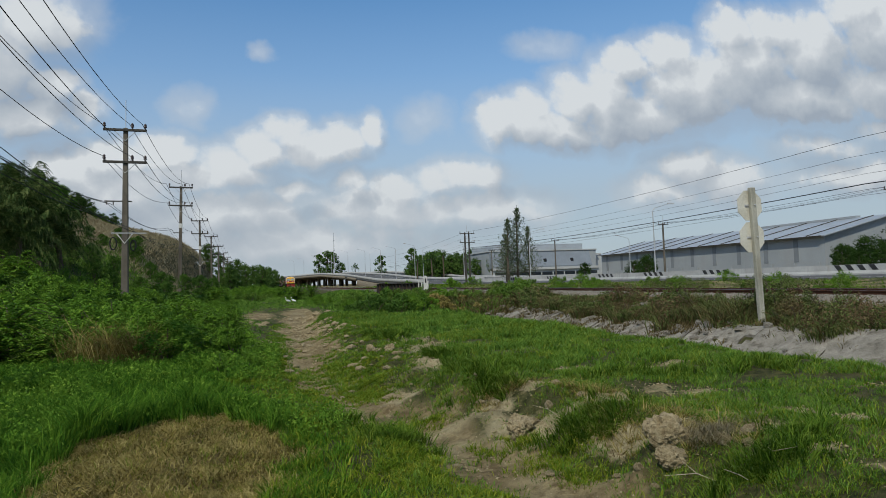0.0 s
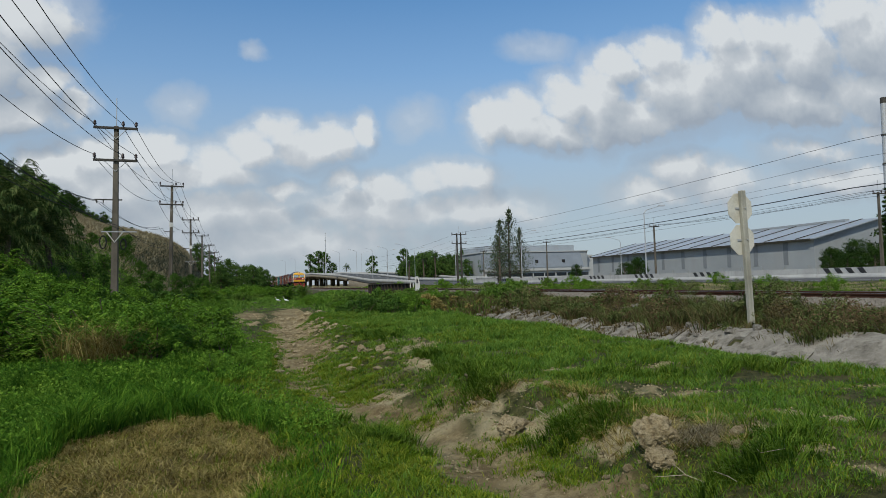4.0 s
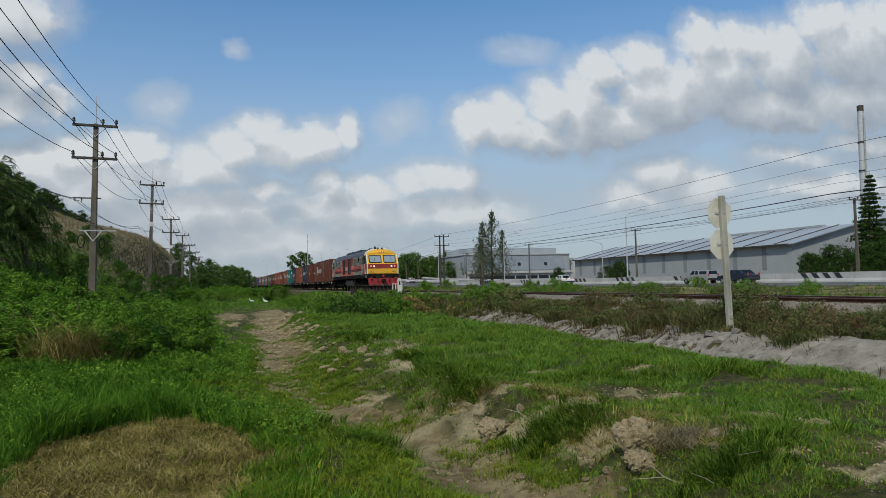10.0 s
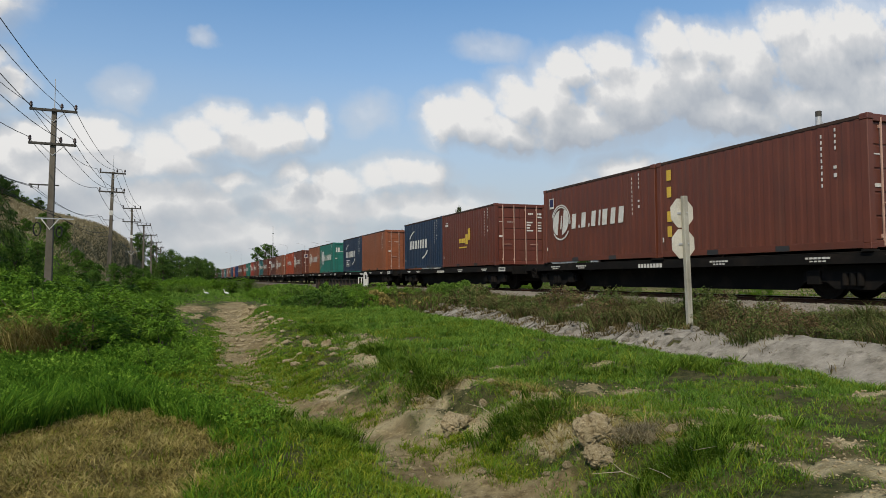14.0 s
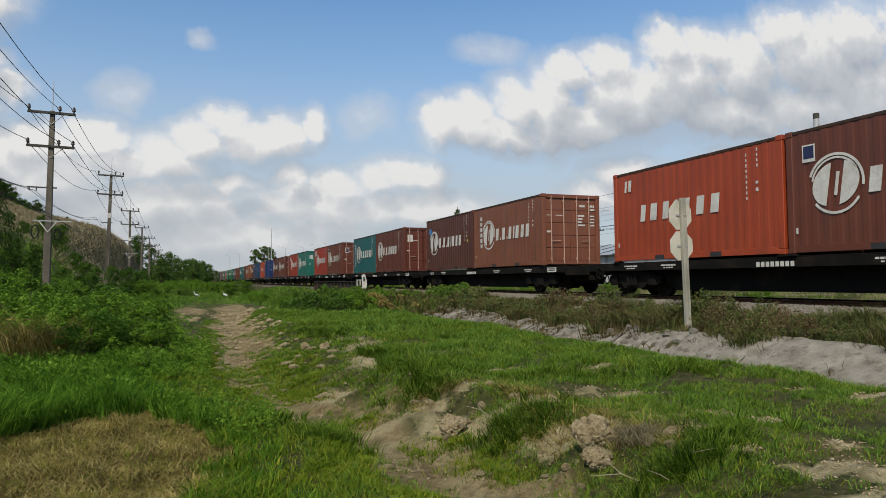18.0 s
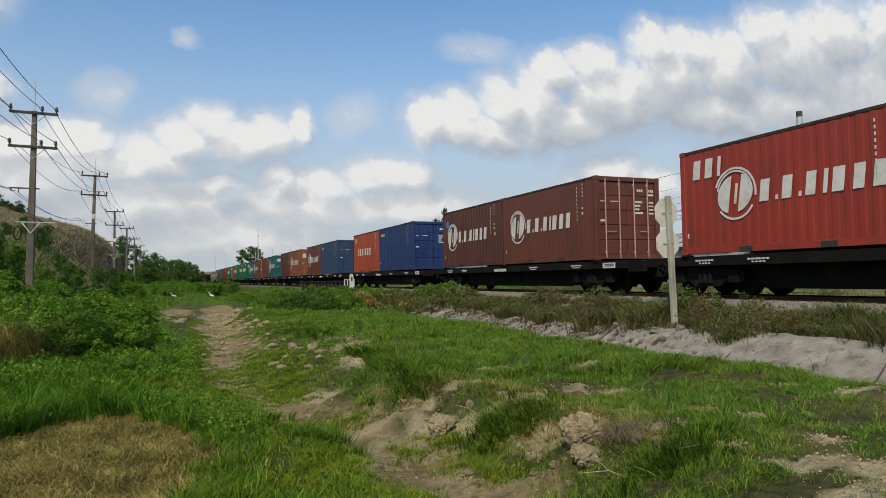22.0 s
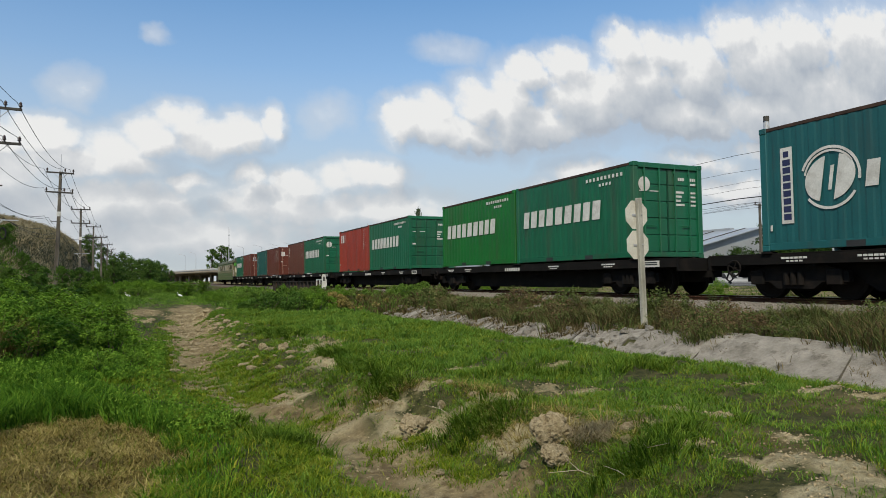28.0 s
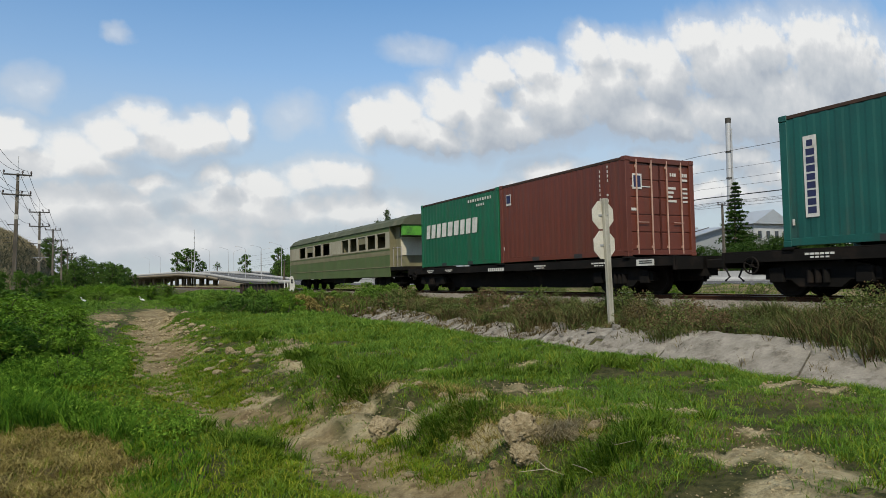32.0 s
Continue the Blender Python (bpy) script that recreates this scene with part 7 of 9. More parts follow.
LEAF_DEEP = leaf_material("deep_green_leaf", (0.012, 0.030, 0.006), (0.026, 0.056, 0.010), (0.060, 0.105, 0.020), 0.5, 0.2)
# lightened so that far crowns carry the air's haze in their colour
LEAF_TREE = leaf_material("hazy_tree_leaf", (0.036, 0.076, 0.016), (0.066, 0.125, 0.026), (0.13, 0.20, 0.046), 0.5, 0.25)
LEAF_BLUE = leaf_material("needle_leaf", (0.045, 0.065, 0.035), (0.085, 0.115, 0.062), (0.15, 0.18, 0.10), 0.6, 0.2)
TWIG = surf("bleached_twig", (0.42, 0.36, 0.27), (0.28, 0.23, 0.17), 5.0, 0.9)
CLOD = surf("pale_clay", (0.43, 0.36, 0.225), (0.24, 0.185, 0.10), 4.0, 0.95, 0, 1.0, 16, (0.08, 0.056, 0.032), 6.0, 0.9)
RG = np.random.RandomState(21)


def blades(name, label, category, x, y, h, w, lean, material, z=None, way=None):
    """Bent tapering blades, three faces each, as one spread of stuff."""
    n = len(x)
    z = height(x, y) - 0.01 if z is None else z
    a = RG.rand(n) * 6.283
    ca, sa = np.cos(a), np.sin(a)
    b = RG.rand(n) * 6.283 if way is None else way
    dx, dy = np.cos(b) * lean * h, np.sin(b) * lean * h
    v = np.empty((n, 5, 3))
    for k, (s, t, q) in enumerate(((-1, 0, 0), (1, 0, 0), (-0.75, 0.55, 0.28), (0.75, 0.55, 0.28), (0, 1.0, 1.0))):
        v[:, k, 0] = x + ca * s * w / 2 + dx * q
        v[:, k, 1] = y + sa * s * w / 2 + dy * q
        v[:, k, 2] = z + h * t * (1 - 0.35 * lean * q)
    f = np.array([(0, 1, 3), (0, 3, 2), (2, 3, 4)])[None] + 5 * np.arange(n)[:, None, None]
    return tagged(new(name, raw_mesh(name, v.reshape(-1, 3), f.reshape(-1, 3), material)), label, category, kind="stuff")


def leaflets(name, label, category, x, y, z, size, material):
    """Small pointed leaves turned every way, as one spread of stuff."""
    n = len(x)
    a = RG.normal(size=(n, 3))
    a /= np.linalg.norm(a, axis=1, keepdims=True)
    b = np.cross(a, RG.normal(size=(n, 3)))
    b /= np.linalg.norm(b, axis=1, keepdims=True) + 1e-9
    k = (size * RG.uniform(0.6, 1.3, n))[:, None]
    c = np.stack([x, y, z], -1)
    v = np.stack([c - a * k, c + b * k * 0.42, c + a * k, c - b * k * 0.42], 1)
    f = np.array([(0, 1, 2), (0, 2, 3)])[None] + 4 * np.arange(n)[:, None, None]
    return tagged(new(name, raw_mesh(name, v.reshape(-1, 3), f.reshape(-1, 3), material)), label, category, kind="stuff")


def scatter(n, x0, x1, y0, y1, near=1.0):
    """Even spread, thinning with distance when near > 1."""
    return x0 + (x1 - x0) * RG.rand(n), y0 + (y1 - y0) * RG.rand(n) ** near


def tufts(cx, cy, per, reach):
    """Blade roots gathered into tufts: root places, outward headings and a vigour shared by each tuft."""
    n = len(cx)
    vig = np.repeat(0.55 + 0.9 * RG.rand(n), per)
    x, y = np.repeat(cx, per), np.repeat(cy, per)
    rr = reach * np.abs(RG.normal(size=n * per)) * vig
    a = RG.rand(n * per) * 6.283
    return x + rr * np.cos(a), y + rr * np.sin(a), a + RG.normal(size=n * per) * 0.6, vig


def in_straw(x, y):
    return np.sqrt(((x + 0.70) / 1.0) ** 2 + ((y - 6.5) / 2.3) ** 2) + (vnoise(x + 5, y + 2, 0.35) - 0.5) * 0.30 + (vnoise(x, y, 0.12) - 0.5) * 0.16


def sow():
    # lush grass on the left, in arching tufts
    cx, cy = scatter(15500, -7.5, 1.9, 4.0, 18.0, 1.3)
    keep = cx / cy > -0.48
    x, y, way, vig = tufts(cx[keep], cy[keep], 20, 0.06)
    d, st = gully_x(y) - x, in_straw(x, y)
    keep = (d > 0.35 + 0.5 * (vnoise(x, y, 0.7) - 0.5)) & (st > 1.04) & (RG.rand(len(x)) < 0.4 + 0.6 * sstep(0.8, 2.0, d)) & (RG.rand(len(x)) > 1.5 * trodden(x, y) - 0.2)
    x, y, way, vig, d, st = x[keep], y[keep], way[keep], vig[keep], d[keep], st[keep]
    tall = (0.08 + 0.125 * sstep(0.7, 2.4, d)) * (0.6 + 0.7 * RG.rand(len(x))) * vig * (0.75 + 0.5 * vnoise(x, y, 0.8))
    tall *= 1 + 0.9 * np.exp(-((st - 1.18) / 0.16) ** 2) * sstep(6.6, 7.6, y)
    lush = (d > 1.15 + 0.9 * (vnoise(x + 2, y, 0.5) - 0.5)) & (np.random.RandomState(5).rand(len(x)) > 0.45 * sstep(7.6, 6.6, y) * (x > -0.3))
    blades("lush_grass", "dense lush green grass beside the worn path", "grass", x[lush], y[lush], tall[lush], 0.0045 + 0.00075 * y[lush], 0.35 + 0.6 * RG.rand(lush.sum()), GRASS_LUSH, None, way[lush])
    k = ~lush
    blades("path_grass", "short yellowing grass along the path edge", "grass", x[k], y[k], tall[k] * 0.9, 0.006 + 0.0009 * y[k], 0.4 + 0.7 * RG.rand(k.sum()), GRASS_YELLOW, None, way[k])
    # short growth on the gully floor and foot of the bank
    cx, cy = scatter(14000, 0.0, 4.6, 3.2, 30.0, 1.3)
    p = trodden(cx, cy) + 0.8 * bareness(cx, cy)
    keep = (cx > gully_x(cy) - 1.0) & (cx < rim_x(cy) + 0.2) & (RG.rand(len(cx)) > 1.35 * p) & (vnoise(cx, cy, 0.3) > 0.22)
    x, y, way, vig = tufts(cx[keep], cy[keep], 20, 0.06)
    tall = (0.03 + 0.06 * RG.rand(len(x))) * vig
    yl = RG.rand(len(x)) < 0.42
    blades("gully_grass", "sparse yellow-green grass tufts in the gully", "grass", x[yl], y[yl], tall[yl], 0.004 + 0.0006 * y[yl], 0.4 + 0.8 * RG.rand(yl.sum()), GRASS_YELLOW, None, way[yl])
    blades("gully_turf", "short green turf between bare earth in the gully", "grass", x[~yl], y[~yl], tall[~yl], 0.004 + 0.0006 * y[~yl], 0.4 + 0.8 * RG.rand((~yl).sum()), GRASS_MIX, None, way[~yl])
    # bank top
    cx, cy = scatter(20500, 2.2, 8.7, 2.4, 30.0, 1.45)
    keep = (cx > rim_x(cy) - 0.15 + 0.4 * (vnoise(cx, cy, 0.5) - 0.5)) & (cx < 8.1 + 0.5 * (vnoise(cx, cy + 9, 0.8) - 0.3)) & (cx / cy < 2.1) & (RG.rand(len(cx)) > 1.25 * bareness(cx, cy))
    keep &= RG.rand(len(cx)) < 0.10 + 1.5 * sstep(0.15, 0.75, vnoise(cx + 1, cy + 8, 0.45))
    x, y, way, vig = tufts(cx[keep], cy[keep], 20, 0.065)
    k = RG.rand(len(x)) > 1.3 * bareness(x, y) - 0.05
    x, y, way, vig = x[k], y[k], way[k], vig[k]
    tall = (0.04 + 0.09 * vnoise(x + 3, y, 1.3)) * (0.5 + 0.8 * RG.rand(len(x))) * (0.8 + 0.45 * sstep(6.5, 9, y)) * vig
    green = RG.rand(len(x)) < 0.93 - 0.4 * vnoise(x + 4, y + 6, 0.7)
    blades("bank_grass", "patchy green grass on the low bank", "grass", x[green], y[green], tall[green], 0.0045 + 0.0007 * y[green], 0.35 + 0.7 * RG.rand(green.sum()), GRASS_MIX, None, way[green])
    blades("bank_grass_dry", "yellowing grass among the green on the bank", "grass", x[~green], y[~green], tall[~green], 0.0045 + 0.0007 * y[~green], 0.4 + 0.7 * RG.rand((~green).sum()), GRASS_YELLOW, None, way[~green])
    # long dark tussocks hanging over the broken lip
    cx, cy = [], []
    for a, b, u, v, n in ((3.2, 9.2, 0.5, 0.6, 60), (2.9, 8.0, 0.25, 0.5, 40), (3.0, 5.85, 0.35, 0.30, 44), (3.35, 6.0, 0.3, 0.2, 20), (3.36, 3.80, 0.45, 0.2, 40), (4.1, 4.2, 0.4, 0.2, 16),
                         (3.15, 11.0, 0.3, 0.8, 40), (3.3, 16.0, 0.5, 1.2, 40), (4.9, 7.6, 0.8, 0.25, 26), (6.4, 7.4, 0.6, 0.3, 26), (1.45, 6.9, 0.25, 0.5, 34), (1.0, 8.2, 0.3, 0.5, 26)):
        cx.append(a + u * RG.normal(size=n) * 0.6)
        cy.append(b + v * RG.normal(size=n) * 0.6)
    x, y, way, vig = tufts(np.concatenate(cx), np.concatenate(cy), 34, 0.05)
    lip = (x > gully_x(y) + 0.5) & (x < rim_x(y) + 0.3)
    way = np.where(lip & (RG.rand(len(x)) < 0.55), 3.6 + RG.normal(size=len(x)) * 0.5, way)
    blades("tussock_grass", "long dark grass tussocks over the broken bank", "grass", x, y, (0.11 + 0.12 * RG.rand(len(x))) * vig, 0.0055 + 0.0007 * y, 0.5 + 0.8 * RG.rand(len(x)), TUSSOCK, None, way)
    # withered grass and roots under the lip
    cx, cy = scatter(260, 2.5, 4.4, 4.2, 8.6)
    keep = (cx > rim_x(cy) - 0.75) & (cx < rim_x(cy) + 0.25) & (vnoise(cx, cy, 0.6) > 0.42)
    x, y, way, vig = tufts(cx[keep], cy[keep], 40, 0.05)
    blades("withered_grass", "withered straw-coloured grass hanging from the bank", "grass", x, y, (0.07 + 0.11 * RG.rand(len(x))) * vig, np.full(len(x), 0.0055), 0.9 + 1.2 * RG.rand(len(x)), STRAW, None, way)
    # brown roots hanging in the hollow beside the great clod
    x, y, way, vig = tufts(3.38 + 0.14 * RG.normal(size=60), 4.50 + 0.07 * RG.normal(size=60), 12, 0.03)
    way = 4.08 + RG.normal(size=len(x)) * 0.5
    blades("hanging_roots", "brown fibrous roots hanging in the broken bank", "roots", x, y, (0.07 + 0.11 * RG.rand(len(x))) * vig, np.full(len(x), 0.005), 1.2 + 1.0 * RG.rand(len(x)), SCRUB_DRY, None, way)
    # straw lying on the dry patch
    x, y = scatter(52000, -2.2, 0.9, 3.9, 9.6)
    keep = (in_straw(x, y) < 1.15) & (RG.rand(len(x)) < 0.25 + 0.9 * vnoise(x, y + 3, 0.16))
    x, y = x[keep], y[keep]
    blades("dry_straw", "flattened tan straw on a bare patch", "straw", x, y, 0.06 + 0.11 * RG.rand(len(x)), np.full(len(x), 0.008), 1.0 + 1.5 * RG.rand(len(x)), STRAW)
    # sparse green coming through it
    cx, cy = scatter(420, -1.9, 0.7, 4.2, 9.0)
    x, y, way, vig = tufts(cx, cy, 9, 0.05)
    blades("straw_sprouts", "thin green sprouts in the straw", "grass", x, y, (0.06 + 0.08 * RG.rand(len(x))) * vig, np.full(len(x), 0.006), 0.5 + 0.8 * RG.rand(len(x)), GRASS_YELLOW, None, way)
    # a withered clump of tall stalks at the thicket's edge
    x, y, way, vig = tufts(-2.55 + 0.38 * RG.normal(size=90), 14.75 + 0.2 * RG.normal(size=90), 24, 0.05)
    blades("withered_stalks", "tall tan withered stalks in front of the thicket", "dry grass", x, y, (0.45 + 0.55 * RG.rand(len(x))) * vig, np.full(len(x), 0.014), 0.3 + 0.7 * RG.rand(len(x)), STRAW, None, way)
    # rank brown growth on the bank by the bridge
    cx, cy = 8.6 + 2.4 * RG.rand(420), 22.5 + 19 * RG.rand(420)
    x, y, way, vig = tufts(cx, cy, 24, 0.14)
    br = RG.rand(len(x)) < 0.6
    blades("rank_weeds", "rank brown weeds on the earth bank by the bridge", "weeds", x[br], y[br], (0.2 + 0.28 * RG.rand(br.sum())) * vig[br], np.full(br.sum(), 0.028), 0.4 + 0.7 * RG.rand(br.sum()), WEED_BROWN, None, way[br])
    blades("rank_grass", "rank green grass on the earth bank by the bridge", "weeds", x[~br], y[~br], (0.2 + 0.22 * RG.rand((~br).sum())) * vig[~br], np.full((~br).sum(), 0.028), 0.4 + 0.7 * RG.rand((~br).sum()), GRASS_MIX, None, way[~br])
    # verge weeds before the ballast, overhanging the lining
    cx, cy = scatter(5900, 8.8, 11.2, 3.0, 44.0, 1.4)
    n1 = vnoise(cx, cy, 1.1)
    keep = (RG.rand(len(cx)) < 0.35 + 1.0 * sstep(0.3, 0.65, n1)) & (cx > 8.82 + 0.85 * vnoise(cx * 0, cy, 0.7))
    x, y, way, vig = tufts(cx[keep], cy[keep], 24, 0.09)
    n1 = vnoise(x, y, 1.1)
    tall = (0.12 + 0.34 * sstep(0.3, 0.8, n1)) * (0.5 + 0.7 * RG.rand(len(x))) * vig * (1 - 0.55 * sstep(10.6, 11.2, x))
    br = RG.rand(len(x)) < 0.12 + 0.42 * vnoise(x + 7, y, 1.6)
    blades("verge_weeds", "brown dry weeds along the railway verge", "weeds", x[br], y[br], tall[br], 0.009 + 0.0008 * y[br], 0.35 + 0.7 * RG.rand(br.sum()), WEED_BROWN, None, way[br])
    blades("verge_grass", "dull green weeds among the dry ones on the verge", "weeds", x[~br], y[~br], tall[~br] * 0.9, 0.009 + 0.0008 * y[~br], 0.35 + 0.7 * RG.rand((~br).sum()), VERGE_OLIVE, None, way[~br])
    # leafy weeds standing among them, in clumps
    cx, cy = scatter(5600, 8.95, 11.3, 3.5, 26.0, 1.3)
    keep = (vnoise(cx + 2, cy + 3, 0.9) > 0.40) & (cx > 8.92 + 0.8 * vnoise(cx * 0, cy, 0.7))
    cx, cy = cx[keep], cy[keep]
    tall = (0.14 + 0.46 * sstep(0.4, 0.8, vnoise(cx + 2, cy + 3, 0.9))) * (0.6 + 0.6 * RG.rand(len(cx))) * (1 - 0.4 * sstep(10.7, 11.3, cx))
    x, y, way, vig = tufts(cx, cy, 26, 0.07)
    z = height(x, y) + np.repeat(tall, 26) * RG.rand(len(x)) ** 0.8
    dry = np.repeat(RG.rand(len(cx)) < 0.14 + 0.5 * sstep(0.55, 0.75, vnoise(cx, cy + 5, 1.2)), 26)
    leaflets("verge_leaves", "small-leaved olive weeds along the railway verge", "weeds", x[~dry], y[~dry], z[~dry], 0.014 + 0.0016 * y[~dry], VERGE_OLIVE)
    leaflets("verge_seed_heads", "reddish-brown withering weeds along the railway verge", "weeds", x[dry], y[dry], z[dry], 0.012 + 0.0014 * y[dry], WEED_RED)
    # low leafy weeds in the grass before the thicket
    cx, cy = scatter(2600, -4.5, 1.0, 7.0, 17.0, 1.1)
    keep = (vnoise(cx, cy, 0.8) > 0.42) & (gully_x(cy) - cx > 0.6) & (in_straw(cx, cy) > 1.1) & (cx / cy > -0.5) & (trodden(cx, cy) < 0.2)
    x, y, way, vig = tufts(cx[keep], cy[keep], 22, 0.07)
    leaflets("meadow_weeds", "low broad-leaved weeds in the lush grass", "weeds", x, y, height(x, y) + (0.05 + 0.22 * RG.rand(len(x))) * vig, 0.010 + 0.0013 * y, LEAF_SHRUB)
    # weeds rooted in the cracks of the lining
    cx, cy = scatter(1900, 8.1, 9.5, 3.0, 24.0, 1.0)
    keep = ((vnoise(cx, cy, 0.5) > 0.55) & (cy > 10.5)) | (RG.rand(len(cx)) < 0.05)
    x, y, way, vig = tufts(cx[keep], cy[keep], 9, 0.05)
    blades("crack_weeds", "thin dark weeds growing in the cracked lining", "weeds", x, y, (0.06 + 0.13 * RG.rand(len(x))) * vig, 0.006 + 0.0008 * y, 0.5 + 0.9 * RG.rand(len(x)), WEED_BROWN, height(x, y) + 0.03, way)
    # farther meadow
    x, y = scatter(90000, -16, 11, 17, 85, 1.5)
    g = gully_x(y)
    path = np.exp(-((x - g) / (1.0 + 0.3 * vnoise(x, y, 1.4))) ** 2) * (y < 42)
    keep = (RG.rand(len(x)) > 1.25 * path) & (x / y > -0.5) & ((x < 8.6) | (y > 26))
    x, y = x[keep], y[keep]
    blades("meadow", "rough green meadow behind the path", "grass", x, y, (0.12 + 0.30 * vnoise(x, y, 2.5)) * (0.5 + 0.5 * sstep(25, 34, y)) * (1 - 0.7 * sstep(2.8, 1.2, np.abs(x - 2.0)) * sstep(60, 54, y)) * np.clip(1.15 - 1.5 * trodden(x, y), 0.03, 1) * (0.6 + 0.8 * RG.rand(len(x))), 0.012 + 0.0011 * y, 0.3 + 0.6 * RG.rand(len(x)), GRASS_MIX)
    # between line and road
    x, y = scatter(20000, 17.5, 35.5, 6, 130, 1.3)
    x, y = x[height(x, y) > -0.5], y[height(x, y) > -0.5]
    blades("roadside_grass", "rough dull grass between the railway and the road", "grass", x, y, (0.06 + 0.16 * vnoise(x, y, 2.2)) * (0.6 + 0.8 * RG.rand(len(x))), 0.02 + 0.0009 * y, 0.4 + 0.8 * RG.rand(len(x)), TUSSOCK)
    # dry scrub on the hillside
    x, y = scatter(150000, -75, -7, 70, 215)
    keep = (height(x, y) > 1.0) & (x / y > -0.45)
    x, y = x[keep], y[keep]
    dry = (vnoise(x, y, 9.0) + 0.4 * vnoise(x + 5, y, 2.5) > 0.30) | (x / y > -0.235)
    blades("hill_scrub", "grey-brown dry scrub covering the hillside", "scrub", x[dry], y[dry], 0.3 + 0.7 * RG.rand(dry.sum()) ** 2, 0.04 + 0.06 * RG.rand(dry.sum()), 0.6 + 1.6 * RG.rand(dry.sum()), SCRUB_DRY)
    blades("hill_brush", "dull green brush in patches on the hillside", "scrub", x[~dry], y[~dry], 0.4 + 0.9 * RG.rand((~dry).sum()), 0.10 + 0.18 * RG.rand((~dry).sum()), 0.4 + 1.3 * RG.rand((~dry).sum()), LEAF_TREE)


sow()

# ---------------------------------------------------------------- shrubs and trees


def leaf_cloud(centres, radii, per, size, flat=0.6, squash=0.8):
    """Small two-faced leaves spread through rough clumps; returns verts and faces."""
    n = len(centres) * per
    c = np.repeat(np.asarray(centres, float), per, 0)
    r = np.repeat(np.asarray(radii, float), per)
    d = RG.normal(size=(n, 3))
    d /= np.linalg.norm(d, axis=1)[:, None]
    rad = r * (0.35 + 0.65 * RG.rand(n) ** 0.5)
    p = c + d * rad[:, None] * np.array([1, 1, squash])
    nrm = d * 0.7 + RG.normal(size=(n, 3)) * 0.5 + np.array([0, 0, flat])
    nrm /= np.linalg.norm(nrm, axis=1)[:, None]
    t = np.cross(nrm, RG.normal(size=(n, 3)))
    t /= np.linalg.norm(t, axis=1)[:, None]
    b = np.cross(nrm, t)
    s = (size * (0.6 + 0.8 * RG.rand(n)))[:, None]
    v = np.stack([p - t * s, p + b * s * 0.42, p + t * s, p - b * s * 0.42], 1)
    f = np.arange(4 * n).reshape(n, 4)
    return v.reshape(-1, 3), f


def shrub(name, label, wide, tall, clumps, per, leaf, material, stems=7, category="shrub"):
    root = thing(name, label, category)
    bm = bmesh.new()
    cen, rad = [], []
    for i in range(clumps):
        a, q = RG.rand() * 6.283, RG.rand() ** 0.6
        zz = tall * (0.25 + 0.65 * RG.rand()) * (1 - 0.35 * q)
        cen.append((wide * q * math.cos(a), wide * q * math.sin(a), zz))
        rad.append(wide * (0.11 + 0.19 * RG.rand()))
        if i < stems:
            c = cen[-1]
            add_tube(bm, [(c[0] * 0.15, c[1] * 0.15, -0.05), (c[0] * 0.55, c[1] * 0.55, zz * 0.6), (c[0], c[1], zz + rad[-1] * 0.6)], [0.025, 0.016, 0.006], 5)
    part("woody_base", bm, BARK, root)
    v, f = leaf_cloud(cen, rad, per, leaf, 0.9)
    v[:, 2] = np.maximum(v[:, 2], 0.02)
    part("foliage", raw_mesh("foliage", v, f, material), material, root)
    return root


def spray_shrub(name, label, wide, tall, twigs, leaf, material):
    """Arching twigs with rows of leaves to both sides, lying in loose tiers."""
    root = thing(name, label, "shrub")
    bm = bmesh.new()
    vs = []
    for i in range(twigs):
        a = 2.39996 * i + RG.normal() * 0.3
        out, side = np.array([math.cos(a), math.sin(a), 0]), np.array([-math.sin(a), math.cos(a), 0])
        h = tall * (0.15 + 0.75 * (i / twigs)) * (0.85 + 0.3 * RG.rand())
        ln = wide * (0.55 + 0.6 * RG.rand()) * (1.05 - 0.45 * i / twigs)
        start = np.array([0, 0, h * 0.75]) + out * 0.08 * wide
        rise, pts = tall * (0.22 + 0.15 * RG.rand()), []
        for k in range(16):
            t = k / 15
            c = start + out * ln * t + np.array([0, 0, rise * (1.9 * t - 1.7 * t * t)]) + side * 0.06 * ln * math.sin(3 * t + i)
            pts.append(c)
            for s in (-1, 1):
                for q in (0, 1):
                    l = leaf * (0.7 + 0.6 * RG.rand()) * (1 - 0.45 * t)
                    d = side * s * (0.8 + 0.2 * q) + out * (0.5 - 0.5 * q) + np.array([0, 0, RG.normal() * 0.25 - 0.1])
                    d /= np.linalg.norm(d)
                    w = np.cross(d, np.array([0, 0, 1.0])) * l * 0.32 + np.array([0, 0, RG.normal() * 0.12 * l])
                    b = c + out * ln * 0.04 * q
                    vs += [b, b + d * l * 0.5 + w, b + d * l, b + d * l * 0.5 - w]
        if i % 3 == 0:
            add_tube(bm, [(0, 0, -0.05), tuple(start), tuple(pts[7]), tuple(pts[-1])], [0.016, 0.011, 0.007, 0.003], 4)
    part("woody_base", bm, BARK, root)
    v = np.array(vs)
    v[:, 2] = np.maximum(v[:, 2], 0.02)
    part("foliage", raw_mesh("foliage", v, np.arange(len(v)).reshape(-1, 4), material), material, root)
    return root


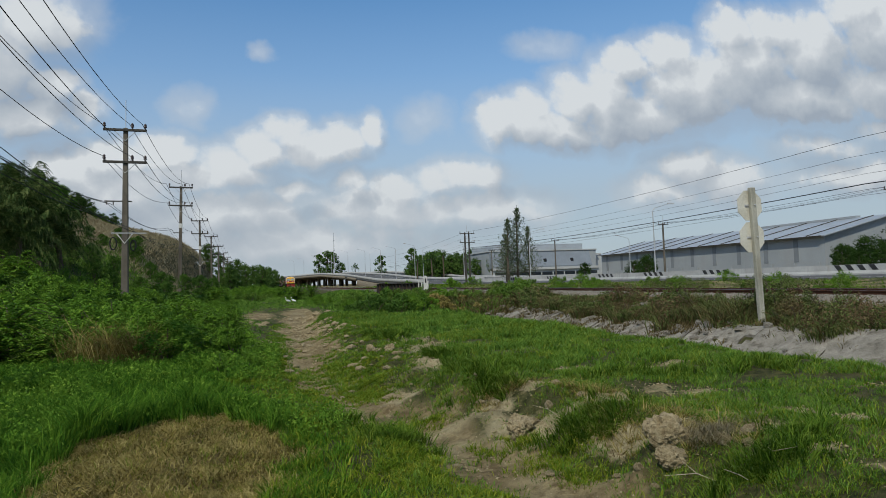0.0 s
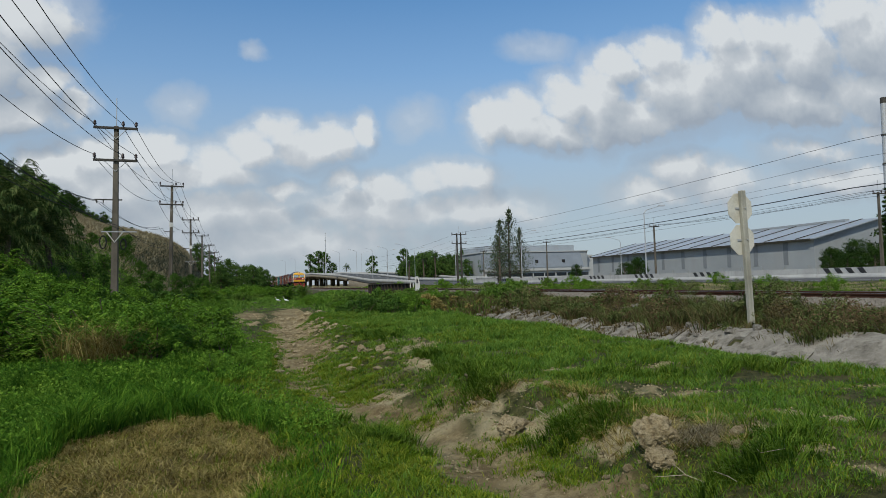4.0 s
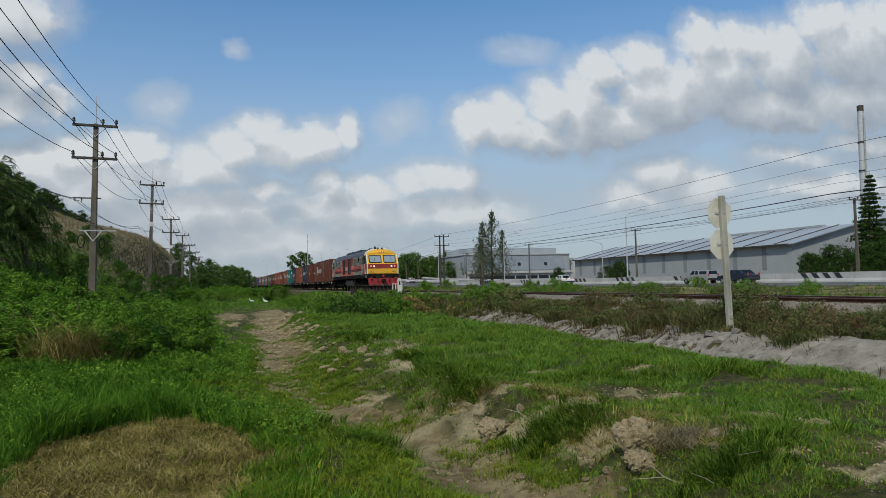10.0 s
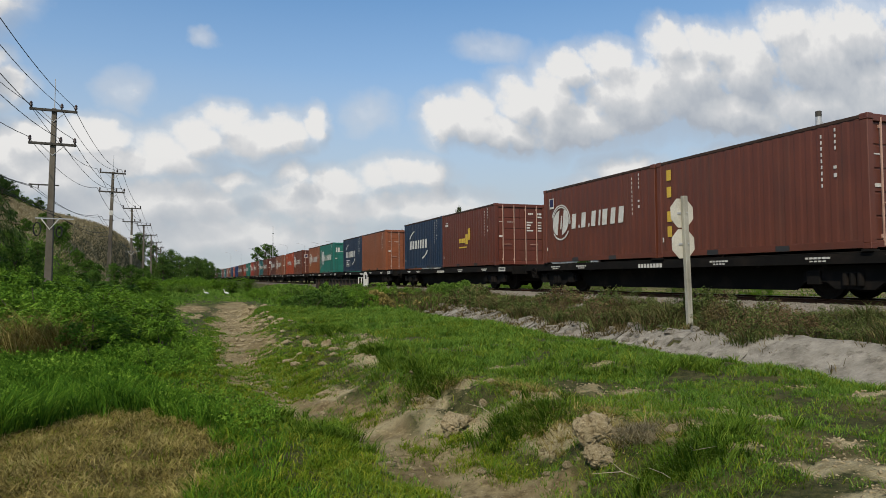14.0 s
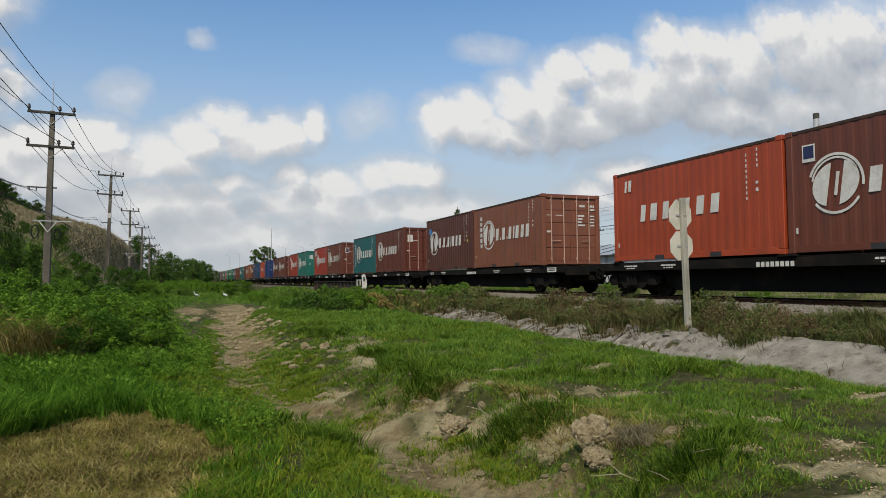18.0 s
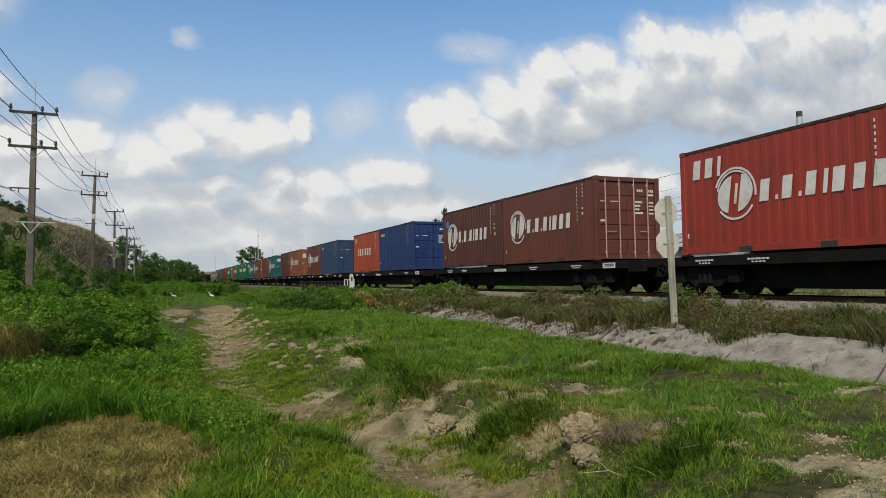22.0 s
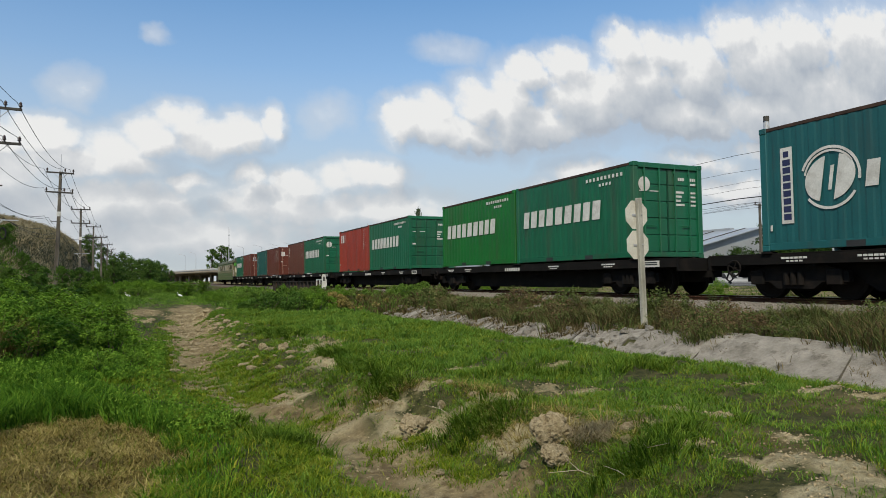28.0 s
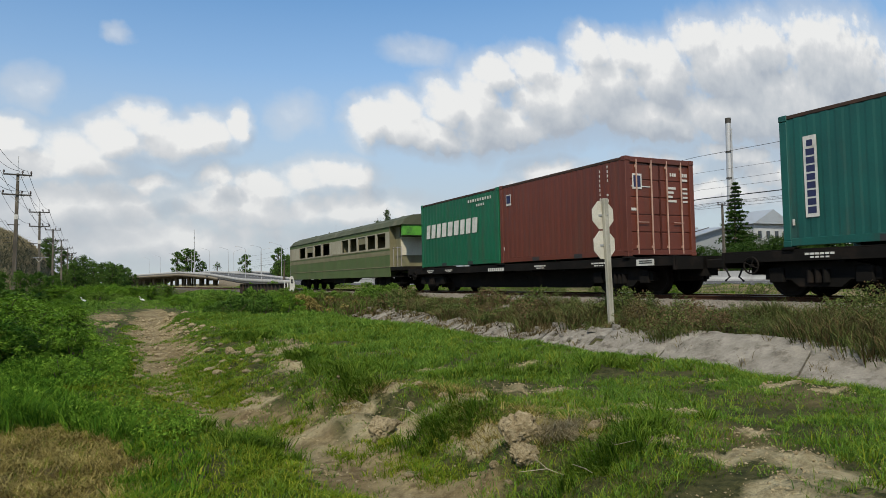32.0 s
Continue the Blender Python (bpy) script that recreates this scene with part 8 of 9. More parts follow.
def put_copies(base, spots, group):
    """Copies of a plant at x, y, scale, with the first spot taken by the original."""
    for i, (x, y, s) in enumerate(spots):
        m = Matrix.Translation((x, y, float(height(x, y)) - 0.02)) @ Matrix.Rotation(RG.rand() * 6.283, 4, "Z") @ Matrix.Diagonal((s, s, s * (0.85 + 0.3 * RG.rand()), 1))
        if i == 0:
            base.matrix_basis = m
            ob = base
        else:
            ob = copy_thing(base, m)
            ob.matrix_basis = m
        tagged(ob, group=group)


def plant_shrubs():
    a = shrub("leafy_shrub", "loose leafy green shrub in tall grass", 0.95, 1.35, 44, 150, 0.032, LEAF_SHRUB)
    fern = spray_shrub("feathery_shrub", "bright green shrub with arching feathery sprays", 1.0, 1.25, 84, 0.085, LEAF_SHRUB)
    sfern = []
    b = shrub("leafy_shrub", "small pale green shrub beside the path", 0.7, 1.05, 34, 130, 0.030, LEAF_SHRUB)
    c = shrub("dense_shrub", "dense green bush with small leaves", 0.9, 1.25, 36, 130, 0.036, LEAF_SHRUB)
    d = shrub("broad_bush", "bright green broad-leaved bush", 0.8, 0.85, 34, 100, 0.036, LEAF_BUSH)
    e = shrub("dry_bush", "brownish withered bush among green shrubs", 0.55, 0.9, 16, 60, 0.05, STRAW)
    sa, sb, sc, sd = [], [], [], []
    f = shrub("verge_bush", "low brownish weed bush on the railway verge", 0.75, 0.85, 26, 100, 0.024, WEED_BROWN, 9)
    g = shrub("verge_bush", "low dull green weed bush on the railway verge", 0.75, 0.8, 26, 110, 0.024, VERGE_OLIVE, 9)
    sf, sg = [], []
    # the thicket to the left of the path, rising towards the pole line
    for i in range(135):
        y = 15.2 + 27 * RG.rand() ** 1.2
        x = -0.35 - 0.02 * y - (0.30 * y + 1.5) * RG.rand()
        if x / y < -0.46:
            continue
        s = (0.50 + 0.55 * RG.rand() + 0.014 * (y - 16) + 0.22 * sstep(-0.12, -0.25, x / y)) * (0.55 + 0.45 * sstep(-0.02, -0.11, x / y))
        (sa, sb, sc, sfern, sd, sfern)[RG.randint(6)].append((x, y, s * (0.8 + 0.45 * RG.rand() ** 2)))
    sfern += [(-3.9, 15.4, 0.8), (-5.2, 15.8, 0.95), (-3.2, 15.0, 0.6), (-0.9, 15.6, 0.5), (-6.4, 16.4, 0.9), (-4.4, 18.5, 1.2), (-1.2, 19.0, 0.9), (-2.0, 20.5, 1.2), (-5.8, 20.0, 1.2), (-0.7, 24.0, 0.8)]
    for i in range(30):
        y = 57 + 52 * RG.rand()
        sfern.append((-6 + (14 - 0.02 * y) * RG.rand(), y, 0.8 + 0.7 * RG.rand()))
    sc += [(-1.7, 15.1, 0.95), (-2.4, 15.9, 0.8), (-3.6, 16.0, 0.95), (-4.8, 17.1, 1.0), (-1.5, 16.6, 0.7), (-5.8, 16.8, 0.9), (-3.0, 17.4, 1.15)]
    sb += [(-0.43, 15.4, 0.75), (-0.25, 18.2, 0.7), (-0.5, 12.9, 0.45), (-0.1, 13.8, 0.4)]
    # bushes crowding the creek and the foot of the line
    for i in range(46):
        y = 27 + 34 * RG.rand()
        x = 3.4 + 0.02 * y + 5.0 * RG.rand()
        (sd, sb, sa)[RG.randint(3)].append((x, y, 0.5 + 0.35 * RG.rand()))
    for i in range(26):
        y = 57 + 24 * RG.rand()
        x = -4 + 8 * RG.rand()
        (sd, sa)[RG.randint(2)].append((x, y, 0.85 + 0.5 * RG.rand()))
    # by the rails
    sd += [(10.7, 25.6, 1.25), (10.3, 25.0, 0.9), (10.55, 26.4, 1.0)]
    sd += [(9.2, 33.5, 0.9), (8.4, 36.5, 1.0), (9.4, 38.0, 1.0), (10.2, 40.5, 1.0), (7.6, 40.0, 1.1), (8.8, 41.5, 1.1), (6.4, 43.0, 1.1), (9.9, 29.8, 0.9), (8.0, 30.5, 0.8)]
    sd += [(10.75, 27.3, 0.9), (10.5, 26.2, 0.7), (10.9, 28.6, 0.8), (10.4, 31.5, 0.7), (10.6, 35.0, 0.7), (10.2, 33.2, 0.6), (9.8, 23.6, 0.5), (10.4, 37.0, 0.6)]
    sg += [(18.2, 20.0, 1.2), (17.8, 18.6, 0.8), (19.0, 22.0, 0.9), (20.5, 27.5, 0.9), (22.0, 29.5, 1.0), (21.2, 31.0, 1.0), (23.5, 33.0, 0.9)]
    sa += [(19.4, 21.0, 0.6)]
    for i in range(16):
        y = 14 + 26 * RG.rand()
        (sg, sa, sd)[RG.randint(3)].append((17.2 + 4.5 * RG.rand(), y, 0.45 + 0.4 * RG.rand()))
    for i in range(46):
        y = 5.5 + 24 * RG.rand()
        (sf if RG.rand() < 0.6 else sg).append((9.75 + 0.9 * RG.rand(), y, 0.32 + 0.34 * RG.rand()))
    sg += [(10.45, 12.6, 0.85), (10.6, 11.6, 0.8), (10.7, 14.2, 0.8), (10.5, 10.2, 0.75), (10.35, 13.3, 0.6), (10.6, 12.5, 0.5), (10.2, 9.8, 0.55), (10.5, 8.9, 0.55), (9.9, 10.5, 0.4), (10.6, 15.4, 0.5), (10.3, 8.0, 0.5), (10.7, 17.6, 0.45), (10.0, 12.0, 0.5), (9.8, 7.4, 0.5)]
    put_copies(f, sf, "verge bushes")
    put_copies(g, sg, "verge bushes")
    for i in range(30):
        y = 30 + 80 * RG.rand()
        (sd, sa)[RG.randint(2)].append((18 + 15 * RG.rand(), y, 0.6 + 0.5 * RG.rand()))
    sap = shrub("sapling", "thin upright green sapling in the grass", 0.26, 1.35, 16, 60, 0.036, LEAF_SHRUB, 1)
    put_copies(sap, [(-0.43, 15.4, 1.0), (-0.75, 17.8, 1.1), (-1.0, 21.0, 1.15), (-2.2, 18.6, 1.25)], "saplings")
    dark = shrub("broad_leaved_shrub", "tall dark shrub with broad glossy leaves below the poles", 1.1, 1.7, 40, 60, 0.12, LEAF_DARK)
    put_copies(dark, [(-6.6, 31.0, 1.1), (-5.5, 30.0, 1.0), (-4.9, 31.5, 0.95), (-7.5, 30.5, 1.1), (-4.2, 33.0, 0.9), (-8.6, 31.5, 1.2), (-5.9, 33.0, 1.1), (-3.6, 36.0, 0.9), (-9.6, 33.0, 1.25), (-7.0, 34.0, 1.2), (-4.8, 37.5, 1.1), (-3.4, 41.0, 1.0)], "dark shrubs below the poles")
    put_copies(fern, sfern, "thicket shrubs")
    put_copies(a, sa, "thicket shrubs")
    put_copies(b, sb, "thicket shrubs")
    put_copies(c, sc, "thicket shrubs")
    put_copies(d, sd, "bushes by the line")
    put_copies(e, [(-2.5, 15.7, 1.0), (-2.75, 16.3, 1.15), (-3.1, 17.8, 1.1), (-3.6, 21.5, 0.95), (-2.9, 22.5, 0.8), (-5.5, 25.0, 0.9), (9.0, 25.6, 0.6), (8.4, 27.0, 0.6), (9.3, 28.5, 0.7)], "withered bushes")


plant_shrubs()


def tree(name, label, tall, crown, clumps, per, leaf, material, bare=0.35, category="tree"):
    """Tapered trunk, forking limbs and an uneven crown of many small leaves."""
    root = thing(name, label, category)
    bm = bmesh.new()
    bend = RG.normal(size=2) * 0.03 * tall
    add_tube(bm, [(0, 0, -0.3), (bend[0] * 0.4, bend[1] * 0.4, tall * 0.3), (bend[0], bend[1], tall * 0.62), (bend[0] * 1.2, bend[1] * 1.2, tall * 0.85)], [0.028 * tall, 0.020 * tall, 0.012 * tall, 0.004 * tall], 7)
    cen, rad = [], []
    for i in range(clumps):
        a = RG.rand() * 6.283
        q = RG.rand() ** 0.55
        h = bare + (1 - bare) * RG.rand()
        shape = math.sin(math.pi * min(1.0, 0.18 + 0.80 * (h - bare) / (1 - bare))) ** 0.6
        cen.append((bend[0] + crown * q * shape * math.cos(a), bend[1] + crown * q * shape * math.sin(a), tall * h * 0.95))
        rad.append(crown * (0.16 + 0.20 * RG.rand()))
        if i % 3 == 0:
            c = cen[-1]
            z0 = tall * (bare * 0.8 + 0.4 * (h - bare))
            add_tube(bm, [(bend[0] * 0.6, bend[1] * 0.6, z0), ((c[0] + bend[0]) / 2, (c[1] + bend[1]) / 2, (z0 + c[2]) / 2 + 0.03 * tall), c], [0.008 * tall, 0.005 * tall, 0.002 * tall], 5)
    part("trunk", bm, BARK, root)
    v, f = leaf_cloud(cen, rad, per, leaf, 0.5, 0.75)
    part("crown", raw_mesh("crown", v, f, material), material, root)
    return root


def palm(name, label, trunk_h, fronds, frond_l, droop, material):
    """Arching fronds with many narrow hanging leaflets round a stout trunk."""
    root = thing(name, label, "palm tree")
    pts = [(0.1 * math.sin(k), 0.05 * k, trunk_h * k / 5) for k in range(6)]
    part("trunk", tube(pts, [0.30, 0.24, 0.21, 0.20, 0.22, 0.26], 9), BARK, root)
    top = np.array(pts[-1])
    for i in range(fronds):
        a = 2.39996 * i + RG.normal() * 0.2
        age = i / fronds
        lift = 1.35 - 1.75 * age + RG.normal() * 0.10
        fall = droop * (0.55 + 0.9 * age) * (0.8 + 0.4 * RG.rand())
        ln = frond_l * (0.75 + 0.4 * RG.rand())
        out, side = np.array([math.cos(a), math.sin(a), 0]), np.array([-math.sin(a), math.cos(a), 0])
        twist = RG.normal() * 0.35
        vs, c_prev = [], None
        n = 34
        for k in range(n + 1):
            t = k / n
            c = top + out * ln * (t * math.cos(lift) - 0.10 * t ** 3) + np.array([0, 0, ln * (math.sin(lift) * t - fall * t * t)]) + side * twist * ln * 0.25 * t * t
            if k:
                w = 0.035 * (1 - 0.8 * t)
                vs += [c_prev + side * w, c_prev - side * w, c - side * w, c + side * w]
                for sgn in (-1, 1):
                    if t < 0.12 or RG.rand() < 0.06:
                        continue
                    l = ln * 0.20 * math.sin(math.pi * min(0.96, 0.10 + 0.86 * t)) ** 0.7 * (0.7 + 0.6 * RG.rand())
                    hang = 0.25 + 0.55 * RG.rand()
                    mid = c + side * sgn * l * 0.45 + out * l * (0.25 + 0.2 * RG.rand()) + np.array([0, 0, l * (0.16 - 0.35 * hang)])
                    tip = c + side * sgn * l * (0.70 + 0.2 * RG.rand()) + out * l * 0.45 - np.array([0, 0, l * hang])
                    w = out * 0.026 + np.array([0, 0, 0.012])
                    vs += [c - w * 0.7, c + w * 0.7, mid + w, mid - w, mid - w, mid + w, tip + w * 0.15, tip - w * 0.15]
            c_prev = c
        v = np.array(vs)
        part("frond", raw_mesh("frond", v, np.arange(len(v)).reshape(-1, 4), material), material, root)
    return root


def conifer(name, label, tall, wide, material, whorls=26, open_=0.0):
    """Upright conical tree with tiers of drooping needle sprays."""
    root = thing(name, label, "conifer")
    bm = tube([(0, 0, -0.3), (0, 0, tall * 0.5), (0.02 * tall, 0, tall)], [0.02 * tall, 0.012 * tall, 0.002 * tall], 7)
    cen, rad = [], []
    for i in range(whorls):
        h = 0.10 + 0.88 * i / whorls
        r = wide * (1 - h) ** 1.05 * (0.75 + 0.4 * (i % 3)/ 2) + 0.02 * wide
        for k in range(7):
            a = 2.4 * (i * 7 + k) + RG.normal() * 0.3
            if open_ and RG.rand() < 0.16:
                continue
            for t in (0.35, 0.65, 0.95):
                q = r * t * (0.75 + 0.5 * RG.rand())
                cen.append((q * math.cos(a) + 0.02 * tall * h, q * math.sin(a), tall * h + q * ((0.2 + 0.7 * RG.rand()) if open_ else -0.12)))
                rad.append((0.034 if open_ else 0.036) * tall * (1 - 0.6 * h) * (0.6 + 0.8 * RG.rand()))
            if k % 2 == 0:
                add_tube(bm, [(0, 0, tall * h), (r * math.cos(a), r * math.sin(a), tall * h + r * (0.25 if open_ else -0.1))], [0.004 * tall, 0.001 * tall], 4)
    part("trunk", bm, BARK, root)
    v, f = leaf_cloud(cen, rad, 12 if open_ else 22, (0.010 if open_ else 0.012) * tall, 0.1, 1.8 if open_ else 0.6)
    part("needles", raw_mesh("needles", v, f, material), material, root)
    return root


def plant_trees():
    t1 = tree("broadleaf_tree", "dark green broadleaf tree with an uneven crown", 10.0, 3.4, 60, 60, 0.24, LEAF_TREE, 0.16)
    t2 = tree("broadleaf_tree", "dark full-crowned tree on the hillside", 8.0, 3.6, 60, 60, 0.22, LEAF_DARK, 0.15)
    t3 = tree("slender_tree", "tall slender tree with open crown", 11.0, 2.6, 42, 55, 0.22, LEAF_TREE, 0.28)
    s1, s2, s3, s5 = [], [], [], []
    # along the line in the distance
    for x, y, s in ((-11.0, 196, 1.1), (-8.5, 204, 1.15), (-6.0, 190, 0.95), (-3.6, 206, 1.15), (-1.2, 196, 0.9), (1.0, 188, 0.95), (3.0, 200, 1.1), (5.2, 192, 0.95), (7.0, 205, 0.75), (8.6, 196, 0.5)):
        (s1 if int(x) % 2 else s3).append((x, y, s * 0.80))
    for i in range(26):
        y = 150 + 60 * RG.rand()
        s1.append((-0.058 * y + 0.10 * y * RG.rand(), y, 0.25 + 0.36 * RG.rand()))
    # beyond the ramp and by the flyover
    for x, y, s in ((34, 352, 1.5), (38, 350, 1.7), (42, 356, 1.5), (46, 352, 1.2), (58, 300, 1.2), (66, 205, 0.85), (69, 212, 0.95), (73, 206, 1.0), (78, 215, 1.0), (83, 211, 0.9), (67, 196, 0.8), (71, 190, 0.85), (62, 260, 1.2), (66, 262, 1.1)):
        (s1 if int(x) % 2 else s3).append((x, y, s))
    for i in range(34):
        s1.append((57 + 24 * RG.rand(), 212 + 34 * RG.rand(), 0.75 + 0.35 * RG.rand()))
    for i in range(22):
        s1.append((66 + 60 * RG.rand(), 225 + 60 * RG.rand(), 0.8 + 0.4 * RG.rand()))
    # the wooded hill: a belt along the crest, closing over the whole slope at one end
    for i in range(120):
        k, y = -0.218 - 0.15 * RG.rand(), 95 + 105 * RG.rand()
        (s2, s5)[RG.randint(2)].append((k * y, y, 0.30 + 0.34 * RG.rand() ** 1.6))
    for i in range(60):
        k, y = -0.13 - 0.095 * RG.rand() ** 0.7, 178 + 26 * RG.rand()
        (s2, s5)[RG.randint(2)].append((k * y, y, 0.10 + 0.30 * RG.rand() ** 2.2 + 0.14 * sstep(-0.17, -0.22, k)))
    # thick growth under the poles and at the foot of the hill
    for i in range(40):
        y = 38 + 45 * RG.rand()
        x = -7.5 - 0.22 * y * RG.rand()
        if x / y > -0.21 or y > 56:
            s2.append((x, y, 0.14 + 0.16 * RG.rand()))
    for x, y, s in ((-7.0, 33.0, 0.20), (-6.4, 35.0, 0.18), (-4.6, 41.0, 0.20), (-5.4, 47.0, 0.22), (-5.0, 57.0, 0.28), (-4.4, 65.0, 0.3), (-7.6, 64.0, 0.36), (-4.0, 76.0, 0.3), (-9.5, 31.0, 0.24), (-11.5, 33.0, 0.3), (-8.5, 29.0, 0.2)):
        s2.append((x, y, s))
    s4 = [(106.5, 79.5, 0.7), (110.5, 80.5, 0.85), (115, 80, 0.8), (119, 81, 0.95), (98, 78, 0.85), (101, 80, 1.0), (104, 82, 0.8), (96, 72, 0.6)]
    # beyond the road to the right
    for x, y, s in ((69, 62, 0.34), (72, 61, 0.4), (75, 60, 0.45), (80, 63, 0.6), (86, 60, 0.66), (92, 63, 0.8), (96, 60, 0.85), (101, 63, 0.95), (106, 70, 1.0), (110, 64, 1.0), (71, 66, 0.42), (74, 68, 0.5), (77.5, 66, 0.52), (80, 70, 0.62), (84, 66, 0.6), (87, 70, 0.7), (91, 72, 0.8), (83, 61, 0.5), (89, 62, 0.62), (95, 66, 0.8), (78, 61, 0.45), (99, 70, 0.95), (104, 66, 0.8), (70, 108, 0.5), (73, 112, 0.5), (80, 128, 0.55), (64, 120, 0.4)):
        s4.append((x, y, s))
    put_copies(t1, s1, "distant trees")
    put_copies(t2, s2, "hillside trees")
    put_copies(t3, s3, "distant trees")
    t5 = tree("broadleaf_tree", "deep green tree with a broken crown on the hillside", 9.0, 3.2, 44, 60, 0.20, LEAF_DEEP, 0.22)
    put_copies(t5, s5, "hillside trees")
    t4 = tree("broadleaf_tree", "deep green dense tree behind the road", 8.0, 3.8, 70, 70, 0.20, LEAF_DEEP, 0.06)
    put_copies(t4, s4, "trees behind the road")
    p = palm("oil_palm", "bushy dark oil palm with drooping fronds", 3.6, 44, 4.0, 0.55, LEAF_PALM)
    put_copies(p, [(-12.6, 45.0, 0.98), (-10.9, 45.0, 0.72), (-13.6, 43.0, 0.75), (-19.5, 50.0, 1.2), (-15.4, 50.0, 1.12), (-23.5, 54, 1.35), (-11.8, 40.5, 0.62), (-13.2, 49.0, 0.95), (-16.5, 41.5, 0.9), (-14.9, 43.5, 0.98), (-12.9, 40.0, 0.7)], "oil palms")
    q = palm("coconut_palm", "tall coconut palm with a feathery top", 8.2, 20, 2.8, 0.5, LEAF_TREE)
    put_copies(q, [(49.5, 200, 1.0), (55.0, 203, 1.05), (58.0, 200, 0.95), (50.0, 330, 1.0)], "coconut palms")
    c = conifer("casuarina", "tall grey-green feathery casuarina tree", 13.0, 3.9, LEAF_BLUE, 19, 1.0)
    put_copies(c, [(50.2, 121, 1.08), (47.4, 119, 0.95), (52.6, 121, 0.78), (49.0, 124, 0.85)], "casuarinas beside the road")
    n = conifer("pointed_conifer", "dark pointed conifer behind the road", 17.0, 4.2, LEAF_DEEP, 22)
    put_copies(n, [(93.0, 75.2, 1.0)], "conifers")


plant_trees()

# ---------------------------------------------------------------- clods, stones and dead twigs


def clod_mesh(seed, fine=4):
    """A rugged lump of clay with broken faces and crevices."""
    bm = bmesh.new()
    bmesh.ops.create_icosphere(bm, subdivisions=fine, radius=1.0)
    rnd = Vector((seed * 3.7, seed * 1.3, seed))
    cuts = [(Vector((math.cos(2.4 * k + seed), math.sin(2.4 * k + seed), 0.9 - 0.25 * k)).normalized(), 0.80 + 0.07 * (k * 7 % 4)) for k in range(7)]
    for v in bm.verts:
        n = noise.noise(v.co * 1.2 + rnd) * 0.40 + noise.noise(v.co * 2.9 + rnd) * 0.22 - abs(noise.noise(v.co * 3.5 - rnd)) * 0.35 - abs(noise.noise(v.co * 6.0 + rnd)) * 0.28 + noise.noise(v.co * 8.0 + rnd) * 0.14 + noise.noise(v.co * 17.0 + rnd) * 0.08
        v.co *= 1.14 + n
        for d, r in cuts:
            over = v.co.dot(d) - r
            if over > 0:
                v.co -= d * over * 0.75
        v.co.z *= 0.70
    return bm


def strew():
    meshes = [mesh_of("clod", clod_mesh(k), CLOD) for k in range(4)]
    ledge = [mesh_of("clod", clod_mesh(k + 4, 3), CLOD) for k in range(4)]
    small = [mesh_of("stone", clod_mesh(k, 2), CLOD) for k in range(4)]
    big = ((3.13, 4.64, 0.155), (3.00, 4.40, 0.105), (3.26, 4.70, 0.08), (3.42, 4.36, 0.06), (3.60, 4.30, 0.055), (3.50, 4.18, 0.04), (2.84, 4.60, 0.035), (2.78, 4.30, 0.03), (3.74, 4.36, 0.045), (2.66, 6.52, 0.13), (2.82, 6.66, 0.05), (2.52, 6.35, 0.035), (3.1, 6.75, 0.05), (3.0, 9.9, 0.07), (2.55, 12.6, 0.10), (2.3, 13.4, 0.09))
    for i, (x, y, s) in enumerate(big):
        ob = new("earth_clod", meshes[i % 4])
        ob.matrix_basis = Matrix.Translation((x, y, float(height(x, y)) + s * 0.55)) @ Matrix.Rotation(RG.rand() * 6.28, 4, "Z") @ Matrix.Diagonal((s, s * 1.1, s * 1.25, 1))
        tagged(ob, "rough pale clay clod on the gully bank", "earth clod", "clods on the bank")
    # broken ledges of pale clay along the path: middle, spread and number of lumps
    ledges = ((2.55, 21.2, 0.32, 0.35, 9), (2.75, 22.6, 0.3, 0.5, 7), (0.45, 19.4, 0.32, 0.5, 8), (2.05, 12.4, 0.25, 0.5, 7), (2.15, 16.0, 0.2, 0.8, 7), (1.85, 18.2, 0.35, 0.7, 7), (1.9, 9.4, 0.16, 0.22, 5), (2.45, 12.0, 0.2, 0.5, 6), (0.7, 13.4, 0.12, 0.2, 3), (0.3, 29.0, 0.5, 1.5, 8), (2.2, 27.5, 0.5, 1.2, 9), (-0.2, 32.0, 0.5, 1.0, 6), (2.7, 32.0, 0.5, 1.5, 8))
    for i, (a, b, u, v) in enumerate([(a, b, u, v) for a, b, u, v, k in ledges for j in range(2 * k)]):
        x, y = a + u * RG.normal() * 0.8, b + v * RG.normal() * 0.8
        s = (0.025 + 0.085 * RG.rand() ** 2.5) * (0.35 + 0.036 * y)
        ob = new("earth_clod", ledge[i % 4])
        ob.matrix_basis = Matrix.Translation((x, y, float(height(x, y)) + s * 0.15)) @ Matrix.Rotation(RG.rand() * 6.28, 4, "Z") @ Matrix.Diagonal((s * 1.5, s, s * 0.8, 1))
        tagged(ob, "pale earth lump beside the worn path", "earth clod", "lumps along the path")
    for i in range(130):
        y = 4.6 + 22 * RG.rand() ** 1.3
        x = float(gully_x(y)) + RG.normal() * 0.65 + 0.4
        if RG.rand() < 0.4:
            x = float(rim_x(y)) - 0.35 + RG.normal() * 0.3
        s = 0.012 + 0.045 * RG.rand() ** 3 + 0.0016 * y
        ob = new("stone", small[i % 4])
        ob.matrix_basis = Matrix.Translation((x, y, float(height(x, y)) + s * 0.3)) @ Matrix.Rotation(RG.rand() * 6.28, 4, "Z") @ Matrix.Diagonal((s * 1.2, s, s * 0.8, 1))
        tagged(ob, "small pale stone on bare earth", "stone", "stones in the gully")
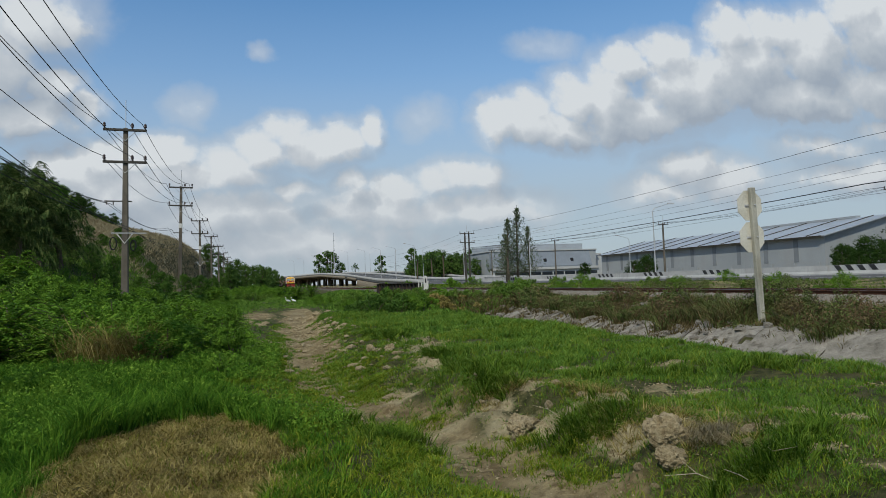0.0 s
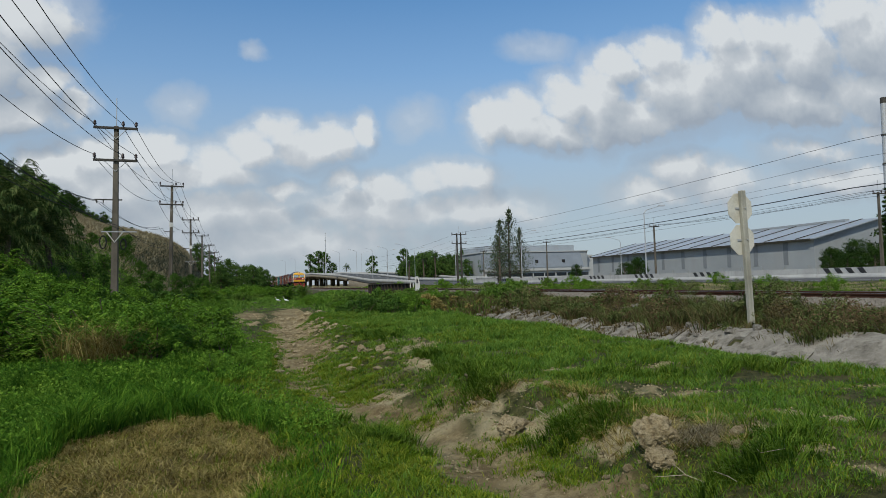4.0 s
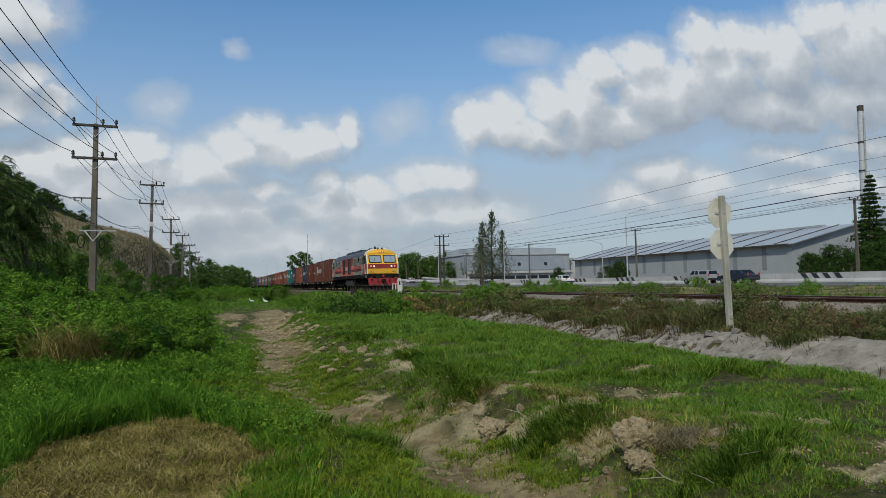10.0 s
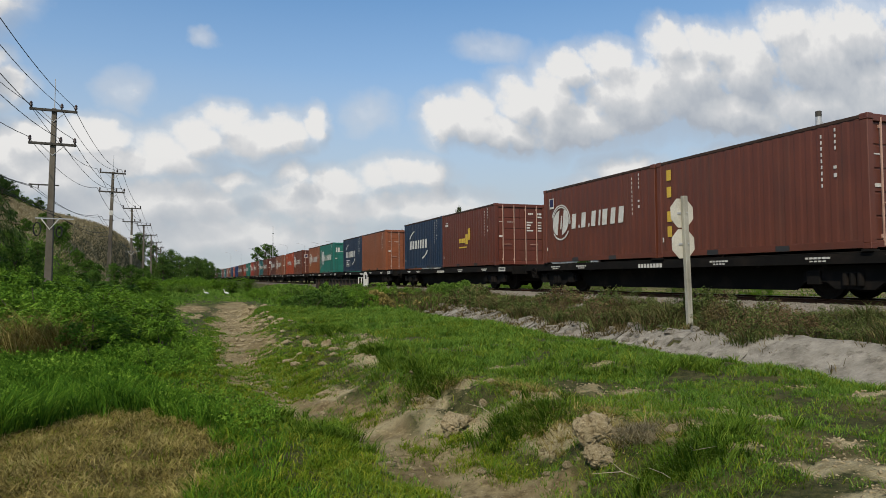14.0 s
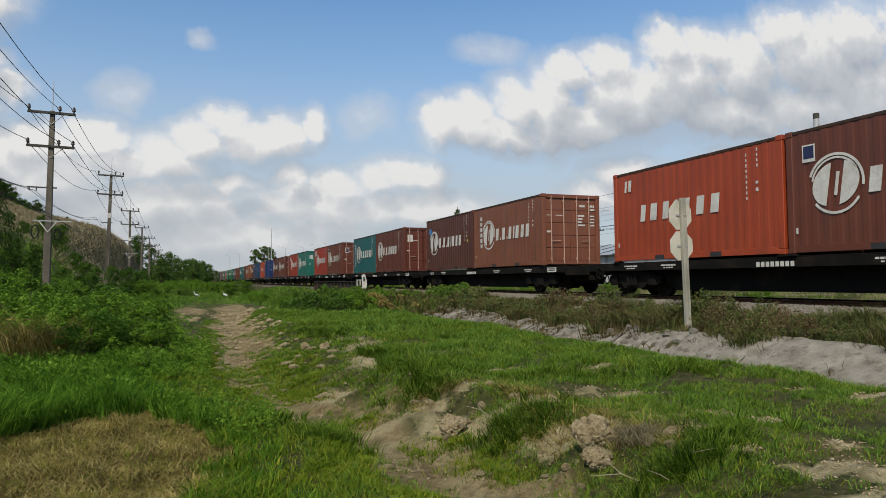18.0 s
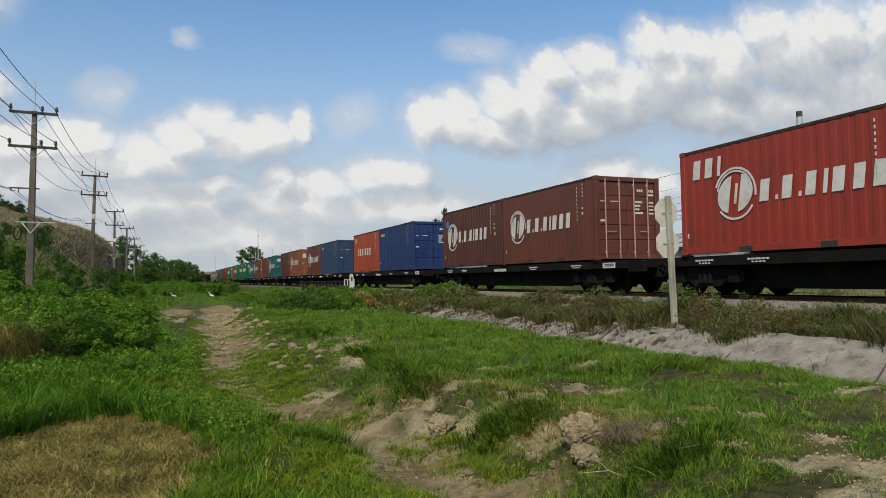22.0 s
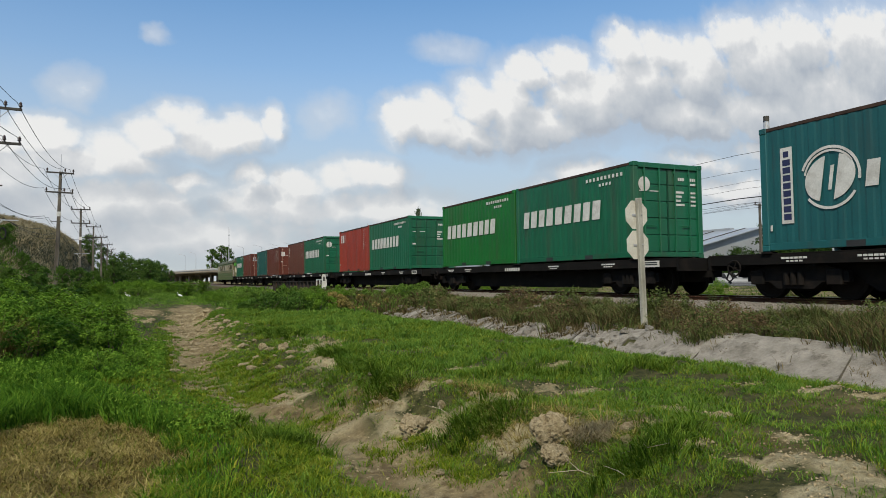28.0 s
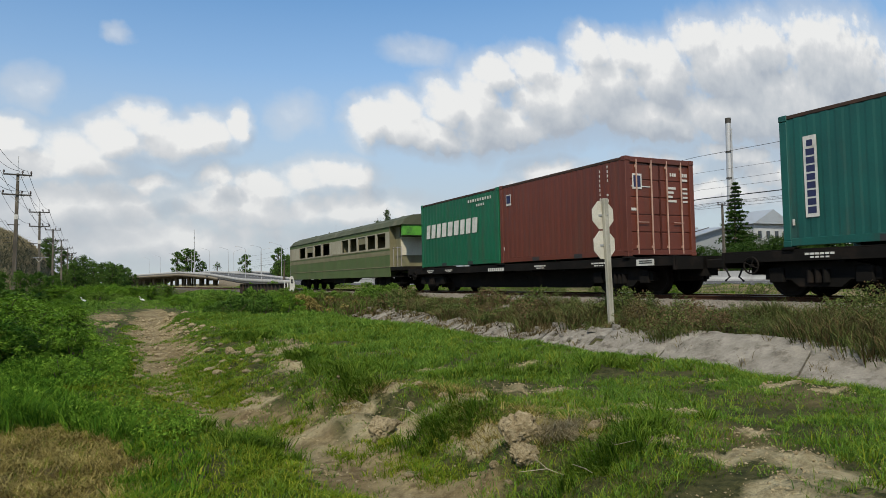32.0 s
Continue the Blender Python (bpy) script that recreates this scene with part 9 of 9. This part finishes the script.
    spots = ((2.8, 6.35, 0.34), (2.95, 6.2, 0.30), (3.05, 6.5, 0.26), (3.3, 6.2, 0.25), (3.05, 3.95, 0.35), (3.0, 12.0, 0.5), (2.6, 12.6, 0.4), (1.6, 30.0, 0.8), (3.25, 3.9, 0.35), (3.45, 3.95, 0.3), (3.15, 3.82, 0.3), (3.35, 4.05, 0.28))
    for x, y, ln in spots:
        a, z = RG.rand() * 6.28, float(height(x, y))
        pts = [(x, y, z + 0.03), (x + ln * 0.4 * math.cos(a), y + ln * 0.4 * math.sin(a), z + 0.07), (x + ln * math.cos(a + 0.3), y + ln * math.sin(a + 0.3), z + 0.05 + 0.10 * RG.rand())]
        fork = [pts[1], (pts[1][0] + ln * 0.4 * math.cos(a - 0.6), pts[1][1] + ln * 0.4 * math.sin(a - 0.6), pts[1][2] + 0.05)]
        root = thing("dead_branch", "bleached dead branch lying on the bank", "branch", "dead branches")
        part("stem", tube(pts, [0.004, 0.003, 0.0015], 5), TWIG, root)
        part("fork", tube(fork, [0.003, 0.0015], 5), TWIG, root)


strew()


def rubble():
    """Crumbled earth and chips over the bare scarp, gully and far path."""
    n = 38000
    y = 3.6 + 32 * RG.rand(n) ** 1.6
    x = 0.2 + 7.0 * RG.rand(n)
    c = cover(x, y)
    keep = (c[:, 2] + 0.35 * (1 - c[:, 0]) > 0.25 + 0.5 * RG.rand(n)) & (x < 7.8)
    x, y = x[keep], y[keep]
    s = (0.003 + 0.017 * RG.rand(len(x)) ** 3.5) * (1 + 0.035 * y + 0.075 * np.clip(y - 10, 0, 22))
    # crusts of broken lumps on the thin places
    for a, b, u, v in BARE:
        k = int(700 * min(1.0, 3 * u * v + 0.25))
        px, py = a + u * 0.9 * RG.normal(size=k), b + v * 0.9 * RG.normal(size=k)
        x, y = np.concatenate([x, px]), np.concatenate([y, py])
        s = np.concatenate([s, (0.002 + 0.018 * RG.rand(k) ** 3.5) * (0.75 + 0.035 * b)])
    n = len(x)
    octa = np.array([(1, 0, 0), (-1, 0, 0), (0, 1, 0), (0, -1, 0), (0, 0, 0.7), (0, 0, -0.7)], float)
    of = np.array([(0, 2, 4), (2, 1, 4), (1, 3, 4), (3, 0, 4), (2, 0, 5), (1, 2, 5), (3, 1, 5), (0, 3, 5)])
    j = octa[None] * RG.uniform(0.6, 1.3, (n, 6, 1)) + RG.uniform(-0.3, 0.3, (n, 6, 3))
    base = np.stack([x, y, height(x, y) + 0.2 * s], -1)
    v = base[:, None] + j * s[:, None, None]
    f = of[None] + 6 * np.arange(n)[:, None, None]
    tagged(new("rubble", raw_mesh("rubble", v.reshape(-1, 3), f.reshape(-1, 3), CLOD)), "crumbled pale earth and chips on bare ground", "rubble", kind="stuff")


rubble()


def turf_islands():
    """Bright young turf standing on the worn path."""
    cx, cy = [], []
    for a, b, u, v, n in ((1.45, 6.2, 0.20, 0.30, 40), (1.2, 5.9, 0.18, 0.25, 30), (1.75, 4.9, 0.2, 0.22, 30), (2.55, 6.2, 0.22, 0.3, 46), (2.46, 5.5, 0.22, 0.25, 46), (2.8, 5.6, 0.2, 0.2, 36), (2.65, 5.0, 0.2, 0.2, 36), (1.5, 7.6, 0.3, 0.3, 60), (1.45, 6.6, 0.25, 0.35, 60), (1.35, 5.5, 0.25, 0.3, 60), (1.75, 10.6, 0.5, 0.8, 150), (1.7, 9.9, 0.35, 0.7, 100), (2.15, 6.3, 0.12, 0.3, 20), (1.75, 12.0, 0.5, 1.2, 200), (1.8, 13.4, 0.5, 0.9, 140), (1.9, 7.75, 0.35, 0.25, 50)):
        cx.append(a + u * 0.6 * RG.normal(size=n))
        cy.append(b + v * 0.6 * RG.normal(size=n))
    x, y, way, vig = tufts(np.concatenate(cx), np.concatenate(cy), 24, 0.045)
    y = np.maximum(y, 3.5)
    blades("young_turf", "short bright yellow-green turf on the worn path", "grass", x, y, (0.03 + 0.05 * RG.rand(len(x))) * vig, 0.004 + 0.0006 * y, 0.4 + 0.8 * RG.rand(len(x)), GRASS_YELLOW, None, way)


turf_islands()


def bank_end():
    """Dark rounded bushes and a dry clump where the bank drops to the creek."""
    a = shrub("dense_shrub", "dark green rounded bush at the end of the bank", 0.85, 0.95, 30, 90, 0.05, LEAF_DARK)
    put_copies(a, [(5.0, 28.0, 0.9), (5.7, 28.6, 1.0), (6.4, 28.0, 1.05), (5.9, 27.0, 0.75), (7.0, 28.8, 0.95), (4.5, 29.5, 0.7)], "bushes at the creek")
    b = shrub("dry_bush", "tan withered bush on the bank by the bridge", 0.55, 1.0, 22, 70, 0.045, STRAW)
    put_copies(b, [(7.9, 28.6, 0.95), (8.3, 29.2, 1.0), (8.1, 27.8, 0.7)], "bushes at the creek")


bank_end()

# ---------------------------------------------------------------- two egrets on the far path
FEATHER = surf("white_feather", (0.80, 0.80, 0.77), (0.66, 0.66, 0.62), 14.0, 0.8)
BEAK = surf("yellow_beak", (0.55, 0.38, 0.06), (0.40, 0.27, 0.05), 20.0, 0.5)
SHANK = surf("dark_shank", (0.05, 0.05, 0.045), (0.09, 0.085, 0.07), 20.0, 0.7)


def egret():
    """White wading bird about half a metre tall, facing +x."""
    root = thing("egret", "small white egret walking on the far path", "bird", "egrets")
    part("body", tube([(-0.24, 0, 0.24), (-0.16, 0, 0.265), (-0.04, 0, 0.30), (0.06, 0, 0.325), (0.11, 0, 0.34)], [0.012, 0.05, 0.075, 0.06, 0.03], 10), FEATHER, root)
    neck = part("neck", tube([(0.09, 0, 0.335), (0.14, 0, 0.38), (0.115, 0, 0.44), (0.135, 0, 0.50), (0.155, 0, 0.515)], [0.036, 0.026, 0.020, 0.018, 0.016], 8), FEATHER, root)
    head = part("head", tube([(0.135, 0, 0.515), (0.16, 0, 0.525), (0.195, 0, 0.52), (0.215, 0, 0.515)], [0.012, 0.026, 0.022, 0.010], 8), FEATHER, root)
    part("beak", tube([(0.21, 0, 0.516), (0.285, 0, 0.502)], [0.009, 0.002], 6), BEAK, head, "yellow beak")
    for s in (-1, 1):
        part("wing", tube([(0.06, s * 0.055, 0.33), (-0.06, s * 0.068, 0.30), (-0.22, s * 0.03, 0.245)], [0.03, 0.035, 0.008], 8), FEATHER, root)
        part("leg", tube([(-0.02, s * 0.03, 0.25), (0.0 + s * 0.03, s * 0.03, 0.13), (-0.01 + s * 0.06, s * 0.03, 0.0), (0.05 + s * 0.06, s * 0.03, 0.005)], [0.010, 0.007, 0.006, 0.004], 6), SHANK, root, "dark leg")
    return root


def stroll(stops, turn):
    return [(t, pose(x, y, float(height(x, y)) + 0.02, 0, 0, turn)) for t, x, y in stops]


EGRETS = [(egret(), stroll(((0, 3.1, 51.6), (3, 3.15, 51.8), (7, 3.5, 54.0), (12, 2.93, 52.3), (18, 3.1, 54.6), (29, 3.0, 54.4), (32, 2.9, 54.2)), 150)), (egret(), stroll(((0, 2.6, 50.0), (8, 2.3, 50.8), (12, 1.78, 51.6), (20, 0.7, 53.0), (29, -0.66, 54.6), (32, -0.9, 54.8)), 200))]

# ---------------------------------------------------------------- traffic on the road
CAR_WHITE = surf("white_car_paint", (0.72, 0.72, 0.71), (0.64, 0.64, 0.63), 1.0, 0.3, 0, 0.02, 20)
CAR_SILVER = surf("silver_car_paint", (0.42, 0.42, 0.41), (0.36, 0.36, 0.35), 1.0, 0.3, 0.4, 0.02, 20)
CAR_DARK = surf("dark_blue_car_paint", (0.03, 0.04, 0.06), (0.025, 0.032, 0.05), 1.0, 0.25, 0.2, 0.02, 20)
TYRE = surf("tyre_rubber", (0.02, 0.02, 0.02), (0.028, 0.027, 0.026), 4.0, 0.85)
CHROME = surf("alloy_rim", (0.5, 0.5, 0.5), (0.42, 0.42, 0.42), 3.0, 0.3, 0.8, 0.02, 30)
TAIL_RED = surf("tail_lamp_red", (0.35, 0.02, 0.02), (0.28, 0.015, 0.015), 3.0, 0.3)


def vehicle(name, label, paint, body, cabin, glass, ln, wide, wheels, r):
    """A road vehicle facing +y: side outlines in (y, z) give body and cabin."""
    root = thing(name, label, "car" if name == "sedan" else "pickup truck", "traffic")
    w = wide / 2
    bm = prism(body, "x", -w, w)
    bmesh.ops.bevel(bm, geom=[e for e in bm.edges if abs(e.verts[0].co.x - e.verts[1].co.x) < 1e-6], offset=0.05, segments=2, affect="EDGES")
    part("body", bm, paint, root)
    bm = bmesh.new()
    lo = [bm.verts.new((s * (w - 0.05), y, z)) for s in (-1, 1) for y, z in cabin]
    n = len(cabin)
    zmin, ztop = min(z for _, z in cabin), max(z for _, z in cabin)
    for v in lo:
        if v.co.z > zmin + 0.2:
            v.co.x *= 0.84
    for i in range(n):
        bm.faces.new((lo[i], lo[(i + 1) % n], lo[n + (i + 1) % n], lo[n + i]))
    bm.faces.new(lo[:n][::-1])
    bm.faces.new(lo[n:])
    bmesh.ops.recalc_face_normals(bm, faces=bm.faces)
    part("cabin", bm, paint, root)
    for nm, (a, b) in (("rear_window", (cabin[0], cabin[1])), ("windscreen", (cabin[-1], cabin[-2]))):
        o = -0.014 if nm == "rear_window" else 0.014
        bm = bmesh.new()
        at = [(a[0] + (b[0] - a[0]) * q + o, a[1] + (b[1] - a[1]) * q + 0.01, q) for q in (0.22, 0.88)]
        bm.faces.new([bm.verts.new((s * (w - 0.16) * (1 - 0.14 * q), y, z)) for s, (y, z, q) in ((-1, at[0]), (1, at[0]), (1, at[1]), (-1, at[1]))])
        bmesh.ops.solidify(bm, geom=list(bm.faces), thickness=0.008)
        part(nm, bm, GLASS, root, "dark glass")
    for s in (-1, 1):
        for q in glass:
            bm = bmesh.new()
            vs = [bm.verts.new((s * ((w - 0.05) * (1 - 0.16 * (z - zmin) / (ztop - zmin)) + 0.014), y, z)) for y, z in q]
            bm.faces.new(vs)
            bmesh.ops.solidify(bm, geom=list(bm.faces), thickness=0.01 * s)
            part("side_window", bm, GLASS, root, "dark side window")
        part("tail_lamp", box(s * (w - 0.12) - 0.08, s * (w - 0.12) + 0.08, -0.012, 0.03, 0.75, 1.0), TAIL_RED, root, "red tail lamp")
        part("headlight", box(s * (w - 0.2) - 0.15, s * (w - 0.2) + 0.15, ln - 0.05, ln + 0.012, 0.68, 0.84), CHROME, root, "clear headlight")
        part("mirror", box(s * (w + 0.09) - 0.09, s * (w + 0.09) + 0.09, ln * 0.62, ln * 0.62 + 0.08, 1.0, 1.14, 0.02), paint, root)
    part("bumper", box(-w + 0.03, w - 0.03, -0.06, 0.05, 0.38, 0.58, 0.03), BLACK_PAINT, root)
    part("bumper", box(-w + 0.03, w - 0.03, ln - 0.05, ln + 0.06, 0.34, 0.56, 0.03), BLACK_PAINT, root)
    for y in wheels:
        for s in (-1, 1):
            wh = part("wheel", tube([(s * (w - 0.22), 0, 0), (s * (w + 0.01), 0, 0)], r, 18), TYRE, root, m=pose(0, y, r))
            part("rim", tube([(s * (w + 0.002), 0, 0), (s * (w + 0.018), 0, 0)], r * 0.62, 12), CHROME, wh, "alloy rim")
    return root


def pickup(paint, label, canopy):
    body = [(0.0, 0.42), (0.0, 1.05), (2.0, 1.08), (3.55, 1.08), (4.95, 0.98), (5.15, 0.78), (5.15, 0.40)]
    cabin = [(1.55, 1.04), (1.75, 1.72), (3.0, 1.74), (3.85, 1.06)] if not canopy else [(0.05, 1.02), (0.18, 1.68), (1.75, 1.72), (3.0, 1.74), (3.85, 1.06)]
    glass = [[(1.85, 1.16), (1.95, 1.62), (2.45, 1.64), (2.45, 1.16)], [(2.55, 1.16), (2.55, 1.64), (2.95, 1.64), (3.5, 1.16)]]
    if canopy:
        glass.append([(0.3, 1.18), (0.36, 1.58), (1.65, 1.60), (1.65, 1.18)])
    k = 0.82
    body, cabin, glass = [(k * y, k * z) for y, z in body], [(k * y, k * z) for y, z in cabin], [[(k * y, k * z) for y, z in q] for q in glass]
    return vehicle("pickup", label, paint, body, cabin, glass, 5.15 * k, 1.78 * k, (1.0 * k, 4.1 * k), 0.37 * k)


def sedan(paint, label):
    body = [(0.0, 0.34), (0.0, 0.92), (0.9, 1.0), (3.2, 0.98), (4.4, 0.80), (4.55, 0.60), (4.55, 0.32)]
    cabin = [(0.55, 0.96), (1.15, 1.44), (2.45, 1.46), (3.35, 0.96)]
    glass = [[(1.0, 1.04), (1.3, 1.36), (1.85, 1.38), (1.85, 1.04)], [(1.95, 1.04), (1.95, 1.38), (2.4, 1.38), (3.0, 1.04)]]
    k = 0.9
    body, cabin, glass = [(k * y, k * z) for y, z in body], [(k * y, k * z) for y, z in cabin], [[(k * y, k * z) for y, z in q] for q in glass]
    return vehicle("sedan", label, paint, body, cabin, glass, 4.55 * k, 1.74 * k, (0.9 * k, 3.65 * k), 0.31 * k)


def lane_rows(t0, y0, v):
    """Steady drive away along the road, level with y0 at t0; past the foot of the ramp it climbs with the road."""
    rows = []
    for t in np.arange(0.0, 32.01, 2.0):
        y = 1.058 * (y0 + v * (t - t0))
        z0, z1 = float(ramp_z(y)), float(ramp_z(y + 4))
        rows.append((float(t), pose(47.6 + float(road_x(y)), y, z0, math.degrees(math.atan2(z1 - z0, 4.0)), 0, 0)))
    return rows


TRAFFIC = [
    (pickup(CAR_WHITE, "white pickup truck on the road", False), lane_rows(8.0, 39.2, 20.8)),
    (pickup(CAR_SILVER, "silver pickup truck with a canopy on the road", True), lane_rows(9.3, 39.9, 18.6)),
    (sedan(CAR_DARK, "dark blue sedan car on the road"), lane_rows(9.6, 41.3, 16.3)),
    (pickup(CAR_WHITE, "white pickup truck with a canopy on the road", True), lane_rows(5.5, 61.0, 22.0)),
]

# ---------------------------------------------------------------- what moves


def motions():
    times = [0, 3, 6, 9, 12, 13, 14, 15] + JOLT_T[4:]
    for ob, off, z in MOVING:
        walk(ob, [(t, pose(TRACK_X, train_y(t) + off, z)) for t in times])
    for ob, rows in TRAFFIC + EGRETS:
        walk(ob, rows)


motions()
